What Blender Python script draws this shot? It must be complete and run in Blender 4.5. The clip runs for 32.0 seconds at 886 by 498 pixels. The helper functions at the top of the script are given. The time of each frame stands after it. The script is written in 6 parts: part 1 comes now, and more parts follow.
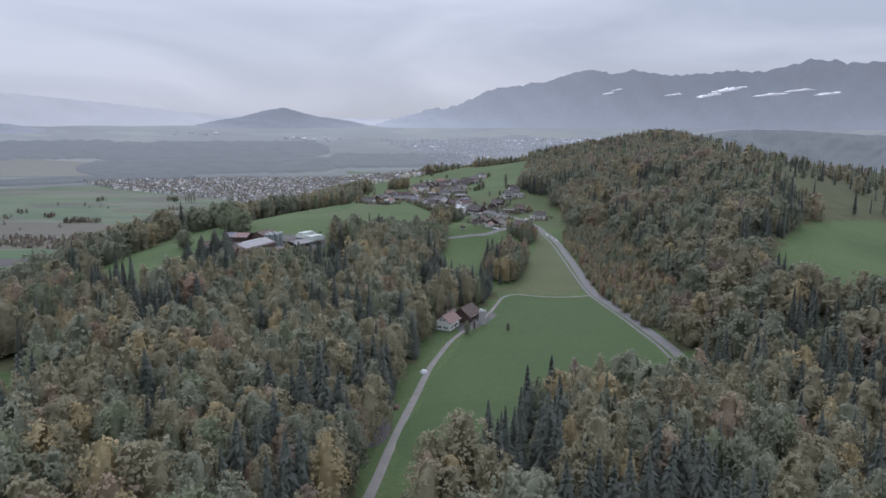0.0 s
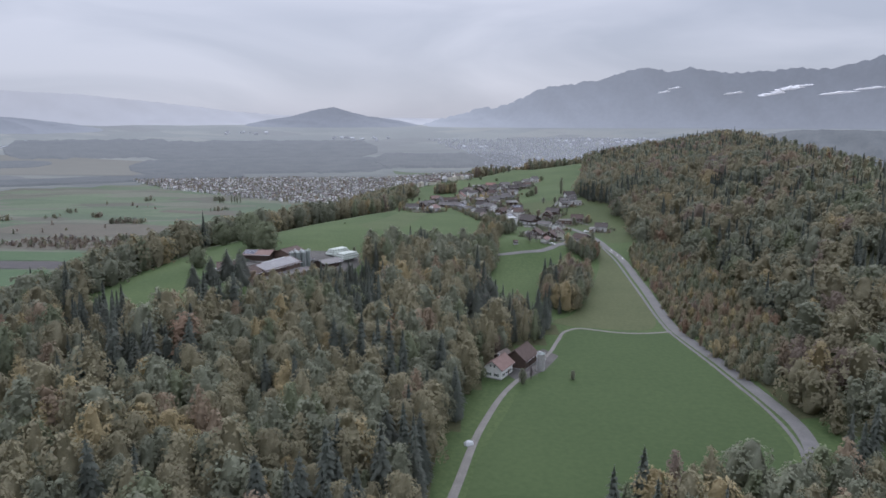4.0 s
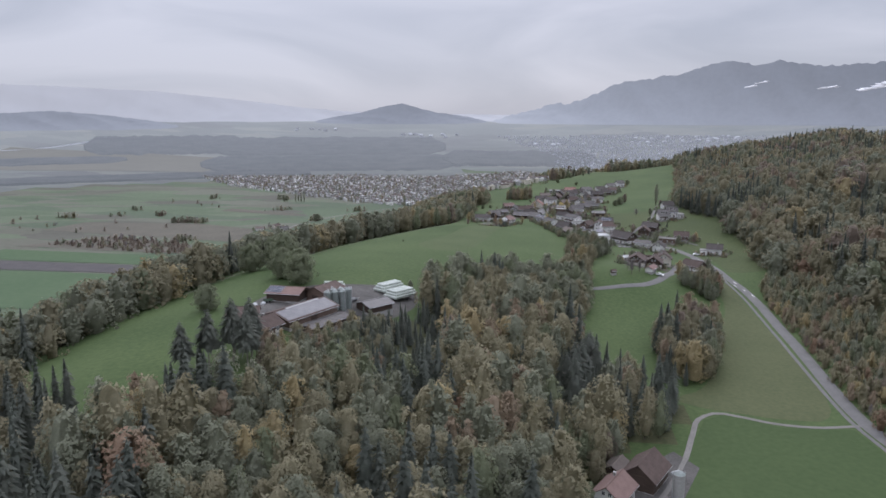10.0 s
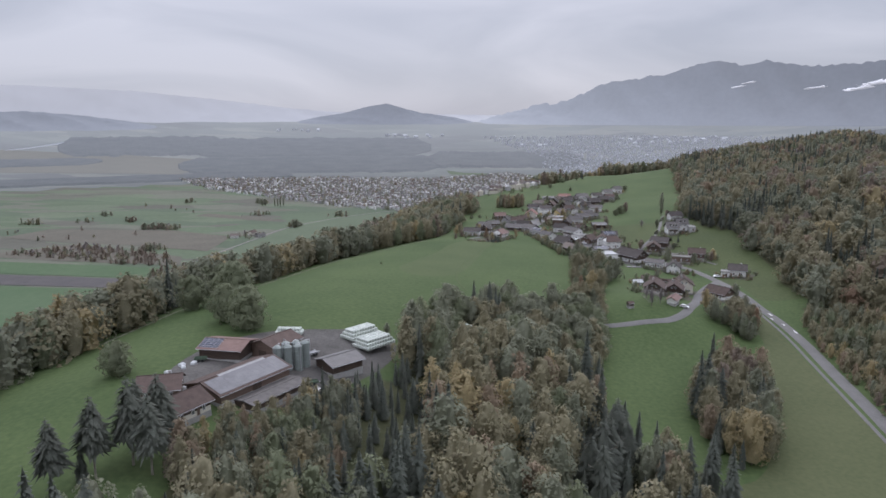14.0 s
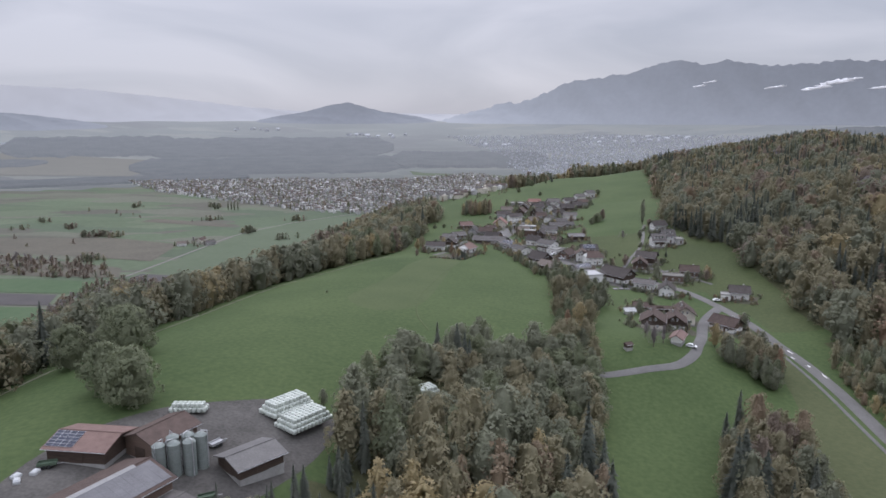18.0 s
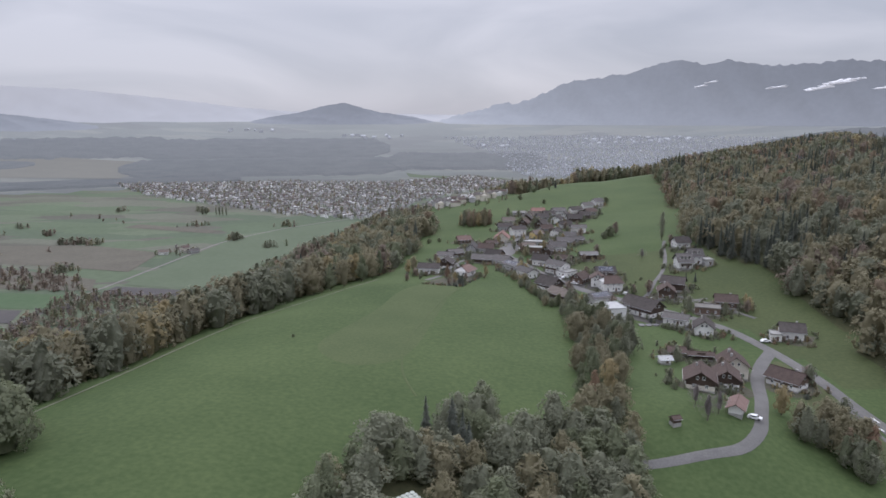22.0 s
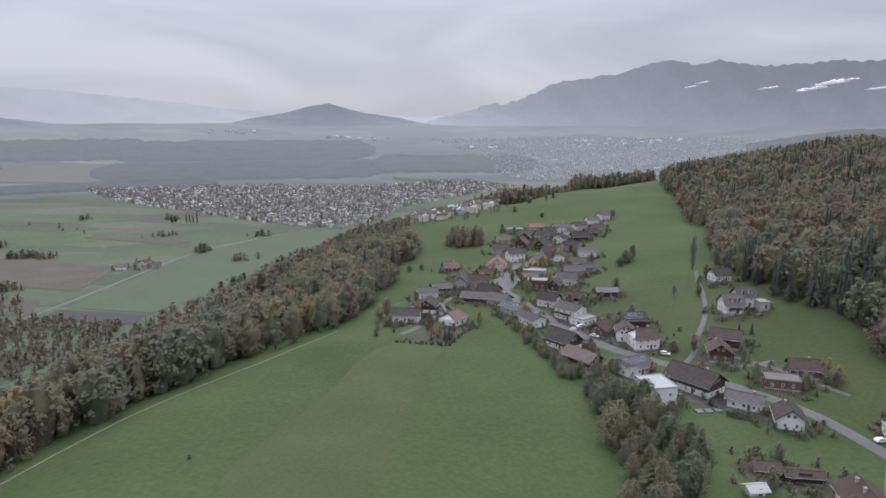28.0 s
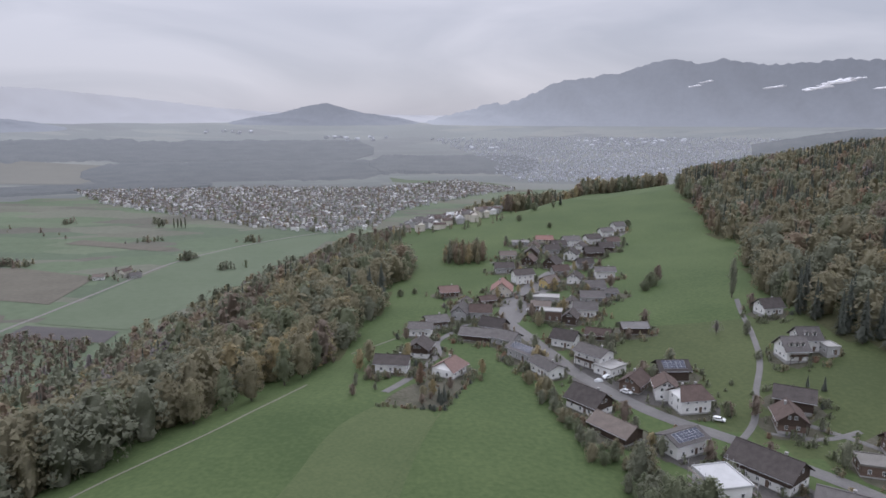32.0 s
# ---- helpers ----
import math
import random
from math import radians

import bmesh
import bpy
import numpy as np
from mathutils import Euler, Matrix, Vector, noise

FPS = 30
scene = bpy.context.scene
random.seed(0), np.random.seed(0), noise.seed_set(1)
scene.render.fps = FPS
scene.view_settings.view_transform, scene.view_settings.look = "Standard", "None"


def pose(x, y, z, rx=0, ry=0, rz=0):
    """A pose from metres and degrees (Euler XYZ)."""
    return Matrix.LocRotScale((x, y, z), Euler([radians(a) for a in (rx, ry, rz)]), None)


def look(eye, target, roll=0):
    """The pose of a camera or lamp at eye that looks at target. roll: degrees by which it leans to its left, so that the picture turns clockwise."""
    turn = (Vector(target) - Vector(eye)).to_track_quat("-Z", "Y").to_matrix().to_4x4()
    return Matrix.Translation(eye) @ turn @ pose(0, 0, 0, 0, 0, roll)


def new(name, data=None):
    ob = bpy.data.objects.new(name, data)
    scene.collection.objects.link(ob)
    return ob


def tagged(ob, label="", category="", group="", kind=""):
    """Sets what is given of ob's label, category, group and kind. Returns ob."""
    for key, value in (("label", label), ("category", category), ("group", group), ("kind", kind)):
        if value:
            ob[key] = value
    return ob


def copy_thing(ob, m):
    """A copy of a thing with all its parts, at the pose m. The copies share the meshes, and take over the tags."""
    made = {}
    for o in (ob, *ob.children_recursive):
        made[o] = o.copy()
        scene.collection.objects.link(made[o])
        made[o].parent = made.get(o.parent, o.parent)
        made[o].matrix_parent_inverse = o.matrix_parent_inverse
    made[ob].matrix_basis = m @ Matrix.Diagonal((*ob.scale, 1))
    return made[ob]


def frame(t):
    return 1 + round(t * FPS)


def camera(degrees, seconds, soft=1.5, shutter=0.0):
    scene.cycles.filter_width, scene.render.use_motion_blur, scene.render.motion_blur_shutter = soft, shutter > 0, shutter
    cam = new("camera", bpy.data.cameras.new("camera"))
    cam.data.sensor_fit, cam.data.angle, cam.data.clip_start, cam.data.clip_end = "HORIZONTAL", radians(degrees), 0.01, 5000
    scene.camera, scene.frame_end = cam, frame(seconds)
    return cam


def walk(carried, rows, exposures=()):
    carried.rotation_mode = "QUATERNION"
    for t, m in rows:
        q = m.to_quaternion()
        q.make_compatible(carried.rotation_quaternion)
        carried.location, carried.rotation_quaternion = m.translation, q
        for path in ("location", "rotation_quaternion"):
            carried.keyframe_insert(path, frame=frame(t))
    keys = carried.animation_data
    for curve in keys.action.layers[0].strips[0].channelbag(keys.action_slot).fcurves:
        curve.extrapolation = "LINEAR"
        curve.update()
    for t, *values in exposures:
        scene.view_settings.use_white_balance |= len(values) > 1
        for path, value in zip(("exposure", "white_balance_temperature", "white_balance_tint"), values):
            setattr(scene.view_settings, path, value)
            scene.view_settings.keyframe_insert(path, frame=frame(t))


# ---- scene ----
cam = camera(65.7, 32.0, 1.6)
PATH = [
    (0, 0.00, 0.00, 215.00, 79.56, 0.00, -1.91),
    (0.5, 0.33, 7.65, 215.24, 79.57, 0.00, -1.90),
    (1, 0.67, 15.31, 215.48, 79.55, 0.00, -1.86),
    (1.5, 1.00, 22.96, 215.71, 79.52, 0.00, -1.78),
    (2, 1.33, 30.61, 215.95, 79.50, 0.00, -0.07),
    (2.5, 1.12, 38.39, 216.13, 79.47, 0.00, 0.03),
    (3, 0.91, 46.17, 216.32, 79.46, 0.00, 0.12),
    (3.5, 0.70, 53.95, 216.50, 79.44, 0.00, 0.19),
    (4, 0.35, 61.84, 216.59, 79.50, 0.00, 2.12),
    (4.5, 0.00, 69.73, 216.68, 79.52, 0.00, 6.70),
    (6.5, -3.28, 101.70, 217.04, 79.32, 0.00, 7.14),
    (7, -4.27, 109.67, 217.15, 79.25, 0.00, 7.24),
    (7.5, -5.25, 117.65, 217.27, 79.26, 0.00, 7.32),
    (8, -6.23, 125.62, 217.38, 79.25, 0.00, 7.45),
    (8.5, -7.19, 133.59, 217.52, 79.24, 0.00, 7.51),
    (9, -8.14, 141.55, 217.66, 79.23, 0.00, 7.61),
    (9.5, -9.10, 149.52, 217.79, 79.24, 0.00, 7.73),
    (10, -10.05, 157.49, 217.93, 79.20, 0.00, 7.81),
    (10.5, -11.01, 165.45, 218.06, 79.20, 0.00, 7.89),
    (11, -11.96, 173.42, 218.20, 79.20, 0.00, 8.01),
    (11.5, -13.01, 181.67, 218.44, 79.24, 0.00, 8.09),
    (12, -14.06, 189.92, 218.68, 79.22, 0.00, 8.14),
    (12.5, -15.11, 198.17, 218.92, 79.24, 0.00, 8.24),
    (13, -16.16, 206.42, 219.16, 79.24, 0.00, 8.31),
    (13.5, -17.25, 214.67, 219.27, 79.24, 0.00, 6.70),
    (14, -18.33, 222.93, 219.38, 79.21, 0.00, 6.59),
    (14.5, -19.42, 231.18, 219.49, 79.20, 0.00, 4.53),
    (16.5, -21.46, 263.49, 219.70, 79.31, 0.00, 3.50),
    (17, -21.71, 271.51, 219.80, 79.07, 0.00, 3.54),
    (17.5, -21.95, 279.53, 219.90, 79.15, 0.00, 3.56),
    (18, -22.19, 287.55, 219.99, 79.13, 0.00, 3.59),
    (18.5, -22.44, 295.57, 220.09, 79.13, 0.00, 3.60),
    (19, -22.68, 303.59, 220.19, 79.17, 0.00, 3.62),
    (19.5, -22.94, 311.64, 220.41, 79.17, 0.00, 3.63),
    (20, -23.19, 319.70, 220.62, 79.14, 0.00, 3.64),
    (20.5, -23.45, 327.75, 220.84, 79.11, 0.00, 3.68),
    (21, -23.71, 335.81, 221.06, 79.13, 0.00, 3.71),
    (21.5, -23.96, 343.87, 221.28, 79.15, 0.00, 3.75),
    (22, -24.22, 351.92, 221.50, 79.16, 0.00, 3.39),
    (22.5, -24.43, 359.90, 221.62, 79.16, 0.00, 3.41),
    (23, -24.64, 367.88, 221.74, 79.15, 0.00, 3.28),
    (23.5, -24.85, 375.86, 221.86, 79.14, 0.00, 3.29),
    (24, -25.05, 383.84, 221.99, 79.15, 0.00, 3.33),
    (24.5, -25.26, 391.82, 222.11, 79.14, 0.00, 3.35),
    (25, -25.47, 399.80, 222.23, 79.14, 0.00, 3.37),
    (25.5, -25.68, 407.78, 222.35, 79.17, 0.00, 3.37),
    (27.5, -26.49, 440.30, 222.54, 79.20, 0.00, 3.49),
    (28, -26.70, 448.48, 222.56, 79.23, 0.00, 2.35),
    (28.5, -26.90, 456.67, 222.58, 79.20, 0.00, 2.32),
    (29, -27.10, 464.85, 222.60, 79.20, 0.00, 2.30),
    (29.5, -27.12, 472.71, 222.74, 79.21, 0.00, 2.33),
    (30, -27.13, 480.56, 222.87, 79.19, 0.00, 2.35),
    (30.5, -27.15, 488.42, 223.00, 79.19, 0.00, 2.36),
    (31, -27.16, 496.28, 223.14, 79.18, 0.00, 2.37),
    (31.5, -27.18, 504.14, 223.27, 79.19, 0.00, 2.38),
    (32, -27.19, 512.00, 223.41, 79.20, 0.00, 2.35),
]
walk(cam, [(t, pose(*p)) for t, *p in PATH], ((0, 0.05, 6050, 16), (3, 0.05, 6120, 16), (7, 0.05, 6270, 17), (13, 0.05, 6350, 17), (20, 0.05, 6420, 17), (32, 0.05, 6420, 18)))

# ---- world, sun, exposure ----
world = bpy.data.worlds.new("overcast_sky")
scene.world = world
world.use_nodes = True
wt = world.node_tree
wt.nodes.clear()


def wnode(kind, **kw):
    n = wt.nodes.new(kind)
    for k, v in kw.items():
        n.inputs[k].default_value = v
    return n


w_out = wt.nodes.new("ShaderNodeOutputWorld")
w_bg = wt.nodes.new("ShaderNodeBackground")
w_sky = wt.nodes.new("ShaderNodeTexSky")
w_sky.sky_type, w_sky.sun_disc = "NISHITA", False
w_sky.sun_elevation, w_sky.sun_rotation = radians(38), radians(6)
w_tc = wt.nodes.new("ShaderNodeTexCoord")
w_sep = wt.nodes.new("ShaderNodeSeparateXYZ")
wt.links.new(w_tc.outputs["Generated"], w_sep.inputs[0])
# cloud deck: bands stretched along the horizon
w_map = wt.nodes.new("ShaderNodeMapping")
w_map.inputs["Scale"].default_value = (1.3, 1.0, 5.0)
w_map.inputs["Location"].default_value = (0.35, 0.2, 0.15)
wt.links.new(w_tc.outputs["Generated"], w_map.inputs[0])
w_noise = wnode("ShaderNodeTexNoise", Scale=1.7, Detail=5.0, Roughness=0.48, Distortion=0.8)
wt.links.new(w_map.outputs[0], w_noise.inputs["Vector"])
w_ramp = wt.nodes.new("ShaderNodeValToRGB")
w_ramp.color_ramp.elements[0].position, w_ramp.color_ramp.elements[0].color = 0.34, (0.436, 0.482, 0.555, 1)
w_ramp.color_ramp.elements[1].position, w_ramp.color_ramp.elements[1].color = 0.68, (0.622, 0.66, 0.73, 1)
wt.links.new(w_noise.outputs["Fac"], w_ramp.inputs[0])
# brighter towards the zenith, as under any overcast sky
w_up = wt.nodes.new("ShaderNodeValToRGB")
for e, (p, c) in zip((w_up.color_ramp.elements[0], w_up.color_ramp.elements[1]), ((0.0, 0.92), (1.0, 3.3))):
    e.position, e.color = p, (c, c, c, 1)
for p, c in ((0.06, 0.93), (0.2, 1.06), (0.45, 2.15)):
    e = w_up.color_ramp.elements.new(p)
    e.color = (c, c, c, 1)
wt.links.new(w_sep.outputs["Z"], w_up.inputs[0])
w_mul = wt.nodes.new("ShaderNodeMix")
w_mul.data_type, w_mul.blend_type = "RGBA", "MULTIPLY"
w_mul.inputs["Factor"].default_value = 1.0
wt.links.new(w_ramp.outputs[0], w_mul.inputs["A"])
wt.links.new(w_up.outputs[0], w_mul.inputs["B"])
w_add = wt.nodes.new("ShaderNodeMix")
w_add.data_type, w_add.blend_type = "RGBA", "MIX"
w_add.inputs["Factor"].default_value = 0.06
wt.links.new(w_mul.outputs["Result"], w_add.inputs["A"])
w_skys = wt.nodes.new("ShaderNodeMix")
w_skys.data_type, w_skys.blend_type = "RGBA", "MULTIPLY"
w_skys.inputs["Factor"].default_value = 1.0
w_skys.inputs["B"].default_value = (0.1, 0.1, 0.1, 1)
wt.links.new(w_sky.outputs[0], w_skys.inputs["A"])
wt.links.new(w_skys.outputs["Result"], w_add.inputs["B"])
wt.links.new(w_add.outputs["Result"], w_bg.inputs["Color"])
w_bg.inputs["Strength"].default_value = 1.0
wt.links.new(w_bg.outputs[0], w_out.inputs[0])

sun = new("sun", bpy.data.lights.new("sun", "SUN"))
sun.data.energy, sun.data.angle, sun.data.color = 0.8, radians(25), (1.0, 0.985, 0.97)
sun.matrix_world = look((100, 1500, 1200), (0, 0, 0))

# ---- terrain ----
def ramp(v, a, b):
    k = np.clip((np.asarray(v, float) - a) / (b - a), 0, 1)
    return k * k * (3 - 2 * k)


EYE_MID = (-20.0, 256.0, 218.0)
EDGE_Y = (-400, 300, 500, 650, 715, 790, 900, 1050, 1250, 1500, 2000)
EDGE_X = (-195, -192, -180, -155, -130, -104, -108, -112, -70, 115, 400)
FOOT_Y = (-400, 600, 800, 1040, 1225, 1500, 1800, 2100)
FOOT_X = (-430, -430, -405, -392, -364, -320, -230, -60)
ROAD_Y = (100, 200, 300, 400, 500, 600, 671, 697, 722, 748, 786, 820, 848, 937, 1050, 1300, 2000)
ROAD_X = (150, 128, 113, 104, 108, 108, 96, 80, 58, 28, 12, -1, -8, 14, 40, 100, 300)
ROAD_Z = (116, 113, 112, 113, 116, 122, 122, 122.5, 123, 124, 125, 125, 125, 124, 122, 132, 80)
LEFT_Z = (126, 128, 134, 140, 141, 136, 132, 131, 130, 128, 126, 124, 123, 121, 117, 118, 60)
CREST_Y = (-400, 100, 250, 400, 540, 700, 1000, 1330, 1700, 2300)
CREST_X = (190, 190, 205, 225, 260, 300, 370, 450, 560, 760)
CREST_Z = (112, 116, 124, 136, 152, 165, 176, 183, 165, 40)


def height(x, y):
    x, y = np.asarray(x, float), np.asarray(y, float)
    edge = np.interp(y, EDGE_Y, EDGE_X)
    rx, rz = np.interp(y, ROAD_Y, ROAD_X), np.interp(y, ROAD_Y, ROAD_Z)
    lz = np.interp(y, ROAD_Y, LEFT_Z)
    cx, cz = np.interp(y, CREST_Y, CREST_X), np.interp(y, CREST_Y, CREST_Z)
    # west of the road: field, then the wooded or grassy back of the plateau
    flat = np.interp(y, (300, 420, 480, 560, 700), (95, 80, 45, 10, 8))
    span = np.maximum(rx - 8 - flat - (edge + 60), 20)
    k = ramp(rx - 8 - flat - x, 0, span)
    west = rz + (lz - rz) * k - 8 * ramp(edge + 50 - x, 0, 60)
    # east of the road: the wooded hill
    k = np.clip((x - rx - 12) / np.maximum(cx - rx - 12, 30), 0, 1)
    east = rz + (cz - rz) * k ** np.interp(y, (560, 660, 1000, 1300), (0.85, 1.6, 1.5, 1.1))
    east = np.where(x > cx, cz - 70 * ramp(x - cx, 0, 420), east)
    z = np.where(x < rx, west, east)
    # the rise that carries the farmhouses by the fork
    z = z + 9 * np.exp(-((x - 45) / 34) ** 2 - ((y - 560) / 34) ** 2)
    # escarpment down to the valley floor
    z = z * ramp(x, np.interp(y, FOOT_Y, FOOT_X), edge + 8) ** 1.15
    z = z * (1 - ramp(y, 1480, 2250))
    z = z + 1.2 * np.sin(x / 61 + 1.3) * np.sin(y / 83) * (z > 8)
    # far valley floor lifts with the earth's haze line so that the horizon closes the view
    d = np.hypot(x - EYE_MID[0], y - EYE_MID[1])
    u = np.clip((d - 2400) / 2500, 0, 0.985)
    true = 2400 + (d - 2400) / np.maximum(1 - 1.09 * u, 0.05)
    far = EYE_MID[2] * (1 - d / np.maximum(true, d))
    return np.where(d > 2400, np.maximum(z, far), z)


def axis(stops):
    out = []
    for (a, step), (b, _) in zip(stops[:-1], stops[1:]):
        n = max(1, round((b - a) / step))
        out += [a + (b - a) * i / n for i in range(n)]
    return np.array(out + [stops[-1][0]])


GX = axis(((-5600, 400), (-1600, 120), (-700, 40), (-420, 8), (320, 14), (560, 60), (1400, 300), (5600, 300)))
GY = axis(((-700, 60), (-60, 12), (120, 8), (1100, 12), (1500, 40), (2400, 100), (5400, 100)))
GZ = height(GX[:, None], GY[None, :])


def ground(x, y):
    """Height of the ground sheet at a place."""
    x, y = float(x), float(y)
    i = min(max(int(np.searchsorted(GX, x)) - 1, 0), len(GX) - 2)
    j = min(max(int(np.searchsorted(GY, y)) - 1, 0), len(GY) - 2)
    a, b = (x - GX[i]) / (GX[i + 1] - GX[i]), (y - GY[j]) / (GY[j + 1] - GY[j])
    return float((GZ[i, j] * (1 - a) + GZ[i + 1, j] * a) * (1 - b) + (GZ[i, j + 1] * (1 - a) + GZ[i + 1, j + 1] * a) * b)

# ---- materials ----
MATS = {}


def surf(name, dark, light, scale=0.3, rough=0.85, bump=0.3, fine=8.0, vary=0.0, island=0.0, metal=0.0, spec=0.3, stretch=(1, 1, 1), glow=None, leafy=0.0):
    """A surface with broad and fine variation between two colours; vary: by object, island: by piece."""
    m = bpy.data.materials.new(name)
    m.use_nodes = True
    t = m.node_tree
    b = t.nodes["Principled BSDF"]
    tc, mp = t.nodes.new("ShaderNodeTexCoord"), t.nodes.new("ShaderNodeMapping")
    mp.inputs["Scale"].default_value = stretch
    geo = t.nodes.new("ShaderNodeNewGeometry")
    t.links.new(geo.outputs["Position"], mp.inputs[0])
    n1, n2 = t.nodes.new("ShaderNodeTexNoise"), t.nodes.new("ShaderNodeTexNoise")
    n1.inputs["Scale"].default_value, n1.inputs["Detail"].default_value = scale, 5
    n2.inputs["Scale"].default_value, n2.inputs["Detail"].default_value = scale * fine, 4
    t.links.new(mp.outputs[0], n1.inputs["Vector"])
    t.links.new(mp.outputs[0], n2.inputs["Vector"])
    add = t.nodes.new("ShaderNodeMath")
    add.operation = "ADD"
    t.links.new(n1.outputs["Fac"], add.inputs[0])
    t.links.new(n2.outputs["Fac"], add.inputs[1])
    rng = t.nodes.new("ShaderNodeMapRange")
    rng.inputs["From Min"].default_value, rng.inputs["From Max"].default_value = 0.7, 1.3
    t.links.new(add.outputs[0], rng.inputs["Value"])
    mix = t.nodes.new("ShaderNodeMix")
    mix.data_type = "RGBA"
    mix.inputs["A"].default_value, mix.inputs["B"].default_value = (*dark, 1), (*light, 1)
    t.links.new(rng.outputs[0], mix.inputs["Factor"])
    colour = mix.outputs["Result"]
    for amount, source in ((vary, "object"), (island, "island")):
        if amount:
            if source == "object":
                src = t.nodes.new("ShaderNodeObjectInfo").outputs["Random"]
            else:
                src = geo.outputs["Random Per Island"]
            hsv, mr = t.nodes.new("ShaderNodeHueSaturation"), t.nodes.new("ShaderNodeMapRange")
            mr.inputs["To Min"].default_value, mr.inputs["To Max"].default_value = 1 - amount, 1 + amount
            t.links.new(src, mr.inputs["Value"])
            t.links.new(mr.outputs[0], hsv.inputs["Value"])
            t.links.new(colour, hsv.inputs["Color"])
            colour = hsv.outputs["Color"]
    t.links.new(colour, b.inputs["Base Color"])
    b.inputs["Roughness"].default_value, b.inputs["Metallic"].default_value = rough, metal
    b.inputs["Specular IOR Level"].default_value = spec
    if bump:
        bp = t.nodes.new("ShaderNodeBump")
        bp.inputs["Strength"].default_value, bp.inputs["Distance"].default_value = bump, 0.3 / (scale * fine) ** 0.5
        t.links.new(n2.outputs["Fac"], bp.inputs["Height"])
        t.links.new(bp.outputs[0], b.inputs["Normal"])
    if glow:
        b.inputs["Emission Color"].default_value, b.inputs["Emission Strength"].default_value = (*glow[:3], 1), glow[3]
    if leafy:
        tr, mx = t.nodes.new("ShaderNodeBsdfTranslucent"), t.nodes.new("ShaderNodeMixShader")
        t.links.new(colour, tr.inputs["Color"])
        mx.inputs[0].default_value = leafy
        t.links.new(b.outputs[0], mx.inputs[1])
        t.links.new(tr.outputs[0], mx.inputs[2])
        t.links.new(mx.outputs[0], t.nodes["Material Output"].inputs["Surface"])
    MATS[name] = m
    return m


surf("meadow_grass", (0.046, 0.071, 0.027), (0.078, 0.106, 0.043), 0.02, fine=30, bump=0.08, spec=0.1)
surf("field_grass", (0.043, 0.066, 0.026), (0.06, 0.086, 0.035), 0.012, fine=40, bump=0.08, spec=0.1)
surf("dark_grass", (0.04, 0.063, 0.025), (0.054, 0.079, 0.032), 0.02, fine=30, bump=0.08, spec=0.1)
surf("mown_grass", (0.058, 0.08, 0.034), (0.084, 0.104, 0.047), 0.03, fine=30, bump=0.08, spec=0.1)
surf("rough_grass", (0.064, 0.076, 0.036), (0.09, 0.098, 0.049), 0.03, fine=20, bump=0.3, spec=0.1)
surf("hill_grass", (0.049, 0.064, 0.027), (0.076, 0.092, 0.04), 0.02, fine=30, bump=0.08, spec=0.1)
surf("garden_ground", (0.055, 0.055, 0.036), (0.105, 0.098, 0.075), 0.12, fine=6, bump=0.4, spec=0.1)
surf("forest_floor", (0.05, 0.056, 0.03), (0.085, 0.083, 0.045), 0.06, fine=12, bump=0.4, spec=0.05)
surf("asphalt", (0.1, 0.096, 0.092), (0.145, 0.139, 0.133), 0.15, fine=12, bump=0.15, spec=0.3, rough=0.8)
surf("gravel", (0.125, 0.117, 0.105), (0.185, 0.174, 0.157), 0.2, fine=12, bump=0.3)
surf("yard", (0.05, 0.046, 0.042), (0.105, 0.098, 0.09), 0.12, fine=10, bump=0.3)
surf("bare_soil", (0.055, 0.05, 0.05), (0.08, 0.072, 0.068), 0.05, fine=10, stretch=(1, 1, 1))
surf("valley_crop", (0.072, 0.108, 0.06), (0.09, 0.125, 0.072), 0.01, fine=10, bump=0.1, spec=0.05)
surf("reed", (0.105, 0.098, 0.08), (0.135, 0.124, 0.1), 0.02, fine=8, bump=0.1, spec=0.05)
# far dry fields, with distance haze added as emission
surf("hazed_straw", (0.115, 0.114, 0.098), (0.135, 0.132, 0.112), 0.01, fine=10, bump=0.1, spec=0.05, glow=(0.55, 0.58, 0.64, 0.1))
# paler and greyer than plateau grass: haze painted into the colour
surf("hazed_valley_grass", (0.098, 0.122, 0.08), (0.116, 0.138, 0.094), 0.01, fine=10, bump=0.1, spec=0.05)
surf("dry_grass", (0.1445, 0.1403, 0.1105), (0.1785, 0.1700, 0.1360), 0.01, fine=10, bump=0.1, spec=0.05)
surf("road_paint", (0.55, 0.55, 0.53), (0.7, 0.7, 0.68), 1.0, bump=0)
# leaves: hue by kind of tree, lightness by clump
LEAF = {
    "fir_needles": ((0.096, 0.119, 0.098), (0.148, 0.177, 0.146)),
    "pine_needles": ((0.1, 0.12, 0.098), (0.155, 0.18, 0.146)),
    "beech_leaves": ((0.154, 0.188, 0.11), (0.223, 0.264, 0.154)),
    "ash_leaves": ((0.172, 0.195, 0.132), (0.252, 0.281, 0.195)),
    "olive_leaves": ((0.212, 0.205, 0.122), (0.303, 0.289, 0.178)),
    "yellow_leaves": ((0.300, 0.260, 0.135), (0.421, 0.361, 0.185)),
    "amber_leaves": ((0.249, 0.202, 0.135), (0.338, 0.272, 0.185)),
    "rust_leaves": ((0.231, 0.163, 0.106), (0.31, 0.215, 0.14)),
    "brown_leaves": ((0.202, 0.167, 0.131), (0.288, 0.239, 0.19)),
    "bare_twigs": ((0.211, 0.198, 0.201), (0.296, 0.274, 0.278)),
}
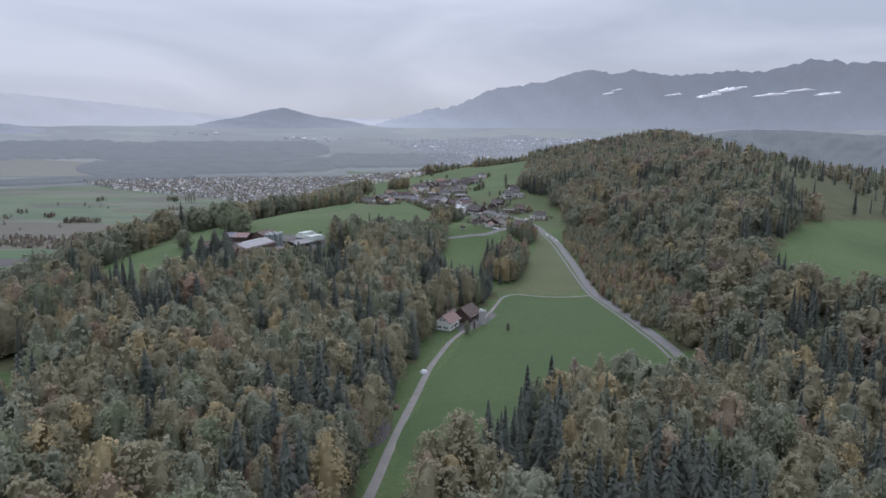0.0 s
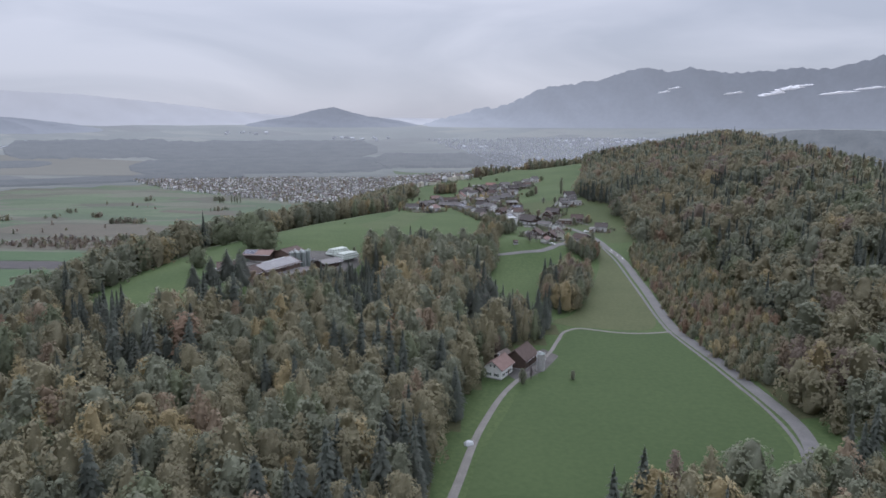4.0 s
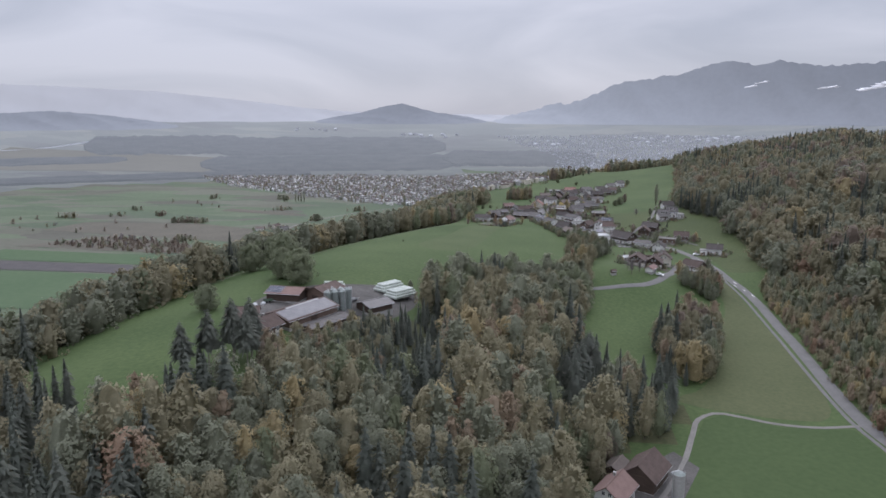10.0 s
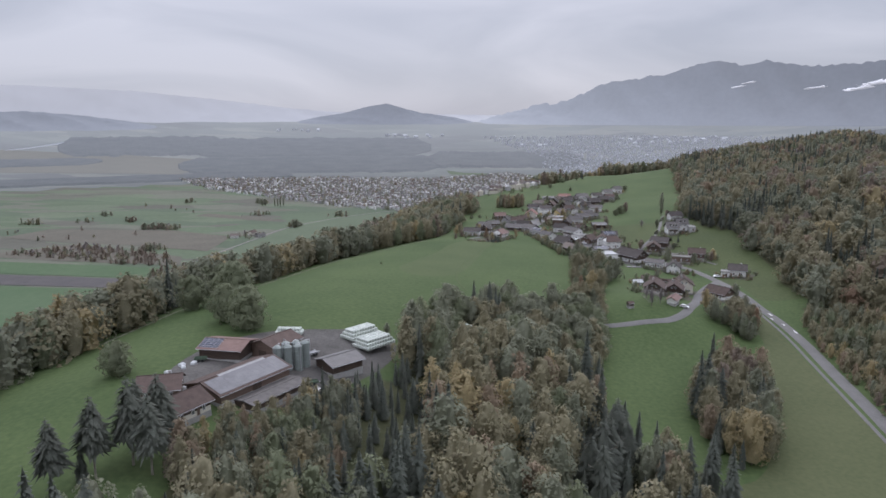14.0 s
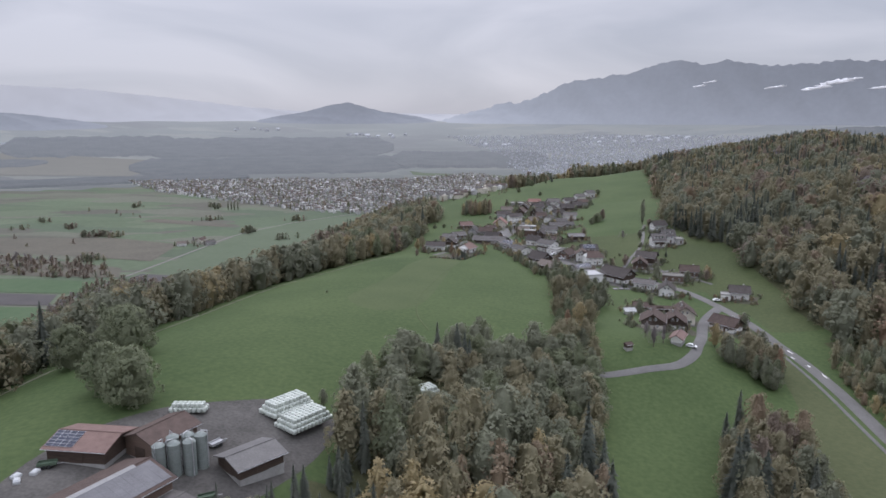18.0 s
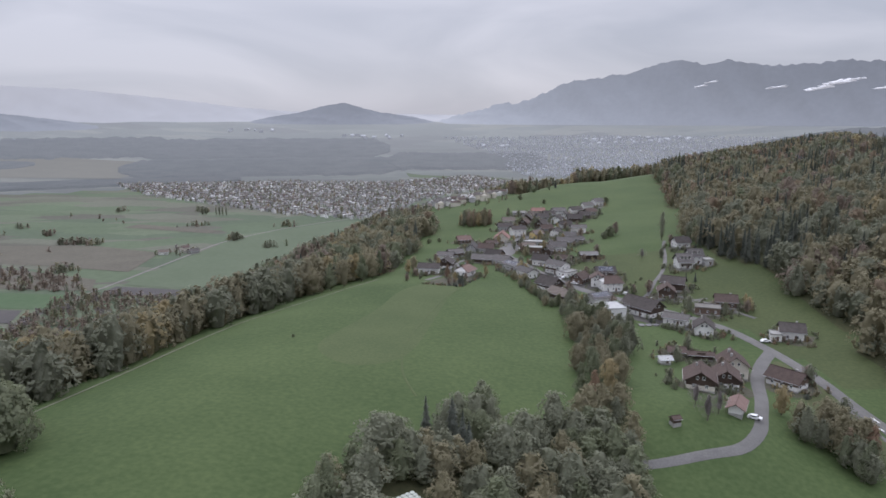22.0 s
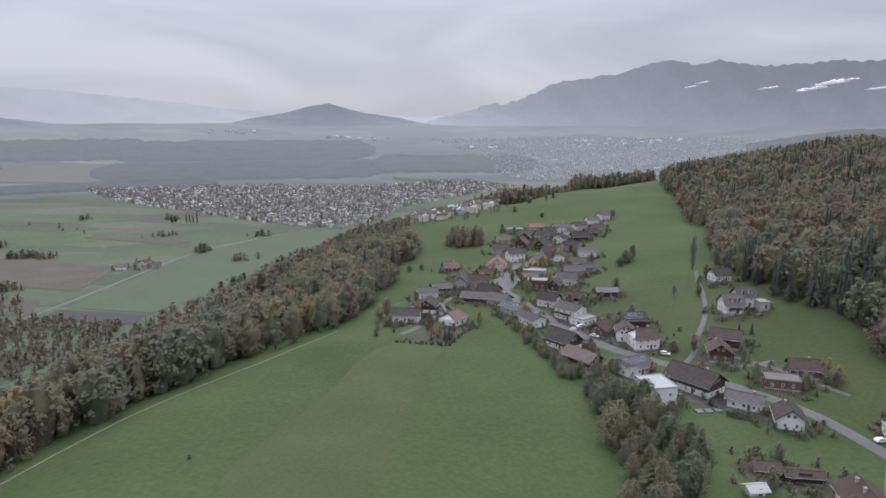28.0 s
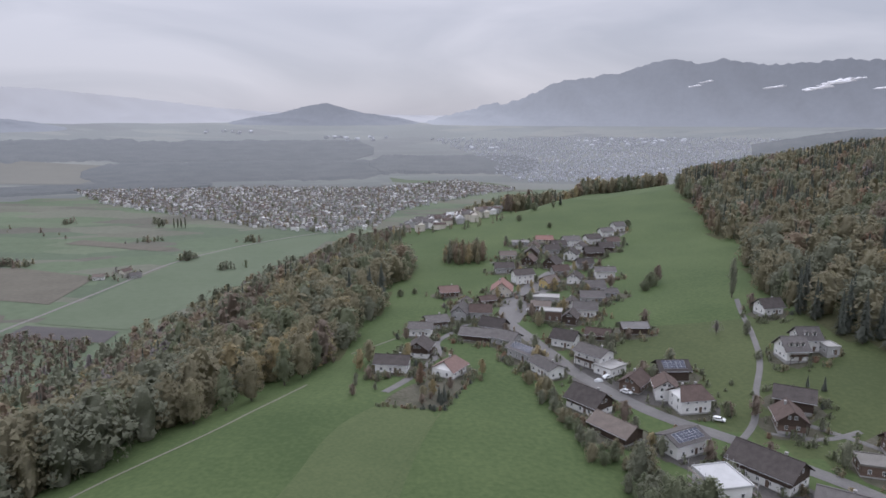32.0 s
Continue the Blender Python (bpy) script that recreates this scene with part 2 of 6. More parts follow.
def muted(c, share):
    y = 0.3 * c[0] + 0.55 * c[1] + 0.15 * c[2]
    return tuple((a + (y - a) * share) * k for a, k in zip(c, (0.97, 0.91, 0.87)))


for k, (a, b) in LEAF.items():
    surf(k, muted(a, 0.14), muted(b, 0.14), 0.3, rough=0.7, bump=0.45, fine=6, island=0.07, vary=0.12, spec=0.32, leafy=0.48)
surf("bark", (0.07, 0.058, 0.047), (0.13, 0.11, 0.09), 1.5, bump=0.6, stretch=(1, 1, 0.3))
surf("pale_bark", (0.2, 0.18, 0.15), (0.3, 0.27, 0.23), 1.5, bump=0.5, stretch=(1, 1, 0.3))
# buildings
surf("white_plaster", (0.6, 0.59, 0.565), (0.73, 0.72, 0.695), 0.35, bump=0.1)
surf("cream_plaster", (0.48, 0.445, 0.375), (0.6, 0.56, 0.48), 0.35, bump=0.1)
surf("grey_plaster", (0.3, 0.295, 0.285), (0.4, 0.395, 0.385), 0.35, bump=0.1)
surf("yellow_plaster", (0.5, 0.39, 0.17), (0.6, 0.47, 0.22), 0.35, bump=0.1)
surf("concrete", (0.24, 0.235, 0.22), (0.34, 0.33, 0.315), 0.5, bump=0.2)
surf("dark_timber", (0.045, 0.031, 0.024), (0.085, 0.06, 0.046), 1.2, bump=0.4, stretch=(0.3, 0.3, 3))
surf("brown_timber", (0.1, 0.068, 0.052), (0.155, 0.11, 0.085), 1.2, bump=0.4, stretch=(0.3, 0.3, 3))
surf("weathered_timber", (0.14, 0.12, 0.105), (0.22, 0.2, 0.18), 1.2, bump=0.4, stretch=(0.3, 0.3, 3))
surf("brown_tiles", (0.06, 0.042, 0.036), (0.1, 0.071, 0.06), 0.6, bump=0.5, vary=0.2, fine=14)
surf("red_tiles", (0.13, 0.085, 0.073), (0.185, 0.122, 0.106), 0.6, bump=0.5, vary=0.15, fine=14)
surf("orange_tiles", (0.19, 0.105, 0.088), (0.25, 0.142, 0.12), 0.6, bump=0.5, fine=14)
surf("dark_tiles", (0.042, 0.035, 0.032), (0.076, 0.065, 0.06), 0.6, bump=0.5, vary=0.2, fine=14)
surf("grey_tiles", (0.074, 0.067, 0.063), (0.12, 0.11, 0.105), 0.6, bump=0.5, vary=0.2, fine=14)
surf("old_tiles", (0.105, 0.086, 0.074), (0.16, 0.132, 0.114), 0.5, bump=0.5, vary=0.2, fine=14)
surf("white_membrane", (0.36, 0.36, 0.355), (0.44, 0.44, 0.435), 0.4, bump=0.05)
surf("roof_sheet", (0.1, 0.095, 0.092), (0.15, 0.142, 0.138), 0.3, bump=0.2, rough=0.6)
surf("panel_sheet", (0.1, 0.098, 0.105), (0.145, 0.142, 0.15), 0.4, bump=0.1, rough=0.5, vary=0.06)
surf("solar_cell", (0.018, 0.022, 0.04), (0.03, 0.036, 0.06), 0.5, bump=0, rough=0.4, spec=0.35)
surf("aluminium", (0.45, 0.45, 0.46), (0.55, 0.55, 0.56), 1.0, bump=0.05, rough=0.4, metal=0.6)
surf("silo_steel", (0.18, 0.205, 0.19), (0.25, 0.275, 0.258), 0.5, bump=0.05, rough=0.5, metal=0.2)
surf("window_glass", (0.03, 0.033, 0.037), (0.05, 0.054, 0.06), 0.5, bump=0, rough=0.1, spec=0.7)
surf("ridge_sheet", (0.24, 0.235, 0.23), (0.31, 0.305, 0.3), 0.5, bump=0.1)
surf("tarp", (0.42, 0.43, 0.43), (0.52, 0.53, 0.53), 1.0, bump=0.3)
surf("white_paint", (0.7, 0.7, 0.69), (0.8, 0.8, 0.79), 0.5, bump=0.05)
surf("green_shutter", (0.06, 0.09, 0.06), (0.09, 0.12, 0.085), 1.0, bump=0.1)
surf("bale_film", (0.4, 0.43, 0.385), (0.52, 0.55, 0.5), 0.6, bump=0.3, rough=0.4, vary=0.12)
surf("car_white", (0.7, 0.7, 0.7), (0.78, 0.78, 0.78), 1, bump=0, rough=0.3, spec=0.5)
surf("car_dark", (0.05, 0.055, 0.065), (0.08, 0.085, 0.095), 1, bump=0, rough=0.3, spec=0.5)
surf("tyre_rubber", (0.02, 0.02, 0.02), (0.035, 0.035, 0.035), 1, bump=0.1)

# ---- mesh helpers ----
def mesh_of(name, verts, faces, mats, index=None, smooth=False, normals=None):
    me = bpy.data.meshes.new(name)
    v = np.asarray(verts, np.float32)
    if isinstance(faces, np.ndarray):
        nf, w = faces.shape
        me.vertices.add(len(v))
        me.vertices.foreach_set("co", v.ravel())
        me.loops.add(nf * w)
        me.loops.foreach_set("vertex_index", faces.astype(np.int32).ravel())
        me.polygons.add(nf)
        me.polygons.foreach_set("loop_start", np.arange(0, nf * w, w, dtype=np.int32))
        me.polygons.foreach_set("loop_total", np.full(nf, w, np.int32))
        me.update(calc_edges=True)
    else:
        me.from_pydata([tuple(map(float, p)) for p in v], [], faces)
        me.update()
    for m in mats:
        me.materials.append(MATS[m])
    if index is not None:
        me.polygons.foreach_set("material_index", np.asarray(index, np.int32))
    if smooth or normals is not None:
        me.polygons.foreach_set("use_smooth", np.ones(len(me.polygons), bool))
    if normals is not None:
        # leaves take the light as the soft mass of the crown does
        at = me.attributes.new("custom_normal", "FLOAT_VECTOR", "POINT")
        at.data.foreach_set("vector", np.ascontiguousarray(normals, np.float32).ravel())
    return me


def part(name, data, parent, label="", m=None):
    """Links a mesh as one object under a thing or a part."""
    ob = new(name, data)
    ob.parent = parent
    if m is not None:
        ob.matrix_basis = m
    return tagged(ob, label) if label else ob


def thing(name, label, category, m=None, group="", kind="", data=None):
    ob = new(name, data)
    if m is not None:
        ob.matrix_basis = m
    return tagged(ob, label, category, group, kind)


class Shape:
    """Collects boxes, prisms and tubes into one mesh."""

    def __init__(self):
        self.v, self.f, self.i = [], [], []

    def add(self, verts, faces, mi=0):
        n = len(self.v)
        self.v += [tuple(p) for p in verts]
        self.f += [tuple(n + a for a in f) for f in faces]
        self.i += [mi] * len(faces)
        return self

    def box(self, x0, x1, y0, y1, z0, z1, mi=0, bevel=0.0):
        b = min(bevel, (x1 - x0) / 3, (y1 - y0) / 3, (z1 - z0) / 3)
        if b <= 0:
            p = [(x, y, z) for z in (z0, z1) for x, y in ((x0, y0), (x1, y0), (x1, y1), (x0, y1))]
            return self.add(p, [(3, 2, 1, 0), (4, 5, 6, 7), (0, 1, 5, 4), (1, 2, 6, 5), (2, 3, 7, 6), (3, 0, 4, 7)], mi)
        p = [(x, y, z0) for x, y in ((x0, y0), (x1, y0), (x1, y1), (x0, y1))]
        p += [(x, y, z1 - b) for x, y in ((x0, y0), (x1, y0), (x1, y1), (x0, y1))]
        p += [(x, y, z1) for x, y in ((x0 + b, y0 + b), (x1 - b, y0 + b), (x1 - b, y1 - b), (x0 + b, y1 - b))]
        f = [(3, 2, 1, 0), (8, 9, 10, 11)]
        for a in (0, 4):
            f += [(a + i, a + (i + 1) % 4, a + 4 + (i + 1) % 4, a + 4 + i) for i in range(4)]
        return self.add(p, f, mi)

    def tube(self, a, b, r0, r1, n=6, mi=0, cap=True):
        a, b = Vector(a), Vector(b)
        w = (b - a).normalized()
        u = w.orthogonal().normalized()
        t = w.cross(u)
        p = [c + (u * math.cos(k * math.tau / n) + t * math.sin(k * math.tau / n)) * r for c, r in ((a, r0), (b, r1)) for k in range(n)]
        f = [(k, (k + 1) % n, n + (k + 1) % n, n + k) for k in range(n)]
        if cap:
            f += [tuple(range(n - 1, -1, -1)), tuple(range(n, 2 * n))]
        return self.add(p, f, mi)

    def mesh(self, name, *mats, smooth=False):
        return mesh_of(name, self.v, self.f, mats, self.i, smooth)


def stand(x, y, deg=0.0, sink=0.0):
    return pose(x, y, ground(x, y) - sink, 0, 0, deg)


def inside(poly, x, y):
    """Whether points lie in a plan polygon."""
    x, y = np.asarray(x, float), np.asarray(y, float)
    hit = np.zeros(x.shape, bool)
    for (x0, y0), (x1, y1) in zip(poly, poly[1:] + poly[:1]):
        if y0 != y1:
            hit ^= ((y0 > y) != (y1 > y)) & (x < (x1 - x0) * (y - y0) / (y1 - y0) + x0)
    return hit


# ---- plan of the woods ----
WEST_WOOD = [(-125, -60), (-122, 200), (-120, 292), (-115, 314), (-109, 328), (-101, 343), (-92, 365), (-82, 390), (-76, 408), (-68, 428), (-58, 446), (-60, 480), (-62, 492), (-54, 511), (-45, 525), (-33, 546), (-22, 556), (-14, 541), (-2, 542),
             (8, 556), (22, 560), (20, 530), (15, 496), (11, 455), (14, 436), (34, 428), (45, 408), (40, 382), (22, 376), (12, 350), (7, 344), (1, 318), (-9, 260), (-16, 190), (-24, 150), (-26, 100), (-26, -60)]
FORE_WOOD = [(0, -60), (-6, 110), (0, 165), (20, 192), (43, 222), (60, 229), (80, 231), (97, 236), (120, 258), (215, 240), (230, -60)]
FARM_FRONT = [(-122, 346), (-95, 335), (-50, 370), (-44, 450), (-70, 450), (-90, 395), (-120, 374)]
HILL_WOOD = [(124, 285), (118, 330), (118, 400), (122, 470), (124, 560), (134, 595), (137, 640), (150, 655), (141, 694), (143, 760), (128, 790), (122, 850), (140, 930), (172, 1000), (158, 1040),
             (180, 1130), (205, 1300), (270, 1480), (520, 1900), (950, 1900), (1000, 80), (215, 200)]
EAST_CLEARING = [(196, 318), (204, 385), (264, 470), (350, 520), (430, 500), (430, 360), (300, 330)]
HEDGE = [(9, 690), (13, 665), (12, 612), (9, 566), (23, 556), (29, 600), (40, 625), (38, 662), (28, 692)]
HEDGE_END = [(-7, 766), (-4, 745), (5, 710), (9, 690), (24, 691), (10, 708), (5, 734), (-1, 756)]
VILLAGE_WOOD = [(-118, 762), (-87, 784), (-83, 817), (-82, 844), (-78, 862), (-73, 872), (-80, 935), (-71, 940), (-67, 976), (-72, 1010), (-118, 1010), (-150, 960), (-150, 800)]
WEST_GAP = [(-205, 235), (-120, 235), (-128, 318), (-150, 322), (-200, 345)]
SPINNEY = [(40, 424), (43, 456), (49, 488), (60, 508), (73, 507), (79, 490), (72, 462), (58, 424)]
FORK_CLUMP = [(74, 560), (76, 540), (88, 535), (98, 560), (90, 571)]
SPUR_WOOD = [(20, 1290), (95, 1385), (150, 1480), (260, 1540), (300, 1700), (100, 1700), (-40, 1400)]
DARK_STAND = [(-8, 384), (16, 376), (42, 386), (58, 424), (44, 442), (26, 432), (4, 446)]
SCRUB = [(113, 330), (111.5, 352), (110, 378), (108, 400), (109, 433), (111, 455), (113, 480), (114, 510), (115, 540), (118, 562), (130, 580), (150, 560), (152, 470), (148, 400), (150, 340)]
WOOD_TIP = [(-70, 470), (26, 470), (30, 575), (-60, 575)]
HAMLET = [(-50, 1150), (0, 1190), (40, 1320), (-20, 1420), (-125, 1350), (-140, 1230)]
COPSE = [(-48, 1000), (-20, 995), (-16, 1025), (-44, 1035)]

# ---- ground ----
def wood_mask(x, y):
    m = np.zeros(np.shape(x), bool)
    for p in (WEST_WOOD, FORE_WOOD, HILL_WOOD, SPUR_WOOD, WEST_GAP, VILLAGE_WOOD):
        m |= inside(p, x, y)
    m &= ~inside(EAST_CLEARING, x, y)
    edge = np.interp(y, EDGE_Y, EDGE_X)
    return m | ((x < edge - np.where(y > 850, 75, 4)) & (x > np.interp(y, FOOT_Y, FOOT_X) + 5) & (y < 1560))


def build_ground():
    nx, ny = len(GX), len(GY)
    X, Y = np.meshgrid(GX, GY, indexing="ij")
    v = np.stack([X.ravel(), Y.ravel(), GZ.ravel()], 1)
    i, j = np.meshgrid(np.arange(nx - 1), np.arange(ny - 1), indexing="ij")
    a = (i * ny + j).ravel()
    f = np.stack([a, a + ny, a + ny + 1, a + 1], 1)
    c = v[f].mean(1)
    mi = np.zeros(len(f), int)
    mi[wood_mask(c[:, 0], c[:, 1])] = 1
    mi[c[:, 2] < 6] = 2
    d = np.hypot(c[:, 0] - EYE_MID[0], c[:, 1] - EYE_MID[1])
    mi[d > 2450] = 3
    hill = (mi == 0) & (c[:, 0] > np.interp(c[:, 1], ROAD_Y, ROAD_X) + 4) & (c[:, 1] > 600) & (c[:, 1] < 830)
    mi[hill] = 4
    ob = new("ground", mesh_of("ground", v, f, ("meadow_grass", "forest_floor", "hazed_valley_fields", "hazed_far_valley", "hill_grass"), mi, True))
    tagged(ob, "green pasture plateau falling to a wide patchwork valley floor", "ground", kind="structure")


def fields_material(name, cols, cell, glow=None):
    """Patchwork of fields: large cells in a few crop colours, streaked along the plots."""
    m = surf(name, (0.1, 0.1, 0.1), (0.2, 0.2, 0.2), 0.004, fine=20, bump=0.0, spec=0.05)
    t = m.node_tree
    b = t.nodes["Principled BSDF"]
    geo, mp = t.nodes.new("ShaderNodeNewGeometry"), t.nodes.new("ShaderNodeMapping")
    mp.inputs["Rotation"].default_value = (0, 0, 0.5)
    mp.inputs["Scale"].default_value = (1 / cell, 2.6 / cell, 0)
    t.links.new(geo.outputs["Position"], mp.inputs[0])
    wob = t.nodes.new("ShaderNodeTexNoise")
    wob.inputs["Scale"].default_value = 1.2
    t.links.new(mp.outputs[0], wob.inputs["Vector"])
    mad = t.nodes.new("ShaderNodeVectorMath")
    mad.operation = "MULTIPLY_ADD"
    mad.inputs[1].default_value = (0.35, 0.35, 0)
    t.links.new(wob.outputs["Color"], mad.inputs[0])
    t.links.new(mp.outputs[0], mad.inputs[2])
    vo = t.nodes.new("ShaderNodeTexVoronoi")
    vo.distance = "CHEBYCHEV"
    vo.inputs["Scale"].default_value = 1.0
    t.links.new(mad.outputs[0], vo.inputs["Vector"])
    cr = t.nodes.new("ShaderNodeValToRGB")
    cr.color_ramp.interpolation = "CONSTANT"
    while len(cr.color_ramp.elements) < len(cols):
        cr.color_ramp.elements.new(1.0)
    for k, (e, c) in enumerate(zip(cr.color_ramp.elements, cols)):
        e.position, e.color = k / len(cols), (*c, 1)
    sep = t.nodes.new("ShaderNodeSeparateColor")
    t.links.new(vo.outputs["Color"], sep.inputs[0])
    t.links.new(sep.outputs[0], cr.inputs[0])
    old = b.inputs["Base Color"].links[0].from_socket
    mul = t.nodes.new("ShaderNodeMix")
    mul.data_type, mul.blend_type = "RGBA", "OVERLAY"
    mul.inputs["Factor"].default_value = 0.35
    hsv = t.nodes.new("ShaderNodeHueSaturation")
    hsv.inputs["Value"].default_value = 3.2
    t.links.new(old, hsv.inputs["Color"])
    t.links.new(cr.outputs[0], mul.inputs["A"])
    t.links.new(hsv.outputs[0], mul.inputs["B"])
    t.links.new(mul.outputs["Result"], b.inputs["Base Color"])
    # haze over distant fields, added as emission
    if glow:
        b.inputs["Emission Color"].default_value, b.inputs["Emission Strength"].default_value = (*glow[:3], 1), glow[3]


# valley crop colours, lightened and greyed to hold the haze
fields_material("hazed_valley_fields", ((0.1, 0.126, 0.082), (0.12, 0.142, 0.096), (0.122, 0.122, 0.096), (0.094, 0.117, 0.08), (0.13, 0.134, 0.104), (0.106, 0.132, 0.086), (0.11, 0.107, 0.088)), 170)
# the far floor glows bluish: haze put into its emission
fields_material("hazed_far_valley", ((0.107, 0.115, 0.107), (0.123, 0.131, 0.119), (0.098, 0.102, 0.098), (0.107, 0.115, 0.107), (0.135, 0.139, 0.123)), 300, glow=(0.55, 0.6, 0.68, 0.15))
build_ground()


def ribbon(name, pts, width, mat, label, category, lift=0.16, kind="structure", step=4.0):
    """A strip of road laid on the ground along a smooth line."""
    p = np.array(pts, float)
    s = np.r_[0, np.cumsum(np.hypot(*np.diff(p, axis=0).T))]
    n = max(2, int(s[-1] / step))
    q = np.linspace(0, s[-1], n)
    # a Catmull-Rom line through the given points
    m = np.gradient(p, s, axis=0)
    k = np.clip(np.searchsorted(s, q, side="right") - 1, 0, len(s) - 2)
    h = (s[k + 1] - s[k])[:, None]
    u = ((q - s[k])[:, None]) / h
    c = (2 * u**3 - 3 * u**2 + 1) * p[k] + (u**3 - 2 * u**2 + u) * h * m[k] + (-2 * u**3 + 3 * u**2) * p[k + 1] + (u**3 - u**2) * h * m[k + 1]
    d = np.gradient(c, axis=0)
    d /= np.hypot(*d.T)[:, None]
    nrm = np.stack([-d[:, 1], d[:, 0]], 1)
    w = np.interp(np.linspace(0, 1, n), np.linspace(0, 1, len(np.atleast_1d(width))), np.atleast_1d(width))[:, None]
    cols = 5
    v, f = [], []
    for a in range(n):
        for b in range(cols):
            o = c[a] + nrm[a] * w[a] * (b / (cols - 1) - 0.5)
            v.append((o[0], o[1], ground(*o) + (lift if 0 < b < cols - 1 else lift * 0.4)))
    for a in range(n - 1):
        for b in range(cols - 1):
            k0 = a * cols + b
            f.append((k0, k0 + 1, k0 + cols + 1, k0 + cols))
    ob = new(name, mesh_of(name, v, f, (mat,)))
    tagged(ob, label, category, kind=kind)
    return c


def patch(name, poly, mat, label, category="ground", lift=0.1, step=6.0, soft=False):
    """An area of other cover laid on the ground, cut to a plan outline."""
    p = np.array(poly, float)
    for _ in range(2 if soft else 0):
        q = np.roll(p, -1, 0)
        p = np.stack([p * 0.75 + q * 0.25, p * 0.25 + q * 0.75], 1).reshape(-1, 2)
    bm = bmesh.new()
    n = []
    for (x0, y0), (x1, y1) in zip(p, np.roll(p, -1, 0)):
        k = max(1, int(math.hypot(x1 - x0, y1 - y0) / step))
        n += [bm.verts.new((x0 + (x1 - x0) * i / k, y0 + (y1 - y0) * i / k, 0)) for i in range(k)]
    bm.faces.new(n)
    lo, hi = p.min(0), p.max(0)
    for ax in (0, 1):
        for g in np.arange(lo[ax] + step / 2, hi[ax], step):
            co, no = [0, 0, 0], [0, 0, 0]
            co[ax], no[ax] = g, 1
            bmesh.ops.bisect_plane(bm, geom=bm.verts[:] + bm.edges[:] + bm.faces[:], plane_co=co, plane_no=no)
    for v in bm.verts:
        v.co.z = ground(v.co.x, v.co.y) + lift
    me = bpy.data.meshes.new(name)
    bmesh.ops.recalc_face_normals(bm, faces=bm.faces)
    bm.to_mesh(me)
    bm.free()
    me.materials.append(MATS[mat])
    ob = new(name, me)
    tagged(ob, label, category, kind="structure")


patch("field", [(-8, 185), (4, 262), (24, 330), (42, 374), (51, 397), (58, 402), (66, 399), (76, 394), (100, 394), (107, 340), (109, 300), (106, 272), (96, 252), (60, 228), (25, 195)], "field_grass", "lush green hay field between track and road", lift=0.08)
patch("rough_pasture", [(52, 407), (66, 404), (78, 400), (99, 400), (103, 450), (104, 500), (104, 600), (98, 640), (88, 600), (96, 545), (80, 490), (60, 425), (42, 415)], "rough_grass", "yellowish autumn pasture beside the road", lift=0.06, soft=True)
patch("mown_strip", [(-90, 600), (-74, 578), (-58, 584), (-50, 600), (-46, 647), (-42, 694), (-36, 722), (-52, 732), (-64, 716), (-70, 698), (-73, 667), (-82, 630)], "mown_grass", "paler mown strip across the big meadow", lift=0.05, soft=True)
patch("house_garden", [(-57, 725), (-36, 723), (-31, 741), (-27, 757), (-41, 753), (-47, 750), (-54, 737)], "garden_ground", "planted garden below the houses in the meadow", lift=0.08, soft=True)
patch("field_foot", [(-12, 192), (0, 240), (28, 240), (60, 236), (40, 210), (10, 190)], "dark_grass", "darker green lower end of the hay field", lift=0.12, soft=True)
ribbon("road", [(88, 238), (100, 250), (108, 262), (113.5, 277), (116, 293), (115.3, 310), (113.5, 330), (111.5, 352), (108.5, 375), (105.8, 398), (105.5, 412), (106.5, 433), (108, 455), (109.5, 480), (110.5, 510), (111, 540), (110, 562), (106.5, 590), (105, 613), (101, 641), (97, 658), (92, 673), (81, 689), (69, 702), (55, 718), (41, 730), (33, 739), (23, 755), (16, 767), (8, 790), (-2, 820), (-8, 840), (-7, 858), (-1, 878), (8, 905), (17, 936), (26, 958), (43, 976), (55, 994)], (5.4, 5.4, 5.4, 5.3, 6.0, 6.6, 7.6, 7.6), "asphalt", "grey asphalt road winding into the village", "road", lift=0.24, step=3.0)
patch("village_square", [(-14, 842), (-3, 838), (6, 872), (16, 900), (26, 930), (22, 944), (10, 938), (2, 912), (-10, 880)], "asphalt", "broad grey asphalt street in the village middle", lift=0.2)
ribbon("cycle_path", [(92, 244), (100.5, 254), (107.5, 269), (110, 282), (111, 302), (109, 329), (106.5, 355), (103.5, 380), (101.5, 400), (101.5, 412), (102.5, 440), (103.7, 465), (104.9, 492), (105.5, 520), (105.6, 546), (104.5, 567), (103.5, 585)], 1.5, "asphalt", "narrow grey cycle path beside the road", "path", lift=0.2)
ribbon("farm_track", [(-22, 130), (-14, 168), (-9.5, 200), (-2, 245), (5.5, 286), (17, 323), (31, 350), (39, 368), (45, 386), (50, 398.5), (57, 403.5), (64, 401.5), (74, 397), (88, 395), (103, 397.5)], (3.0, 2.8, 2.5, 1.9, 1.7), "gravel", "pale gravel farm track round the hay field", "path", lift=0.17)
ribbon("lane", [(6, 531), (25, 533.5), (40, 538), (52, 542.5), (61, 553), (66.5, 566), (74, 585), (80, 604), (88, 622), (101, 643)], (3.4, 3.6, 4.4, 5.0, 5.4), "asphalt", "grey lane past the farmhouses", "road", lift=0.2)
ribbon("hill_lane", [(58, 716), (66, 727), (77, 752), (87, 774), (97, 808), (104, 840), (109, 858)], 2.3, "asphalt", "narrow lane climbing to the upper houses", "road", lift=0.2)
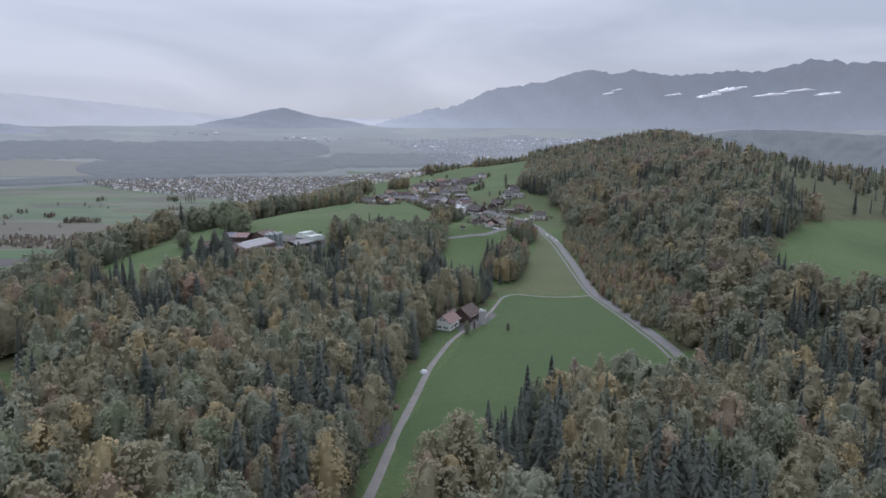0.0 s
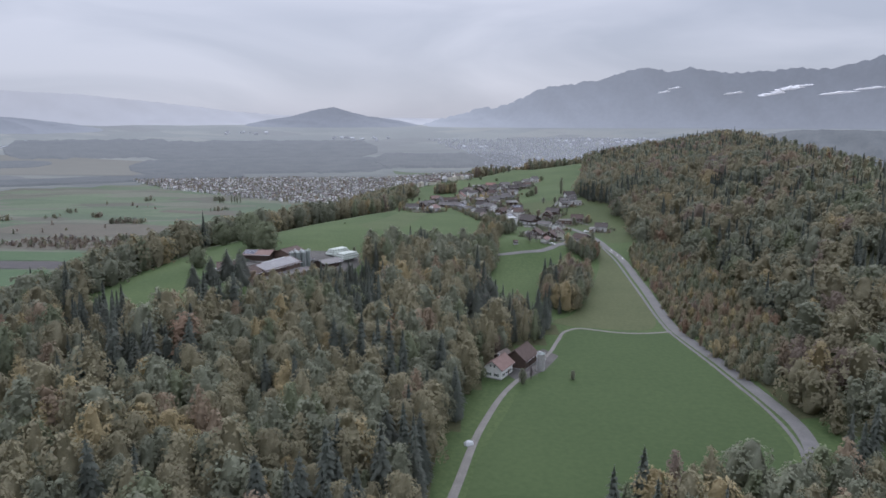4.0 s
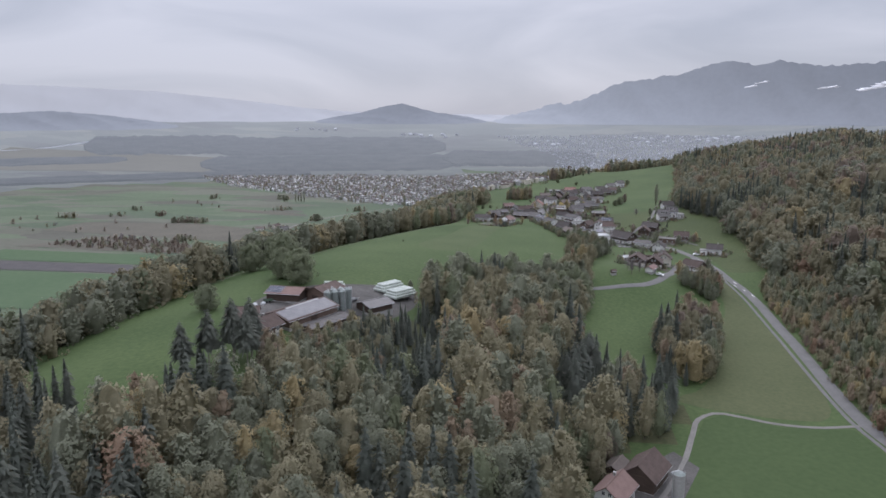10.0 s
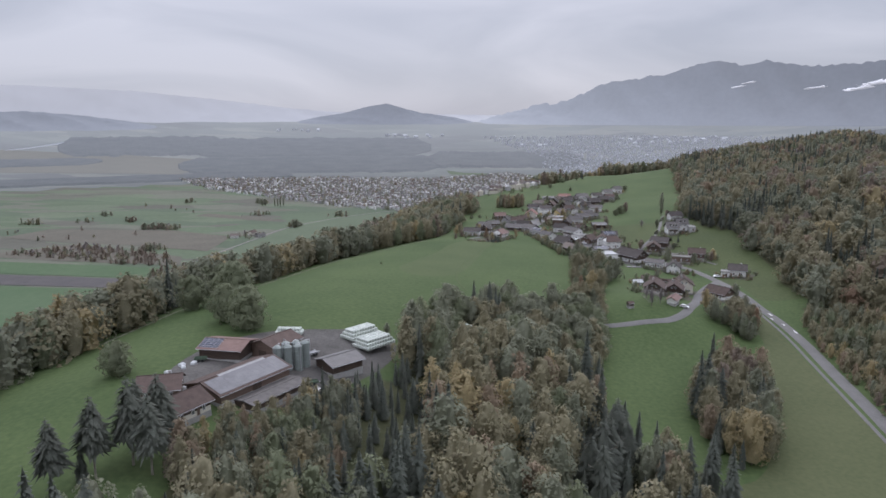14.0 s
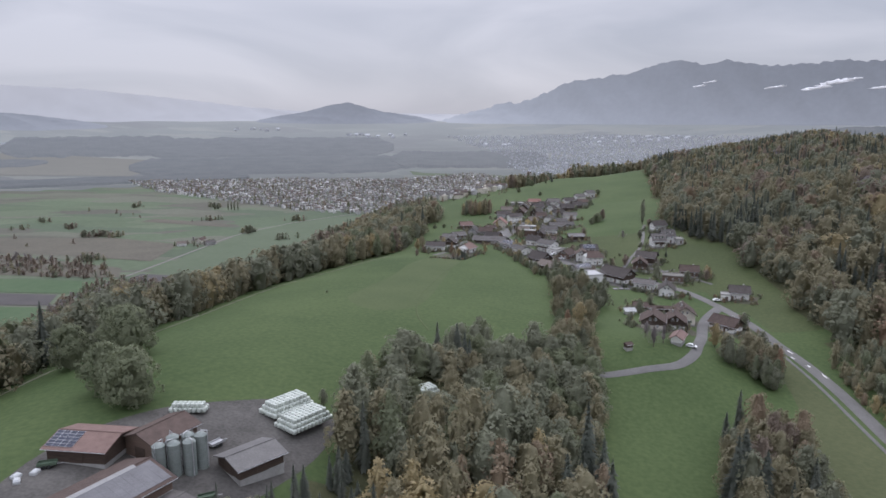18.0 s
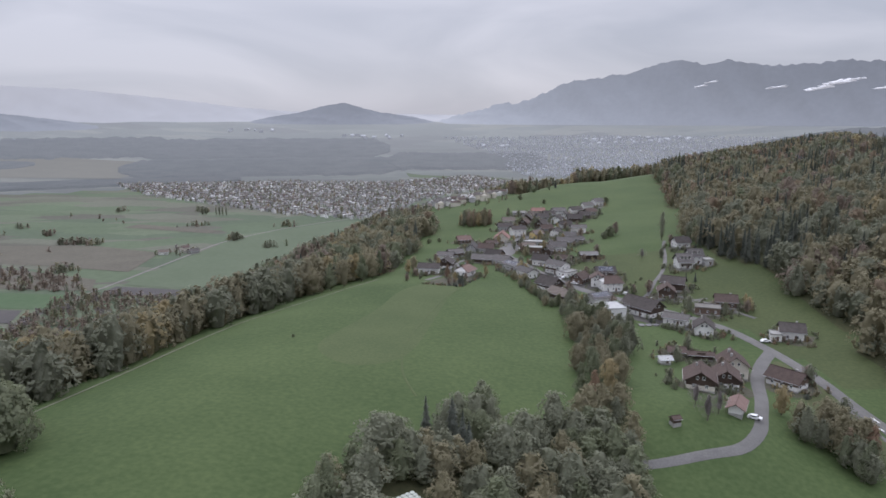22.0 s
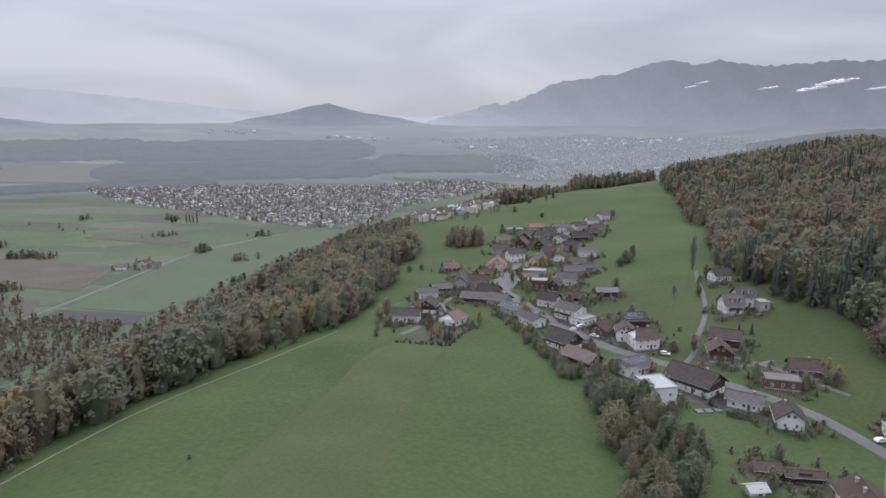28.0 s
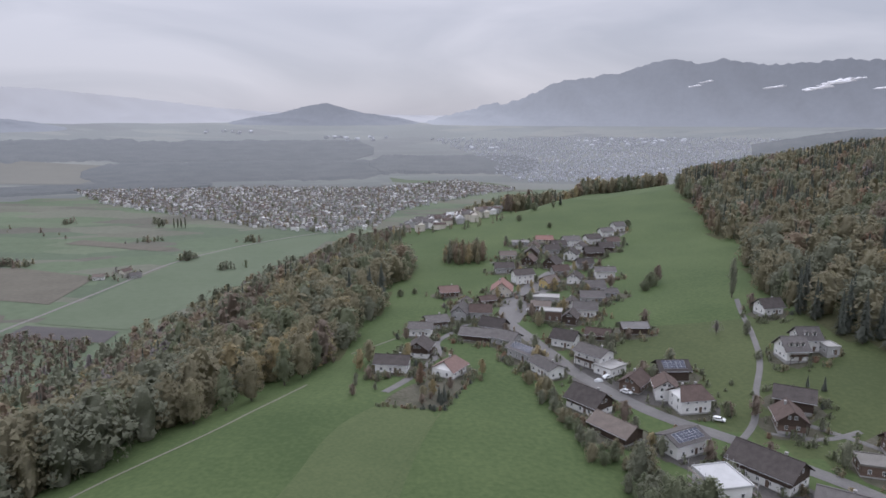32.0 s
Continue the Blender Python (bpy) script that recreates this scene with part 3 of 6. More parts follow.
ribbon("side_street", [(-8, 848), (-18, 842), (-28, 836), (-36, 822), (-42, 806), (-40.5, 788), (-44, 772), (-48, 759), (-57, 738)], 3.2, "asphalt", "narrow village side street", "road", lift=0.19)
ribbon("grass_path", [(-57, 819), (-69, 803), (-79, 795)], 1.1, "dry_grass", "worn grass path from the houses to the wood", "path", lift=0.14)
ribbon("west_lane", [(10, 940), (4, 970), (-4, 990), (-12, 998)], (3.4, 4, 5, 5), "gravel", "pale lane turning west behind the houses", "road", lift=0.19)
ribbon("upper_street", [(55, 994), (62, 1020), (72, 1046), (88, 1072), (106, 1100)], 4.2, "asphalt", "village street between the upper houses", "road", lift=0.19)
ribbon("forecourt", [(84, 727), (95, 716), (106, 700), (112, 690)], 2.3, "asphalt", "drive beside the brown timber houses", "path", lift=0.17)
ribbon("barn_drive", [(70, 722), (84, 718), (98, 722)], 2.2, "asphalt", "drive to the chalet", "path", lift=0.18)
ribbon("meadow_edge_path", [(-176, 455), (-164, 520), (-152, 580), (-142, 634), (-130, 672), (-106, 712), (-88, 752)], 1.2, "dry_grass", "worn grass path along the wood's edge", "path", lift=0.14)
ribbon("meadow_path", [(-45, 558), (-51, 575), (-54, 600), (-50, 650), (-45, 684), (-36, 724)], 0.9, "mown_grass", "trodden line through the meadow", "path", lift=0.14)
ribbon("valley_road", [(-532, 1040), (-528, 1184), (-520, 1261), (-508, 1406), (-494, 1548), (-439, 1686), (-360, 1802), (-290, 1880)], 5, "gravel", "pale country road across the valley floor", "road", lift=0.4, step=20)
patch("ploughed_field", [(-900, 1102), (-560, 1094), (-540, 1044), (-900, 1040)], "bare_soil", "dark ploughed field on the valley floor", lift=0.5, step=40)
patch("ploughed_field", [(-513, 1214), (-400, 1198), (-396, 1160), (-511, 1176)], "bare_soil", "dark ploughed plot below the scarp", lift=0.5, step=40)
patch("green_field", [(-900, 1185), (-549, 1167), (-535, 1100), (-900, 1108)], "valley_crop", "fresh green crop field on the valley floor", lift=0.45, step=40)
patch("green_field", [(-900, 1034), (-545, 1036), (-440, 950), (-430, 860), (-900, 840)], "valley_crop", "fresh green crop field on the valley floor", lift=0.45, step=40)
patch("valley_meadow", [(-508, 1222), (-396, 1204), (-330, 1400), (-300, 1600), (-290, 1830), (-352, 1790), (-432, 1680), (-488, 1545), (-500, 1406)], "hazed_valley_grass", "even green meadow on the valley floor", lift=0.4, step=60)
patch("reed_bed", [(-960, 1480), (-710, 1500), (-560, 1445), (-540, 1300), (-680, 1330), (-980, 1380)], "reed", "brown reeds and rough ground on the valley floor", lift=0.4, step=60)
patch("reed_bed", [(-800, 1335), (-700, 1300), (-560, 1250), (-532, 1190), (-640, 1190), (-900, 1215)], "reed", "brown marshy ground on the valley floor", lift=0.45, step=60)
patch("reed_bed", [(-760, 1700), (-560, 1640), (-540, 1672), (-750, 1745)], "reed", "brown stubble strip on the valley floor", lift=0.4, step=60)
patch("tan_fields", [(-2500, 3150), (-1900, 3250), (-1480, 3230), (-1330, 3000), (-1330, 2740), (-1650, 2690), (-2300, 2500)], "hazed_straw", "wide dry yellowish fields far out in the valley", lift=0.8, step=150)
patch("far_meadow", [(-330, 3050), (-260, 2980), (40, 2900), (110, 2790), (60, 2770), (-40, 2830), (-300, 2900)], "hazed_valley_grass", "pale green meadow strip behind the valley town", lift=0.8, step=80)
surf("river_water", (0.16, 0.18, 0.19), (0.2, 0.22, 0.23), 0.01, bump=0.0, rough=0.12, spec=0.6)
ribbon("river", [(-2760, 2800), (-2560, 2960), (-2400, 3120), (-2340, 3300), (-2310, 3480), (-2330, 3640)], (26, 30, 34), "river_water", "pale straight river far out in the valley", "water", lift=1.2, step=60)
for k, (x, y, d, L) in enumerate(((104, 577, 97, 5), (107.5, 553, 93, 5), (102.5, 570, 97, 2.5), (105.5, 562, 95, 2.5))):
    a = Shape().box(-L / 2, L / 2, -0.35, 0.35, 0, 0.03)
    if L > 3:
        a.add([(L / 2, -0.8, 0.03), (L / 2 + 1.6, 0, 0.03), (L / 2, 0.8, 0.03)], [(0, 1, 2)])
    tagged(new("road_marking", a.mesh("road_marking", "road_paint")), "white arrow painted on the asphalt", "road marking", kind="structure").matrix_basis = pose(x + 4.5, y, ground(x + 4.5, y) + 0.3, 0, 0, d)
patch("village_yard", [(30, 716), (52, 700), (66, 690), (78, 676), (74, 668), (58, 676), (40, 690), (28, 704)], "yard", "paved yards between house fronts and street", lift=0.12)
patch("village_yard", [(12, 762), (30, 744), (46, 738), (58, 734), (60, 740), (40, 752), (26, 768), (16, 786)], "yard", "paved yards between house fronts and street", lift=0.12)
patch("lower_farmyard", [(22, 330), (34, 344), (42, 362), (36, 372), (26, 362), (12, 346)], "yard", "muddy grey yard of the lower farm", lift=0.12)
patch("earth_bank", [(-30, 196), (-13, 196), (-9, 216), (-16, 226), (-30, 220)], "bare_soil", "bare brown earth beside the track", lift=0.1, soft=True)
patch("farmyard", [(-128, 408), (-112, 398), (-86, 404), (-74, 430), (-64, 452), (-64, 474), (-80, 478), (-96, 470), (-112, 462), (-128, 440)], "yard", "grey hard-packed farmyard", lift=0.12, soft=True)

# ---- trees ----
def cube_ball(n=3):
    """A ball of quads from a divided cube."""
    v, f, seen = [], [], {}
    g = np.linspace(-1, 1, n + 1)
    for ax in range(3):
        for s in (-1, 1):
            ids = []
            for a in g:
                for b in g:
                    p = np.zeros(3)
                    p[ax], p[(ax + 1) % 3], p[(ax + 2) % 3] = s, a, b
                    p /= np.linalg.norm(p)
                    key = tuple(p.round(4))
                    if key not in seen:
                        seen[key] = len(v)
                        v.append(p)
                    ids.append(seen[key])
            for i in range(n):
                for j in range(n):
                    q = [ids[i * (n + 1) + j], ids[(i + 1) * (n + 1) + j], ids[(i + 1) * (n + 1) + j + 1], ids[i * (n + 1) + j + 1]]
                    f.append(q if s > 0 else q[::-1])
    return np.array(v), np.array(f)


def unit(v):
    return v / np.maximum(np.linalg.norm(v, axis=1), 1e-9)[:, None]


def leaf_sprays(rng, centre, normal, size):
    """One small three-cornered leaf spray at each centre, facing roughly along its normal."""
    n = len(centre)
    nr = unit(normal + rng.normal(0, 0.45, (n, 3)))
    a = unit(np.cross(nr, rng.normal(0, 1, (n, 3))))
    b = np.cross(nr, a)
    s, t, k = (size * rng.uniform(0.5, 1.5, n)[:, None] for _ in range(3))
    q = np.stack([centre - a * s - b * k * 0.5, centre + a * t - b * k * 0.5, centre + b * (s + t) * 0.6 - nr * size * 0.3], 1)
    return q.reshape(-1, 3), np.arange(3 * n).reshape(n, 3), np.repeat(unit(normal + nr * 0.45), 3, 0)


def tris(f):
    return np.concatenate([f[:, (0, 1, 2)], f[:, (0, 2, 3)]])


def crown_radius(u, point):
    """Half-width of a crown at the share u of its height: domed or drawn up to a blunt point."""
    u = np.clip(u, 0, 1)
    if point:
        return 0.18 * np.minimum((0.12 + u / 0.25) ** 0.6, ((1 - u) / 0.75) ** 0.72)
    return 0.2 * np.minimum((0.25 + u / 0.2) ** 0.5, np.sqrt(np.maximum(0, 1 - ((u - 0.4) / 0.6) ** 2)))


def lobed(a, u, seed, deep):
    """Uneven outline: boughs that stand out and hollows between them."""
    return np.array([1 + deep * noise.noise((math.cos(p) * 1.7 + seed, math.sin(p) * 1.7, q * 4.5)) + 0.6 * deep * noise.noise((math.cos(p) * 4.3 + seed, math.sin(p) * 4.3, q * 9)) for p, q in zip(a, u)])


def shell(seed, rings, sides, high, radius, deep, shrink):
    """The dense inside of a crown, as a closed uneven body with its normals."""
    rng = np.random.default_rng(seed)
    u = np.repeat(np.r_[np.linspace(0.0, 0.93, rings - 1), 1.0], sides)
    a = np.tile(np.arange(sides) * math.tau / sides, rings) + u * 1.3
    r = (radius(np.maximum(u, 0.06)) + 0.004) * lobed(a, u, seed, deep) * shrink * rng.uniform(0.93, 1.06, len(u))
    v = np.stack([np.cos(a) * r, np.sin(a) * r, high + (1 - high) * u * 0.98], 1)
    f = tris(np.array([(i * sides + k, i * sides + (k + 1) % sides, (i + 1) * sides + (k + 1) % sides, (i + 1) * sides + k) for i in range(rings - 1) for k in range(sides)]))
    fn = np.cross(v[f[:, 1]] - v[f[:, 0]], v[f[:, 2]] - v[f[:, 0]])
    n = np.zeros_like(v)
    for k in range(3):
        np.add.at(n, f[:, k], fn)
    return v, f, unit(unit(n + 1e-7) + rng.normal(0, 0.4, n.shape))


def broadleaf(seed, leaves, rings=7, slim=1.0, sides=7, size=0.026, high=0.22, deep=0.34, point=None, body=0.66, boughs=0):
    """Crown of a broadleaf tree, 1 high from its foot: leaf sprays on rounded boughs round a dark inner body. Returns verts, triangles and normals."""
    rng = np.random.default_rng(seed)
    point = (seed % 5 < 2) if point is None else point
    radius = lambda u: crown_radius(u, point) * slim
    v0, f0, n0 = shell(seed, rings, sides, high, radius, deep, body)
    # bough ends, spread evenly over the crown and topped by a leader
    boughs = boughs or max(8, leaves // 18)
    k = np.arange(boughs)
    ub = np.clip((k + 0.5) / boughs + rng.normal(0, 0.04, boughs), 0.02, 0.985) ** 0.8
    ab = k * 2.39996 + rng.normal(0, 0.35, boughs)
    rb = radius(ub) * (1 + deep * 0.9 * rng.normal(0, 0.55, boughs).clip(-1, 1)) * 0.74
    cb = np.stack([np.cos(ab) * rb, np.sin(ab) * rb, high + (1 - high) * (ub * 0.95 + rng.normal(0, 0.012, boughs))], 1)
    sb = (0.05 + 0.28 * radius(ub)) * rng.uniform(0.75, 1.3, boughs) * (28 / max(boughs, 9)) ** 0.3
    slope = np.interp(ub, np.linspace(0, 1, 50), np.gradient(radius(np.linspace(0, 1, 50)))) * 50
    ob = unit(np.stack([np.cos(ab), np.sin(ab), np.clip(-slope * 1.4, -0.5, 3) + 0.35], 1))
    w = sb**2 / (sb**2).sum()
    i = rng.choice(boughs, leaves, p=w)
    d = unit(rng.normal(0, 1, (leaves, 3)) + ob[i] * 0.9)
    p = cb[i] + d * sb[i][:, None] * rng.uniform(0.75, 1.1, (leaves, 1)) * (1, 1, 0.85)
    v, f, nv = leaf_sprays(rng, p, unit(d * 0.42 + ob[i] * 0.72 + (0, 0, 0.2)), size)
    return np.concatenate([v0, v]), np.concatenate([f0, f + len(v0)]), np.concatenate([n0, nv])


def conifer(seed, boughs, wide=0.17, rings=6, ragged=0.4, low=0.06, body=0.5):
    """Crown of a spruce or fir, 1 high: drooping boughs in whorls up the stem, with gaps between the tiers."""
    rng = np.random.default_rng(seed)
    radius = lambda u: wide * np.clip(1 - u, 0, 1) ** 0.68 * np.minimum(1, 0.55 + 3 * u)
    v0, f0, n0 = shell(seed, rings, 6, low, radius, 0.3, body)
    u = 1 - np.sqrt(np.linspace(0, 1, boughs)) * 0.985
    tiers = 15 + seed % 4
    u = u * 0.45 + 0.55 * np.round(u * tiers) / tiers
    a = np.arange(boughs) * 2.39996 + rng.normal(0, 0.35, boughs)
    z = low + (1 - low) * np.clip(u + rng.normal(0, 0.006, boughs), 0, 1)
    L = radius(u) * lobed(a, u, seed, 0.5) * rng.uniform(1 - ragged, 1 + ragged * 0.5, boughs) + 0.014
    o = np.stack([np.cos(a), np.sin(a), np.zeros(boughs)], 1)
    s = np.stack([-np.sin(a), np.cos(a), np.zeros(boughs)], 1) * (wide * 0.07 + L * 0.12)[:, None] * rng.uniform(0.6, 1.4, (boughs, 1))
    drop = L * rng.uniform(0.2, 0.6, boughs)
    up = lambda h: np.stack([np.zeros(boughs), np.zeros(boughs), h], 1)
    L1 = L[:, None]
    q = np.stack([o * L1 * 0.35 + s + up(z), o * L1 * 0.35 - s + up(z - drop * 0.2), o * L1 + up(z - drop)], 1)
    out = unit(o * 0.75 + up(np.full(boughs, 0.7)))
    g = np.cross(q[:, 1] - q[:, 0], q[:, 2] - q[:, 0])
    bad = (g * out).sum(1) < 0
    q[bad] = q[bad][:, (1, 0, 2)]
    nv = np.repeat(unit(out + unit(g) * np.where(bad, -1, 1)[:, None] * 0.5), 3, 0)
    return np.concatenate([v0, q.reshape(-1, 3)]), np.concatenate([f0, np.arange(3 * boughs).reshape(boughs, 3) + len(v0)]), np.concatenate([n0, nv])


def trunk_mesh(name, h, r, seed, limbs=5, mat="bark", crown=0.45):
    """Tapered trunk of several bent lengths with limbs, in metres."""
    rng = random.Random(seed)
    s = Shape()
    p = Vector((0, 0, -0.6))
    rad = r * 1.25
    for k in range(4):
        q = Vector((rng.uniform(-0.02, 0.02) * h, rng.uniform(-0.02, 0.02) * h, h * 0.82 * (k + 1) / 4))
        s.tube(p, q, rad, rad * 0.68, 7)
        p, rad = q, rad * 0.68
    for k in range(limbs):
        a, z = rng.uniform(0, math.tau), rng.uniform(crown * 0.7, 0.7) * h
        e = Vector((math.cos(a) * h * 0.2, math.sin(a) * h * 0.2, z + h * 0.14))
        s.tube((0, 0, z), e, r * 0.34, r * 0.1, 5)
    return s.mesh(name, mat)


BROAD_MATS = ("beech_leaves", "ash_leaves", "olive_leaves", "yellow_leaves", "amber_leaves", "rust_leaves", "brown_leaves", "bare_twigs")
BROAD_ODDS = (0.24, 0.2, 0.26, 0.06, 0.11, 0.035, 0.09, 0.01)
LOD = {
    "near": ([broadleaf(s, 900, 5, 1.05 + 0.1 * (s % 4), 6, 0.019, 0.1, boughs=38) for s in range(14)], [conifer(40 + s, 430, 0.15 + 0.015 * (s % 3), 5) for s in range(6)]),
    "mid": ([broadleaf(60 + s, 310, 5, 1.3 + 0.12 * (s % 3), 6, 0.033, 0.05, body=0.62) for s in range(10)], [conifer(70 + s, 190, 0.17, 4) for s in range(4)]),
    "far": ([broadleaf(81 + s, 64, 4, 1.3, 5, 0.06, 0.06) for s in range(6)], [conifer(90 + s, 52, 0.19, 3) for s in range(3)]),
    "tiny": ([broadleaf(100 + s, 26, 3, 1.3, 5, 0.085, 0.05) for s in range(4)], [conifer(95 + s, 30, 0.2, 3) for s in range(2)]),
}


def spread(poly, gap, seed, jitter=0.42):
    """Points on a shaken grid within a plan polygon."""
    rng = np.random.default_rng(seed)
    p = np.array(poly)
    lo, hi = p.min(0), p.max(0)
    x, y = np.meshgrid(np.arange(lo[0], hi[0], gap), np.arange(lo[1], hi[1], gap * 0.88))
    x = x + (np.arange(x.shape[0]) % 2)[:, None] * gap / 2
    x, y = x.ravel() + rng.normal(0, gap * jitter * 0.6, x.size), y.ravel() + rng.normal(0, gap * jitter * 0.6, x.size)
    k = inside(poly, x, y)
    return x[k], y[k]


def clumped(x, y, scale, seed):
    """Slow noise over the plan, 0 to 1, for stands of one kind."""
    o = seed * 17.3
    return np.array([noise.noise((a / scale + o, b / scale - o, o)) for a, b in zip(x, y)]) * 0.5 + 0.5


def wood(name, x, y, label, lod, conifers, tall=(16, 25), seed=1, odds=BROAD_ODDS, slim=1.0):
    """A whole stand of trees as one piece of woodland."""
    rng = np.random.default_rng(seed)
    broad, fir = LOD[lod]
    n = len(x)
    stand_noise = clumped(x, y, 38, seed)
    hue_noise = clumped(x, y, 22, seed + 5)
    tip = inside(WOOD_TIP, x, y)
    isfir = stand_noise + rng.normal(0, 0.09, n) < conifers - 0.26 * tip + inside(FARM_FRONT, x, y) * np.where(x < -56, 0.35, 0.05) + 0.3 * inside(DARK_STAND, x, y)
    mats = ("fir_needles", "pine_needles", *BROAD_MATS, "bark")
    low = np.where(inside(FARM_FRONT, x, y), 0.52, np.where(tip, 0.6, np.where(inside(DARK_STAND, x, y), 0.72, 1.0)))
    post = np.array([(a, b, c) for c in (0.0, 0.5) for a, b in ((1, 0), (0, 1), (-1, 0), (0, -1))]) * (0.014, 0.014, 1)
    post_f = tris(np.array([(k, (k + 1) % 4, 4 + (k + 1) % 4, 4 + k) for k in range(4)]))
    cum = np.cumsum(odds) / sum(odds)
    post_n = post * (1, 1, 0) / 0.014
    V, F, M, N, base = [], [], [], [], 0
    for k in range(n):
        tv, tf, tn = (fir if isfir[k] else broad)[rng.integers(len(fir if isfir[k] else broad))]
        leaf_faces = len(tf)
        if lod in ("near", "mid"):
            tv, tf, tn = np.concatenate([tv, post]), np.concatenate([tf, post_f + len(tv)]), np.concatenate([tn, post_n])
        h = rng.uniform(*tall) * rng.uniform(0.82, 1.1) * (1.12 if isfir[k] else 1.0) * low[k]
        w = h * rng.uniform(0.75, 1.15) * (0.95 if isfir[k] else slim * (1.45 if tip[k] else 1.0))
        a = rng.uniform(0, math.tau)
        c, s = math.cos(a) * w, math.sin(a) * w
        p = np.empty_like(tv)
        p[:, 0], p[:, 1], p[:, 2] = tv[:, 0] * c - tv[:, 1] * s + x[k], tv[:, 0] * s + tv[:, 1] * c + y[k], tv[:, 2] * h + ground(x[k], y[k]) - 0.3
        V.append(p)
        ca, sa = math.cos(a), math.sin(a)
        N.append(np.stack([tn[:, 0] * ca - tn[:, 1] * sa, tn[:, 0] * sa + tn[:, 1] * ca, tn[:, 2]], 1))
        F.append(tf + base)
        base += len(tv)
        u = np.clip(0.5 * rng.uniform() + 0.5 * (hue_noise[k] - 0.2) / 0.6, 0, 0.999)
        u = u * 0.8 if tip[k] or slim == 1.4 else u
        mi = (0 if rng.uniform() < 0.75 else 1) if isfir[k] else 2 + int(np.searchsorted(cum, u))
        M.append(np.r_[np.full(leaf_faces, mi), np.full(len(tf) - leaf_faces, len(mats) - 1)])
    ob = new(name, mesh_of(name, np.concatenate(V), np.concatenate(F), mats, np.concatenate(M), normals=np.concatenate(N)))
    return tagged(ob, label, "woodland", kind="stuff")


TREE_KINDS = {}


def tree_kind(key, crown_vf, leaf, h, r, seed, label, category, bark="bark", limbs=5, crown_at=0.4):
    """One tree with trunk and crown as parts, to be copied."""
    v, f, nv = crown_vf
    root = thing(category.replace(" ", "_"), label, category, pose(0, 0, -400))
    part("trunk", trunk_mesh("trunk", h, r, seed, limbs, bark, crown_at), root)
    part("crown", mesh_of("crown", v * h, f, (leaf,), normals=nv), root)
    TREE_KINDS[key] = root
    return root


def plant(key, x, y, size=1.0, turn=0.0, sink=0.2, group=""):
    src = TREE_KINDS[key]
    ob = copy_thing(src, pose(x, y, ground(x, y) - sink, 0, 0, turn) @ Matrix.Scale(size, 4))
    if group:
        ob["group"] = group
    return ob


HI = [broadleaf(201 + s, 2400, 8, 0.95 + 0.08 * (s % 3), 8, 0.0145, 0.12, boughs=44) for s in range(5)]
LITE = [broadleaf(260 + s, 320, 5, 1.1, 6, 0.032, 0.15, point=False) for s in range(4)]
HIC = [conifer(220 + s, 1300, 0.14 + 0.02 * s, 6, 0.5) for s in range(3)]
tree_kind("field_tree", broadleaf(230, 3600, 8, 2.1, 8, 0.021, 0.06, 0.45, False, 0.5, boughs=90), "beech_leaves", 13, 0.35, 49, "broad bushy grey-green tree standing alone in the meadow", "tree")
for i, (leaf, word) in enumerate((("beech_leaves", "green"), ("ash_leaves", "grey-green"), ("olive_leaves", "olive"), ("yellow_leaves", "yellow"), ("amber_leaves", "amber"), ("rust_leaves", "rust-red"), ("brown_leaves", "brown"))):
    tree_kind(leaf, HI[i % 5], leaf, 18, 0.32, i, "broadleaf tree with a full %s autumn crown" % word, "tree")
for i in range(3):
    tree_kind("spruce%d" % i, HIC[i], "fir_needles", 24, 0.3, 30 + i, "tall dark green spruce with drooping boughs", "spruce tree", limbs=0)
tree_kind("pine", conifer(240, 900, 0.21, 4, 0.75, 0.36, 0.1), "pine_needles", 22, 0.28, 41, "slender pine with a bare trunk and a tufted dark crown", "pine tree", "pale_bark", 6, 0.5)
tree_kind("poplar", (HI[1][0] * (0.4, 0.4, 1.0), *HI[1][1:]), "ash_leaves", 22, 0.3, 44, "slim upright poplar beside the hill lane", "poplar tree")
for i, (key, leaf, word) in enumerate((("bush", "beech_leaves", "green"), ("olive_bush", "olive_leaves", "olive"), ("dark_bush", "fir_needles", "dark evergreen"), ("rust_bush", "rust_leaves", "rust-red"))):
    tree_kind(key, ((LITE[i][0] - (0, 0, 0.3)) * (1.4, 1.4, 1.2), *LITE[i][1:]), leaf, 3.0, 0.06, 45 + i, "dense round %s garden bush" % word, "bush", limbs=2)
for i, (key, leaf, word) in enumerate((("garden_tree", "ash_leaves", "grey-green"), ("golden_tree", "yellow_leaves", "golden"), ("brown_tree", "brown_leaves", "brown"))):
    tree_kind(key, LITE[i + 1], leaf, 8.0, 0.16, 55 + i, "small garden tree with a %s crown" % word, "garden tree")
tree_kind("bare_tree", broadleaf(250, 900, 4, 1.7, 6, 0.014, 0.25, 0.8, False, 0.3), "bare_twigs", 10, 0.22, 46, "half-bare fruit tree with thin twigs", "fruit tree", limbs=12, crown_at=0.3)

# ---- planting ----
def in_clear(x, y):
    """Places kept free of trees: tracks, yards and lanes."""
    m = inside([(-132, 400), (-124, 386), (-104, 390), (-90, 404), (-78, 430), (-68, 455), (-64, 484), (-100, 480), (-128, 440)], x, y)
    m |= inside([(8, 328), (40, 336), (46, 370), (24, 366), (12, 352)], x, y)
    m |= inside([(-49, 483), (-37, 481), (-33, 506), (-47, 508)], x, y)
    return m


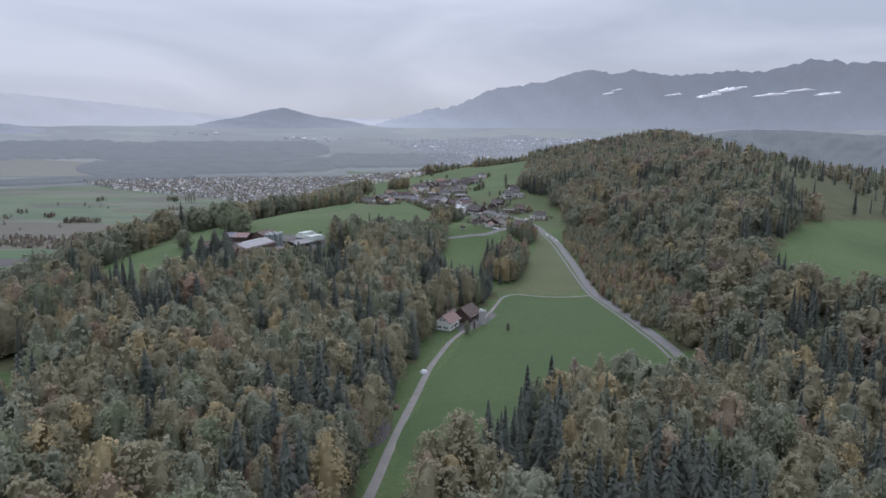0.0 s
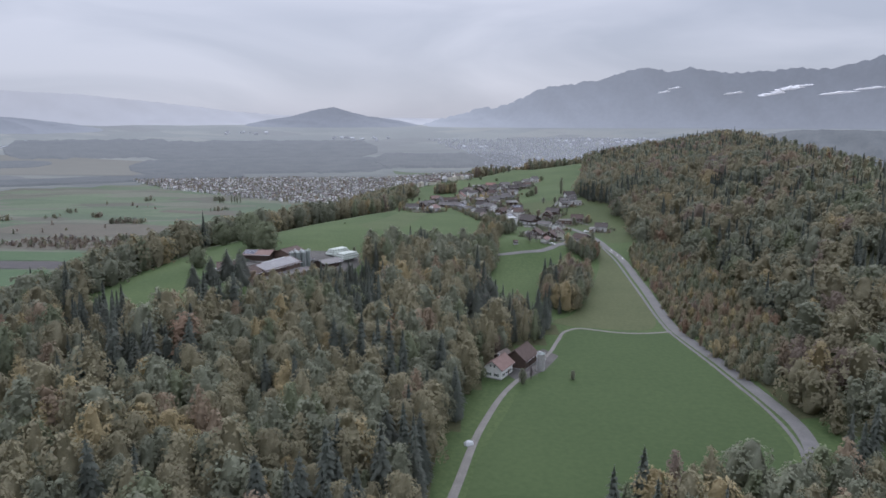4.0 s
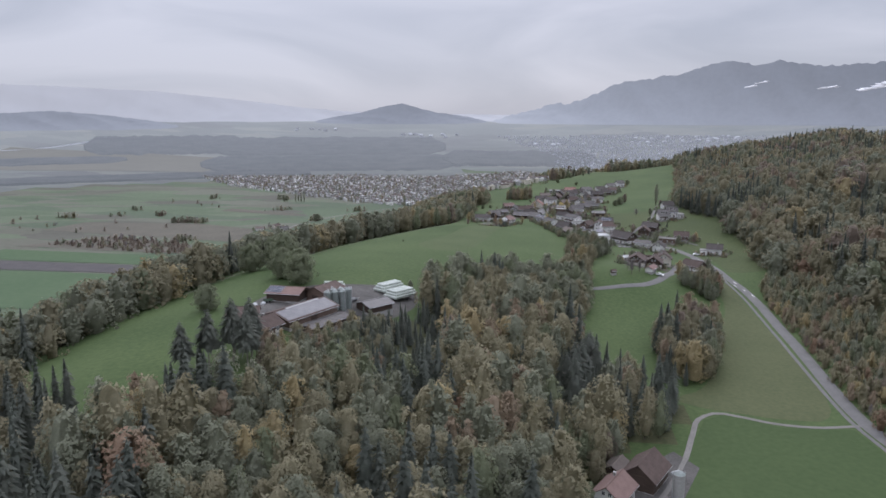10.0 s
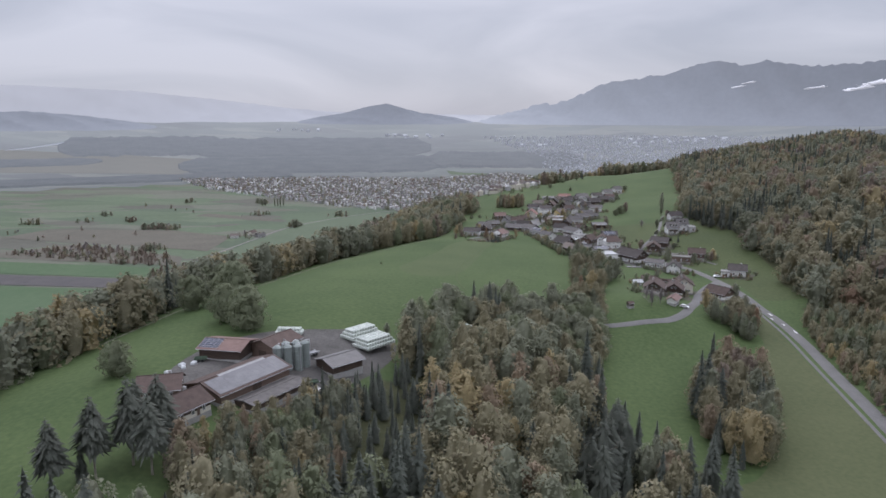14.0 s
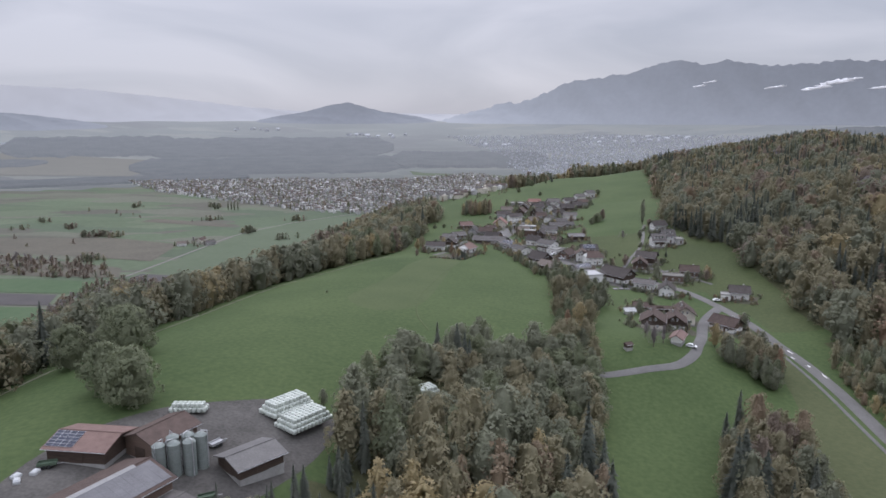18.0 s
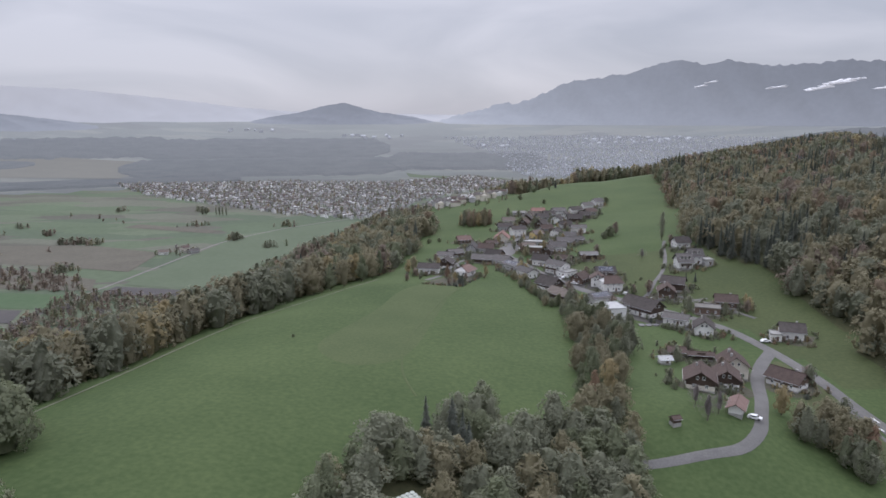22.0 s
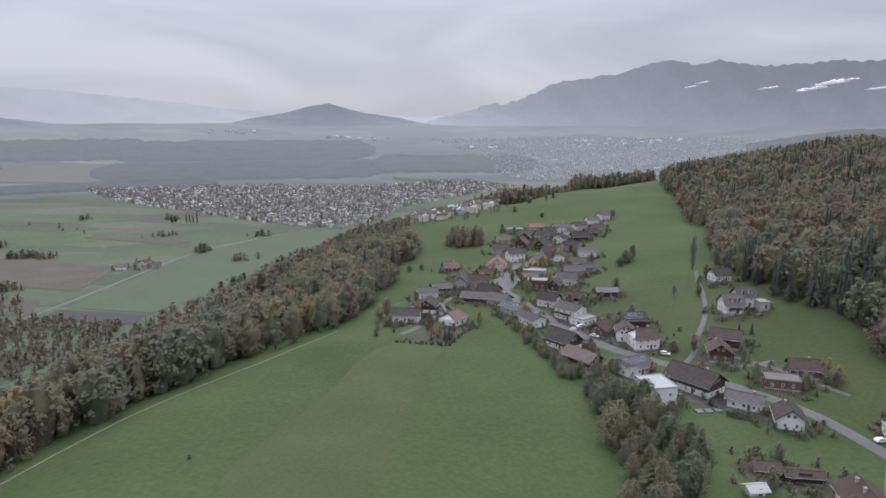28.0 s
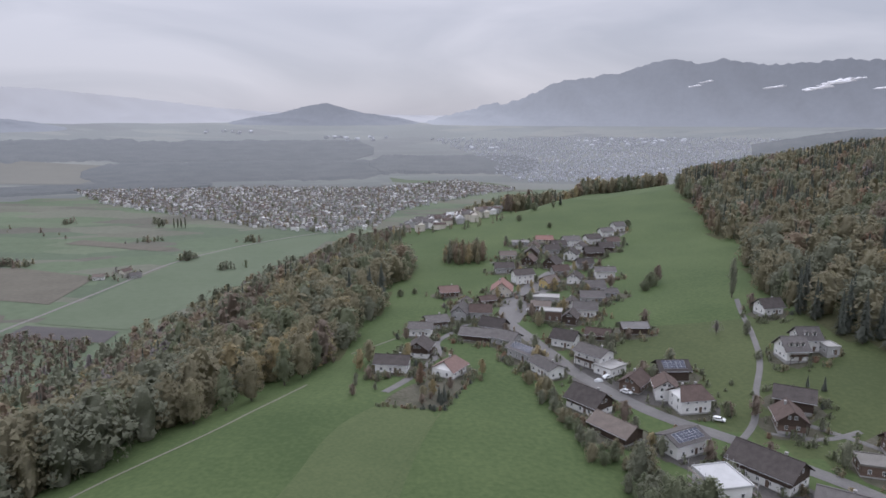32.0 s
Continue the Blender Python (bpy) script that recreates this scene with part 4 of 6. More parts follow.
def plant_woods():
    rng = np.random.default_rng(4)
    x, y = spread(WEST_WOOD, 6.6, 11)
    k = ~in_clear(x, y)
    x, y = x[k], y[k]
    # the trees that the flight passes closest to stand as trees of their own
    near = (np.abs(x + 35) < 60) & (y > 160) & (y < 330)
    near &= rng.uniform(size=len(x)) < 0.62
    firs = clumped(x, y, 38, 21) + rng.normal(0, 0.09, len(x)) < 0.36
    leaves = [k for k in TREE_KINDS if k.endswith("_leaves")]
    odds = np.array((0.26, 0.24, 0.2, 0.06, 0.1, 0.05, 0.09))
    hue = clumped(x, y, 22, 26)
    cum = np.cumsum(odds) / odds.sum()
    for i in np.flatnonzero(near):
        u = min(0.999, max(0, 0.5 * rng.uniform() + 0.5 * (hue[i] - 0.2) / 0.6))
        key = ("spruce%d" % rng.integers(3) if rng.uniform() < 0.88 else "pine") if firs[i] else leaves[int(np.searchsorted(cum, u))]
        plant(key, x[i], y[i], rng.uniform(0.75, 1.2), rng.uniform(0, 360), 0.3, "trees of the west wood")
    x, y = x[~near], y[~near]
    k = y > 85
    wood("south_west_wood", x[~k], y[~k], "mixed autumn wood behind the start of the flight", "far", 0.44, seed=20)
    x, y = x[k], y[k]
    wood("west_wood", x, y, "mixed autumn wood of spruce and turning broadleaf trees", "near", 0.38, seed=21)
    x, y = spread(FORE_WOOD, 7.4, 12)
    k = y > 85
    wood("start_wood", x[~k], y[~k], "autumn wood below the start of the flight", "far", 0.42, seed=19)
    x, y = x[k], y[k]
    wood("south_wood", x, y, "autumn wood with dark spruces at the field's end", "near", 0.42, seed=22)
    x, y = spread(HILL_WOOD, 9.0, 13)
    k = ~inside(EAST_CLEARING, x, y) & ~inside(SCRUB, x, y)
    x, y = x[k], y[k]
    cx = np.interp(y, CREST_Y, CREST_X)
    front = (x < cx + 20) & (y < 1020)
    wood("hill_wood", x[front], y[front], "wooded hillside of brown and green autumn trees", "mid", 0.38, (12, 22), seed=23, odds=(0.18, 0.27, 0.28, 0.015, 0.03, 0.005, 0.2, 0.02), slim=1.28)
    back = ~front & (y < 1650) & ((x < cx + 45) | (rng.uniform(size=len(x)) < 0.07))
    wood("far_hill_wood", x[back], y[back], "dark autumn wood over the hill's crest", "far", 0.45, (15, 23), seed=24, odds=(0.2, 0.27, 0.22, 0.01, 0.05, 0.02, 0.21, 0.02))
    ys = np.arange(-60, 1560, 40)
    strip = list(zip(np.interp(ys, EDGE_Y, EDGE_X) + 6, ys)) + list(zip(np.interp(ys, FOOT_Y, FOOT_X) + 8, ys))[::-1]
    x, y = spread(strip, 8.8, 14)
    k = (y > 60) | (rng.uniform(size=len(x)) < 0.4)
    x, y = x[k], y[k]
    e = np.interp(y, EDGE_Y, EDGE_X)
    k = (x > e - 110) | (rng.uniform(size=len(x)) < np.where(x > e - 150, 0.6, 0.42))
    k &= ~inside(HAMLET, x, y) & ~inside(VILLAGE_WOOD, x, y)
    x, y, e = x[k], y[k], e[k]
    # past the village the belt thins to clumps on open slopes
    open_slope = (y > 850) & (x > e - 75) & (clumped(x, y, 30, 41) < 0.47)
    x, y, e = x[~open_slope], y[~open_slope], e[~open_slope]
    near = (x > e - 70) & (y < 850)
    thin = (x > e - 75) & (y >= 850)
    wood("scarp_wood", x[near], y[near], "belt of autumn trees along the plateau's edge", "mid", 0.24, (14, 22), seed=25, odds=(0.28, 0.24, 0.26, 0.07, 0.05, 0.01, 0.08, 0.0), slim=1.25)
    wood("slope_clumps", x[thin], y[thin], "clumps of grey autumn trees on the slope below the village", "mid", 0.12, (8, 14), seed=27, odds=(0.15, 0.35, 0.12, 0.01, 0.04, 0.01, 0.2, 0.12))
    near |= thin
    wood("lower_scarp_wood", x[~near], y[~near], "autumn wood on the slope down to the valley", "far", 0.3, (14, 22), seed=26, odds=(0.14, 0.32, 0.14, 0.02, 0.02, 0.0, 0.18, 0.2), slim=1.25)
    for i, (p, gap, lod, fir, tall, name, label) in enumerate((
        (HEDGE, 6.8, "near", 0.03, (7, 13), "hedgerow_trees", "row of tall hedgerow trees between meadow and village"),
        (HEDGE_END, 4.0, "near", 0.0, (4, 7.5), "hedgerow_bushes", "low brown-green bushes at the hedgerow's upper end"),
        (VILLAGE_WOOD, 8.2, "mid", 0.16, (12, 19), "village_wood", "full-crowned autumn trees on the slope beside the village"),
        (SCRUB, 4.6, "mid", 0.1, (5, 9), "hillside_scrub", "dense young trees and shrubs on the bank above the road"),
        (SPINNEY, 6.0, "near", 0.4, (11, 19), "spinney", "narrow spinney of autumn trees in the pasture"),
        (FORK_CLUMP, 5.5, "near", 0.1, (9, 14), "tree_clump", "clump of rust and green trees by the fork"),
        (SPUR_WOOD, 8.5, "far", 0.22, (17, 25), "spur_wood", "dark wood on the far end of the ridge"),
        (COPSE, 4.6, "mid", -1, (11, 16), "copse", "small copse of slim grey-green trees"),
        ([(-102, 366), (-94, 388), (-84, 402), (-74, 422), (-64, 425), (-62, 372), (-84, 350)], 4.2, "near", 0.1, (17, 26), "spruce_stand", "close stand of young spruces and autumn trees below the farm"),
        (WEST_GAP, 7.0, "near", 0.4, (14, 21), "gap_wood", "autumn trees closing the end of the meadow strip"),
    )):
        x, y = spread(p, gap, 50 + i)
        odds = (0.32, 0.14, 0.3, 0.09, 0.06, 0.01, 0.08, 0.0) if p in (HEDGE, HEDGE_END, VILLAGE_WOOD) else BROAD_ODDS
        wood(name, x, y, label, lod, fir, tall, 60 + i, odds=odds, slim=0.6 if p is COPSE else 1.4 if p in (HEDGE, HEDGE_END, FORK_CLUMP) else 1.3 if p is VILLAGE_WOOD else 1.0)


plant_woods()
SINGLES = (
    ("pine", -120, 351, 0.85), ("pine", -115, 359, 0.95), ("spruce2", -117, 357, 0.4), ("pine", -110, 366, 1.05), ("pine", -106, 372, 1.0), ("pine", -104, 364, 0.95), ("pine", -112, 372, 0.9),
    ("field_tree", -120, 462, 1.35), ("field_tree", -132, 470, 1.2), ("field_tree", -142, 412, 0.9), ("field_tree", -142, 502, 1.45), ("field_tree", -152, 514, 1.35), ("field_tree", -160, 498, 1.2),
    ("spruce0", 46, 462, 1.0), ("spruce2", 50, 468, 0.95), ("spruce1", 52, 458, 0.9),
    ("pine", 2, 402, 1.0), ("pine", 6, 408, 1.1), ("pine", 9, 414, 1.0), ("pine", 11, 422, 1.05), ("pine", 13, 430, 0.95), ("pine", 5, 398, 1.0), ("pine", 14, 418, 0.9),
    ("beech_leaves", 6, 331, 0.6), ("ash_leaves", 23, 328, 0.4), ("bare_tree", 27, 334, 0.6), ("olive_leaves", 9, 349, 0.6), ("brown_leaves", 14, 362, 0.6), ("ash_leaves", 44, 333, 0.25),
    ("poplar", 108, 862, 1.0), ("bare_tree", 82, 809, 0.7), ("bare_tree", 45, 553, 0.9), ("bare_tree", 50, 558, 0.8), ("bare_tree", 44, 562, 0.7), ("field_tree", 98, 1116, 0.5), ("field_tree", 112, 1122, 0.55),
    ("field_tree", 78, 905, 0.7), ("brown_leaves", 84, 914, 0.6), ("field_tree", 72, 896, 0.5), ("ash_leaves", 94, 806, 0.4), ("yellow_leaves", 22, 905, 0.5),
    ("beech_leaves", 8, 838, 0.5), ("olive_leaves", 6, 832, 0.45), ("rust_leaves", -45, 748, 0.5), ("olive_leaves", -68, 776, 0.55), ("beech_leaves", -71, 770, 0.45), ("spruce1", -37.5, 731, 0.26), ("spruce2", -35.8, 732, 0.28), ("spruce0", -36.6, 728.5, 0.24), ("yellow_leaves", -40, 737, 0.36), ("olive_leaves", -43, 733, 0.3),
    ("beech_leaves", 60, 733, 0.32), ("field_tree", 44, 1130, 0.4), ("field_tree", 20, 1180, 0.5), ("field_tree", 40, 1240, 0.7), ("spruce2", 70, 1260, 0.5), ("beech_leaves", 60, 1240, 0.6),
    ("spruce0", 95, 752, 0.2), ("spruce1", 99, 748, 0.24), ("field_tree", -68, 900, 0.35), ("field_tree", -60, 905, 0.3), ("field_tree", -76, 896, 0.35),
    ("yellow_leaves", -103, 768, 1.0), ("yellow_leaves", -108, 778, 0.95), ("yellow_leaves", -110, 762, 0.85), ("beech_leaves", -98, 758, 1.0), ("olive_leaves", -93, 766, 0.9), ("beech_leaves", -90, 776, 0.95), ("olive_leaves", -106, 742, 0.95), ("beech_leaves", -112, 733, 0.95), ("olive_leaves", -119, 722, 0.9),
    ("rust_leaves", 12, 562, 0.72), ("yellow_leaves", 18, 570, 0.75), ("olive_leaves", 24, 580, 0.7), ("rust_leaves", 92, 548, 0.7), ("yellow_leaves", 75, 571, 0.6), ("amber_leaves", 84, 546, 0.65), ("ash_leaves", -70, 478, 0.3),
)
for k, (key, x, y, s) in enumerate(SINGLES):
    plant(key, x, y, s, k * 47 % 360)
for k, (x, y) in enumerate(((-100, 612), (70, 668), (76, 660), (84, 661), (88, 664), (91, 667), (112, 655), (118, 668), (124, 664), (46, 604), (40, 596), (54, 598), (62, 576), (70, 596), (-66, 752), (-70, 756), (-30, 752), (-26, 758), (58, 742), (62, 748), (66, 752), (70, 757), (74, 748), (96, 720), (84, 716), (100, 690), (24, 812), (40, 805), (-40, 862), (-34, 868), (-28, 866), (60, 622), (72, 628), (-10, 890), (-16, 888))):
    plant("bush", x, y, 0.6 + 0.5 * ((k * 37) % 10) / 10, k * 61 % 360)

# the planted garden of the houses in the meadow: rows along its edges, loose shrubs within
rng_garden = random.Random(31)
for k in range(34):
    u = k / 33
    x, y = ((-58 + 44 * u, 724 - 2.5 * u) if u < 0.5 else (-36 + 9.5 * (u * 2 - 1), 722.5 + 36 * (u * 2 - 1)))
    plant(rng_garden.choice(("bush", "olive_bush", "dark_bush", "bush", "rust_bush")), x + rng_garden.uniform(-0.6, 0.6), y + rng_garden.uniform(-0.6, 0.6), rng_garden.uniform(0.45, 0.85), k * 67 % 360, 0.15, "garden in the meadow")
for k in range(40):
    x, y = rng_garden.uniform(-70, -32), rng_garden.uniform(727, 754)
    if abs(x + 57 - (y - 738) * 0.43) > 3.5 and math.hypot(x + 35, y - 762) > 9 and math.hypot(x + 57, y - 764) > 10:
        plant(rng_garden.choice(("bush", "olive_bush", "rust_bush", "garden_tree", "brown_tree")), x, y, rng_garden.uniform(0.35, 0.7), k * 71 % 360, 0.15, "garden in the meadow")

# ---- buildings ----
def window_mesh(w, h):
    """A casement in one piece, with two openings, and the glass behind it."""
    xs, zs = (-w / 2, -w / 2 + 0.09, -0.04, 0.04, w / 2 - 0.09, w / 2), (0, 0.09, h - 0.09, h)
    s = Shape()
    v = [(x, y, z) for y in (-0.08, 0.0) for z in zs for x in xs]
    f = [(j * 6 + i, j * 6 + i + 1, j * 6 + i + 7, j * 6 + i + 6) for j in range(3) for i in range(5) if not (j == 1 and i in (1, 3))]
    rim = [(i, 0) for i in range(6)] + [(5, 1), (5, 2)] + [(i, 3) for i in range(5, -1, -1)] + [(0, 2), (0, 1)]
    ids = [j * 6 + i for i, j in rim]
    f += [(b, a, a + 24, b + 24) for a, b in zip(ids, ids[1:] + ids[:1])]
    s.add(v, f)
    return s.mesh("window", "white_paint"), Shape().box(-w / 2 + 0.05, w / 2 - 0.05, -0.04, 0, 0.05, h - 0.05).mesh("pane", "window_glass")


WIN = {"s": window_mesh(1.0, 1.25), "w": window_mesh(1.8, 1.35)}
SHUTTER = Shape().box(-0.28, 0.28, -0.09, -0.03, 0, 1.25).mesh("shutter", "green_shutter")
DOOR = Shape().box(-0.5, 0.5, -0.09, 0, 0, 2.05).mesh("door", "brown_timber")
GATE = Shape().box(-1.7, 1.7, -0.1, 0, 0, 2.9).mesh("gate", "dark_timber")
CHIMNEY = Shape().box(-0.35, 0.35, -0.35, 0.35, -1.2, 1.1).box(-0.45, 0.45, -0.45, 0.45, 1.1, 1.22).mesh("chimney", "concrete")
PANEL = Shape().box(-0.82, 0.82, -0.5, 0.5, 0, 0.05, 0).box(-0.85, 0.85, -0.53, -0.5, 0, 0.06, 1).box(-0.85, 0.85, 0.5, 0.53, 0, 0.06, 1).box(-0.85, -0.82, -0.5, 0.5, 0, 0.06, 1).box(0.82, 0.85, -0.5, 0.5, 0, 0.06, 1).mesh("solar_panel", "solar_cell", "aluminium")


def facade(root, x, z0, n, length, side, deg, off, kind="s", shutters=False):
    """A row of windows along one wall."""
    turn = pose(0, 0, 0, 0, 0, deg)
    for k in range(n):
        u = length * ((k + 0.5) / n - 0.5)
        m = turn @ pose(u, -off, z0)
        w = part("window", WIN[kind][0], root, m=m)
        part("pane", WIN[kind][1], w)
        if shutters:
            part("shutter", SHUTTER, w, m=pose(-0.82, 0, 0))
            part("shutter", SHUTTER, w, m=pose(0.82, 0, 0))


def house(x, y, deg, L, W, eave, roof, wall, rooftile, label, name="house", category="house", upper="", windows=True, over=0.9, chimneys=1, solar=(), shutters=False, balcony=False, gate=False, flat=False, sink=0.6, hip=0.0, dormers=0):
    """A house whose ridge runs along its own x axis; roof: pitch in degrees."""
    if y > 555 and not flat:
        L, W, eave, over = L * 0.9, W * 0.9, eave * 0.86, over + 0.1
    root = thing(name, label, category, stand(x, y, deg))
    lift = max(ground(x + dx, y + dy) for dx in (-3, 0, 3) for dy in (-3, 0, 3)) - ground(x, y)
    root.matrix_basis = pose(x, y, ground(x, y) + lift, 0, 0, deg)
    a, b, rise = L / 2, W / 2, 0 if flat else math.tan(radians(roof)) * W / 2
    low = -sink - 3 * lift - 1.0
    split = eave * 0.52 if upper else eave
    part("plinth", Shape().box(-a - 0.05, a + 0.05, -b - 0.05, b + 0.05, low, 0.35).mesh("plinth", "concrete"), root)
    part("wall", Shape().box(-a, a, -b, b, 0.35, split).mesh("wall", wall), root)
    top = Shape()
    if flat:
        if upper:
            top.box(-a, a, -b, b, split, eave)
            part("upper_wall", top.mesh("upper_wall", upper), root)
        r = Shape().box(-a - 0.3, a + 0.3, -b - 0.3, b + 0.3, eave, eave + 0.25)
        for q in ((-a - 0.3, a + 0.3, -b - 0.3, -b - 0.05), (-a - 0.3, a + 0.3, b + 0.05, b + 0.3), (-a - 0.3, -a - 0.05, -b - 0.05, b + 0.05), (a + 0.05, a + 0.3, -b - 0.05, b + 0.05)):
            r.box(*q, eave + 0.25, eave + 0.55)
        part("flat_roof", r.mesh("flat_roof", rooftile), root)
    else:
        p = [(-a, -b, split), (a, -b, split), (a, b, split), (-a, b, split), (-a, -b, eave), (a, -b, eave), (a, b, eave), (-a, b, eave), (-a + hip, 0, eave + rise - 0.02), (a - hip, 0, eave + rise - 0.02)]
        f = [(4, 8, 7), (5, 6, 9), (4, 5, 9, 8), (6, 7, 8, 9), (0, 3, 2, 1)]
        if split < eave:
            f += [(0, 1, 5, 4), (1, 2, 6, 5), (2, 3, 7, 6), (3, 0, 4, 7)]
        else:
            f += [(4, 7, 6, 5)]
        top.add(p, f)
        part("gable" if split == eave else "upper_wall", top.mesh("upper_wall", upper or wall), root)
        k = 1 + over / b
        zr, ze = eave + rise + 0.06, eave + rise + 0.06 - rise * k
        r = Shape()
        t = 0.28
        ga = a + over
        r.add([(-ga, -b * k, ze), (ga, -b * k, ze), (ga - hip, 0, zr), (-ga + hip, 0, zr), (-ga, b * k, ze), (ga, b * k, ze),
               (-ga, -b * k, ze + t), (ga, -b * k, ze + t), (ga - hip, 0, zr + t), (-ga + hip, 0, zr + t), (-ga, b * k, ze + t), (ga, b * k, ze + t)],
              [(3, 2, 1, 0), (4, 5, 2, 3), (6, 7, 8, 9), (9, 8, 11, 10), (0, 1, 7, 6), (5, 4, 10, 11), (0, 6, 9, 3), (3, 9, 10, 4), (1, 2, 8, 7), (2, 5, 11, 8)])
        part("roof", r.mesh("roof", rooftile), root)
        part("ridge_cap", Shape().tube((-ga + hip, 0, zr + t), (ga - hip, 0, zr + t), 0.16, 0.16, 6).mesh("ridge_cap", rooftile), root)
        for s in (-1, 1):
            part("gutter", Shape().tube((-ga, s * b * k, ze + 0.1), (ga, s * b * k, ze + 0.1), 0.09, 0.09, 5).mesh("gutter", "aluminium"), root)
        for s in solar:
            rows, cols = 4, max(3, int((L - 1) / 1.75))
            for i in range(rows):
                for j in range(cols):
                    u = 0.12 + (i + 0.5) / rows * 0.8
                    part("solar_panel", PANEL, root, m=pose((j - (cols - 1) / 2) * 1.73, s * b * u * 1.02, zr + t - rise * u * 1.02 + 0.1, -s * roof))
    for c in range(0 if flat else chimneys):
        part("chimney", CHIMNEY, root, m=pose(a * (0.45 - 0.9 * c), b * 0.25, eave + rise * 0.85))
    if windows:
        storeys = max(1, int(eave / 2.6))
        for s in range(storeys):
            z0 = 0.35 + 0.75 + s * 2.65
            if z0 + 1.4 > eave:
                break
            for side, (ln, off) in enumerate(((L, b), (W, a), (L, b), (W, a))):
                facade(root, 0, z0, max(1, int(ln / 3.2)), ln - 1.0, side, side * 90, off, "s", shutters)
        if not flat and rise > 2.4 and not hip:
            for dg in (90, 270):
                facade(root, 0, eave + 0.25, 2, W * 0.45, 0, dg, a, "s", False)
        part("door", DOOR, root, m=pose(a * 0.3, -b - 0.02, 0.35))
    if gate:
        part("gate", GATE, root, m=pose(0, -b, 0.3))
        part("gate", GATE, root, m=pose(0, 0, 0, 0, 0, 270) @ pose(0, -a, 0.3))
    for c in range(dormers):
        u = L * 0.8 * ((c + 0.5) / dormers - 0.5)
        zd = eave + rise * 0.3
        box = Shape().box(-0.8, 0.8, -b * 0.78, -b * 0.3, zd - 0.6, zd + 1.2)
        d = part("dormer", box.mesh("dormer", wall), root, m=pose(u, 0, 0))
        part("dormer_roof", Shape().add([(-1.05, -b * 0.82, zd + 1.15), (0, -b * 0.82, zd + 1.95), (1.05, -b * 0.82, zd + 1.15), (-1.05, -b * 0.15, zd + 1.15), (0, -b * 0.1, zd + 1.95), (1.05, -b * 0.15, zd + 1.15)], [(0, 2, 1), (0, 1, 4, 3), (1, 2, 5, 4), (3, 4, 5)]).mesh("dormer_roof", rooftile), d)
        part("pane", Shape().box(-0.45, 0.45, -b * 0.78 - 0.03, -b * 0.78, zd + 0.1, zd + 1.05).mesh("pane", "window_glass"), d)
    if balcony:
        s = Shape().box(-a * 0.8, a * 0.8, -b - 1.3, -b, eave * 0.5, eave * 0.5 + 0.15).box(-a * 0.8, a * 0.8, -b - 1.3, -b - 1.22, eave * 0.5 + 0.15, eave * 0.5 + 1.05)
        part("balcony", s.mesh("balcony", "dark_timber"), root)
        for q in (-0.75, 0, 0.75):
            part("balcony_post", Shape().box(a * q - 0.08, a * q + 0.08, -b - 1.25, -b - 1.1, low, eave * 0.5).mesh("balcony_post", "dark_timber"), root)
    return root


WP, CP, GP, DT, BT = "white_plaster", "cream_plaster", "grey_plaster", "dark_timber", "brown_timber"
# houses by the fork
house(117, 662, -14, 10.5, 9.5, 5.0, 32, WP, "dark_tiles", "white rendered house with a dark tiled roof above the road", chimneys=1)
house(109, 659.5, -14, 4.5, 6, 3.2, 0, WP, "concrete", "low white flat-roofed annex with a terrace", "annex", "annex", flat=True)
house(72.5, 610, 82, 12, 10.5, 6.0, 36, CP, "brown_tiles", "cream farmhouse with a large brown tiled roof", chimneys=2, shutters=True)
house(52, 584, 75, 12, 10.5, 4.4, 32, CP, "brown_tiles", "old chalet farmhouse with timber gable and brown roof", upper=DT, balcony=True)
house(64, 593, 75, 11, 9.5, 4.6, 34, WP, "brown_tiles", "chalet farmhouse with a dark boarded gable", upper=DT, balcony=True)
house(57, 562, 64, 9, 4.5, 2.6, 30, WP, "red_tiles", "small outbuilding with a reddish tiled roof", "outbuilding", "outbuilding", chimneys=0)
house(57, 631, -8, 6.5, 4.5, 2.5, 30, BT, "brown_tiles", "little brown garden shed with tiled roof", "shed", "shed", windows=False, chimneys=0)
house(66, 628, -8, 10, 4.5, 2.6, 16, DT, "brown_tiles", "long low dark timber shed", "shed", "shed", windows=False, chimneys=0, gate=True)
house(48.5, 617, 10, 4.5, 3.5, 2.3, 25, WP, "white_membrane", "small white glasshouse in a garden", "garden_house", "glasshouse", chimneys=0)
house(90, 602, -50, 13, 9, 4.2, 33, WP, "brown_tiles", "brown-roofed chalet with timber gable beside the road", upper=BT, chimneys=1)
house(34.5, 550, 20, 2.6, 2.2, 1.4, 30, DT, "brown_tiles", "tiny dark wooden hen house on the grass", "hen_house", "hen house", windows=False, chimneys=0, over=0.3)
# along the street
house(79, 666, 75, 11, 9, 4.6, 36, WP, "dark_tiles", "white gabled house with a dark roof at the roadside", chimneys=1)
house(70, 679, -30, 12, 8, 4.2, 22, WP, "grey_tiles", "white house with a wide grey roof", chimneys=1)
house(39, 680, -76, 12, 9.5, 6.6, 0, WP, "white_membrane", "white flat-roofed new house in scaffolding", flat=True)
house(57, 694, -50, 20, 12, 5.6, 34, WP, "dark_tiles", "big farmhouse with a large dark brown roof", upper=DT, chimneys=1)
house(91, 699, -15, 12, 8, 3.4, 0, BT, "gravel", "modern reddish-brown flat-roofed house with terrace", flat=True)
house(103, 708, -12, 11, 8.5, 4.2, 34, BT, "brown_tiles", "brown timber house with a brown tiled roof")
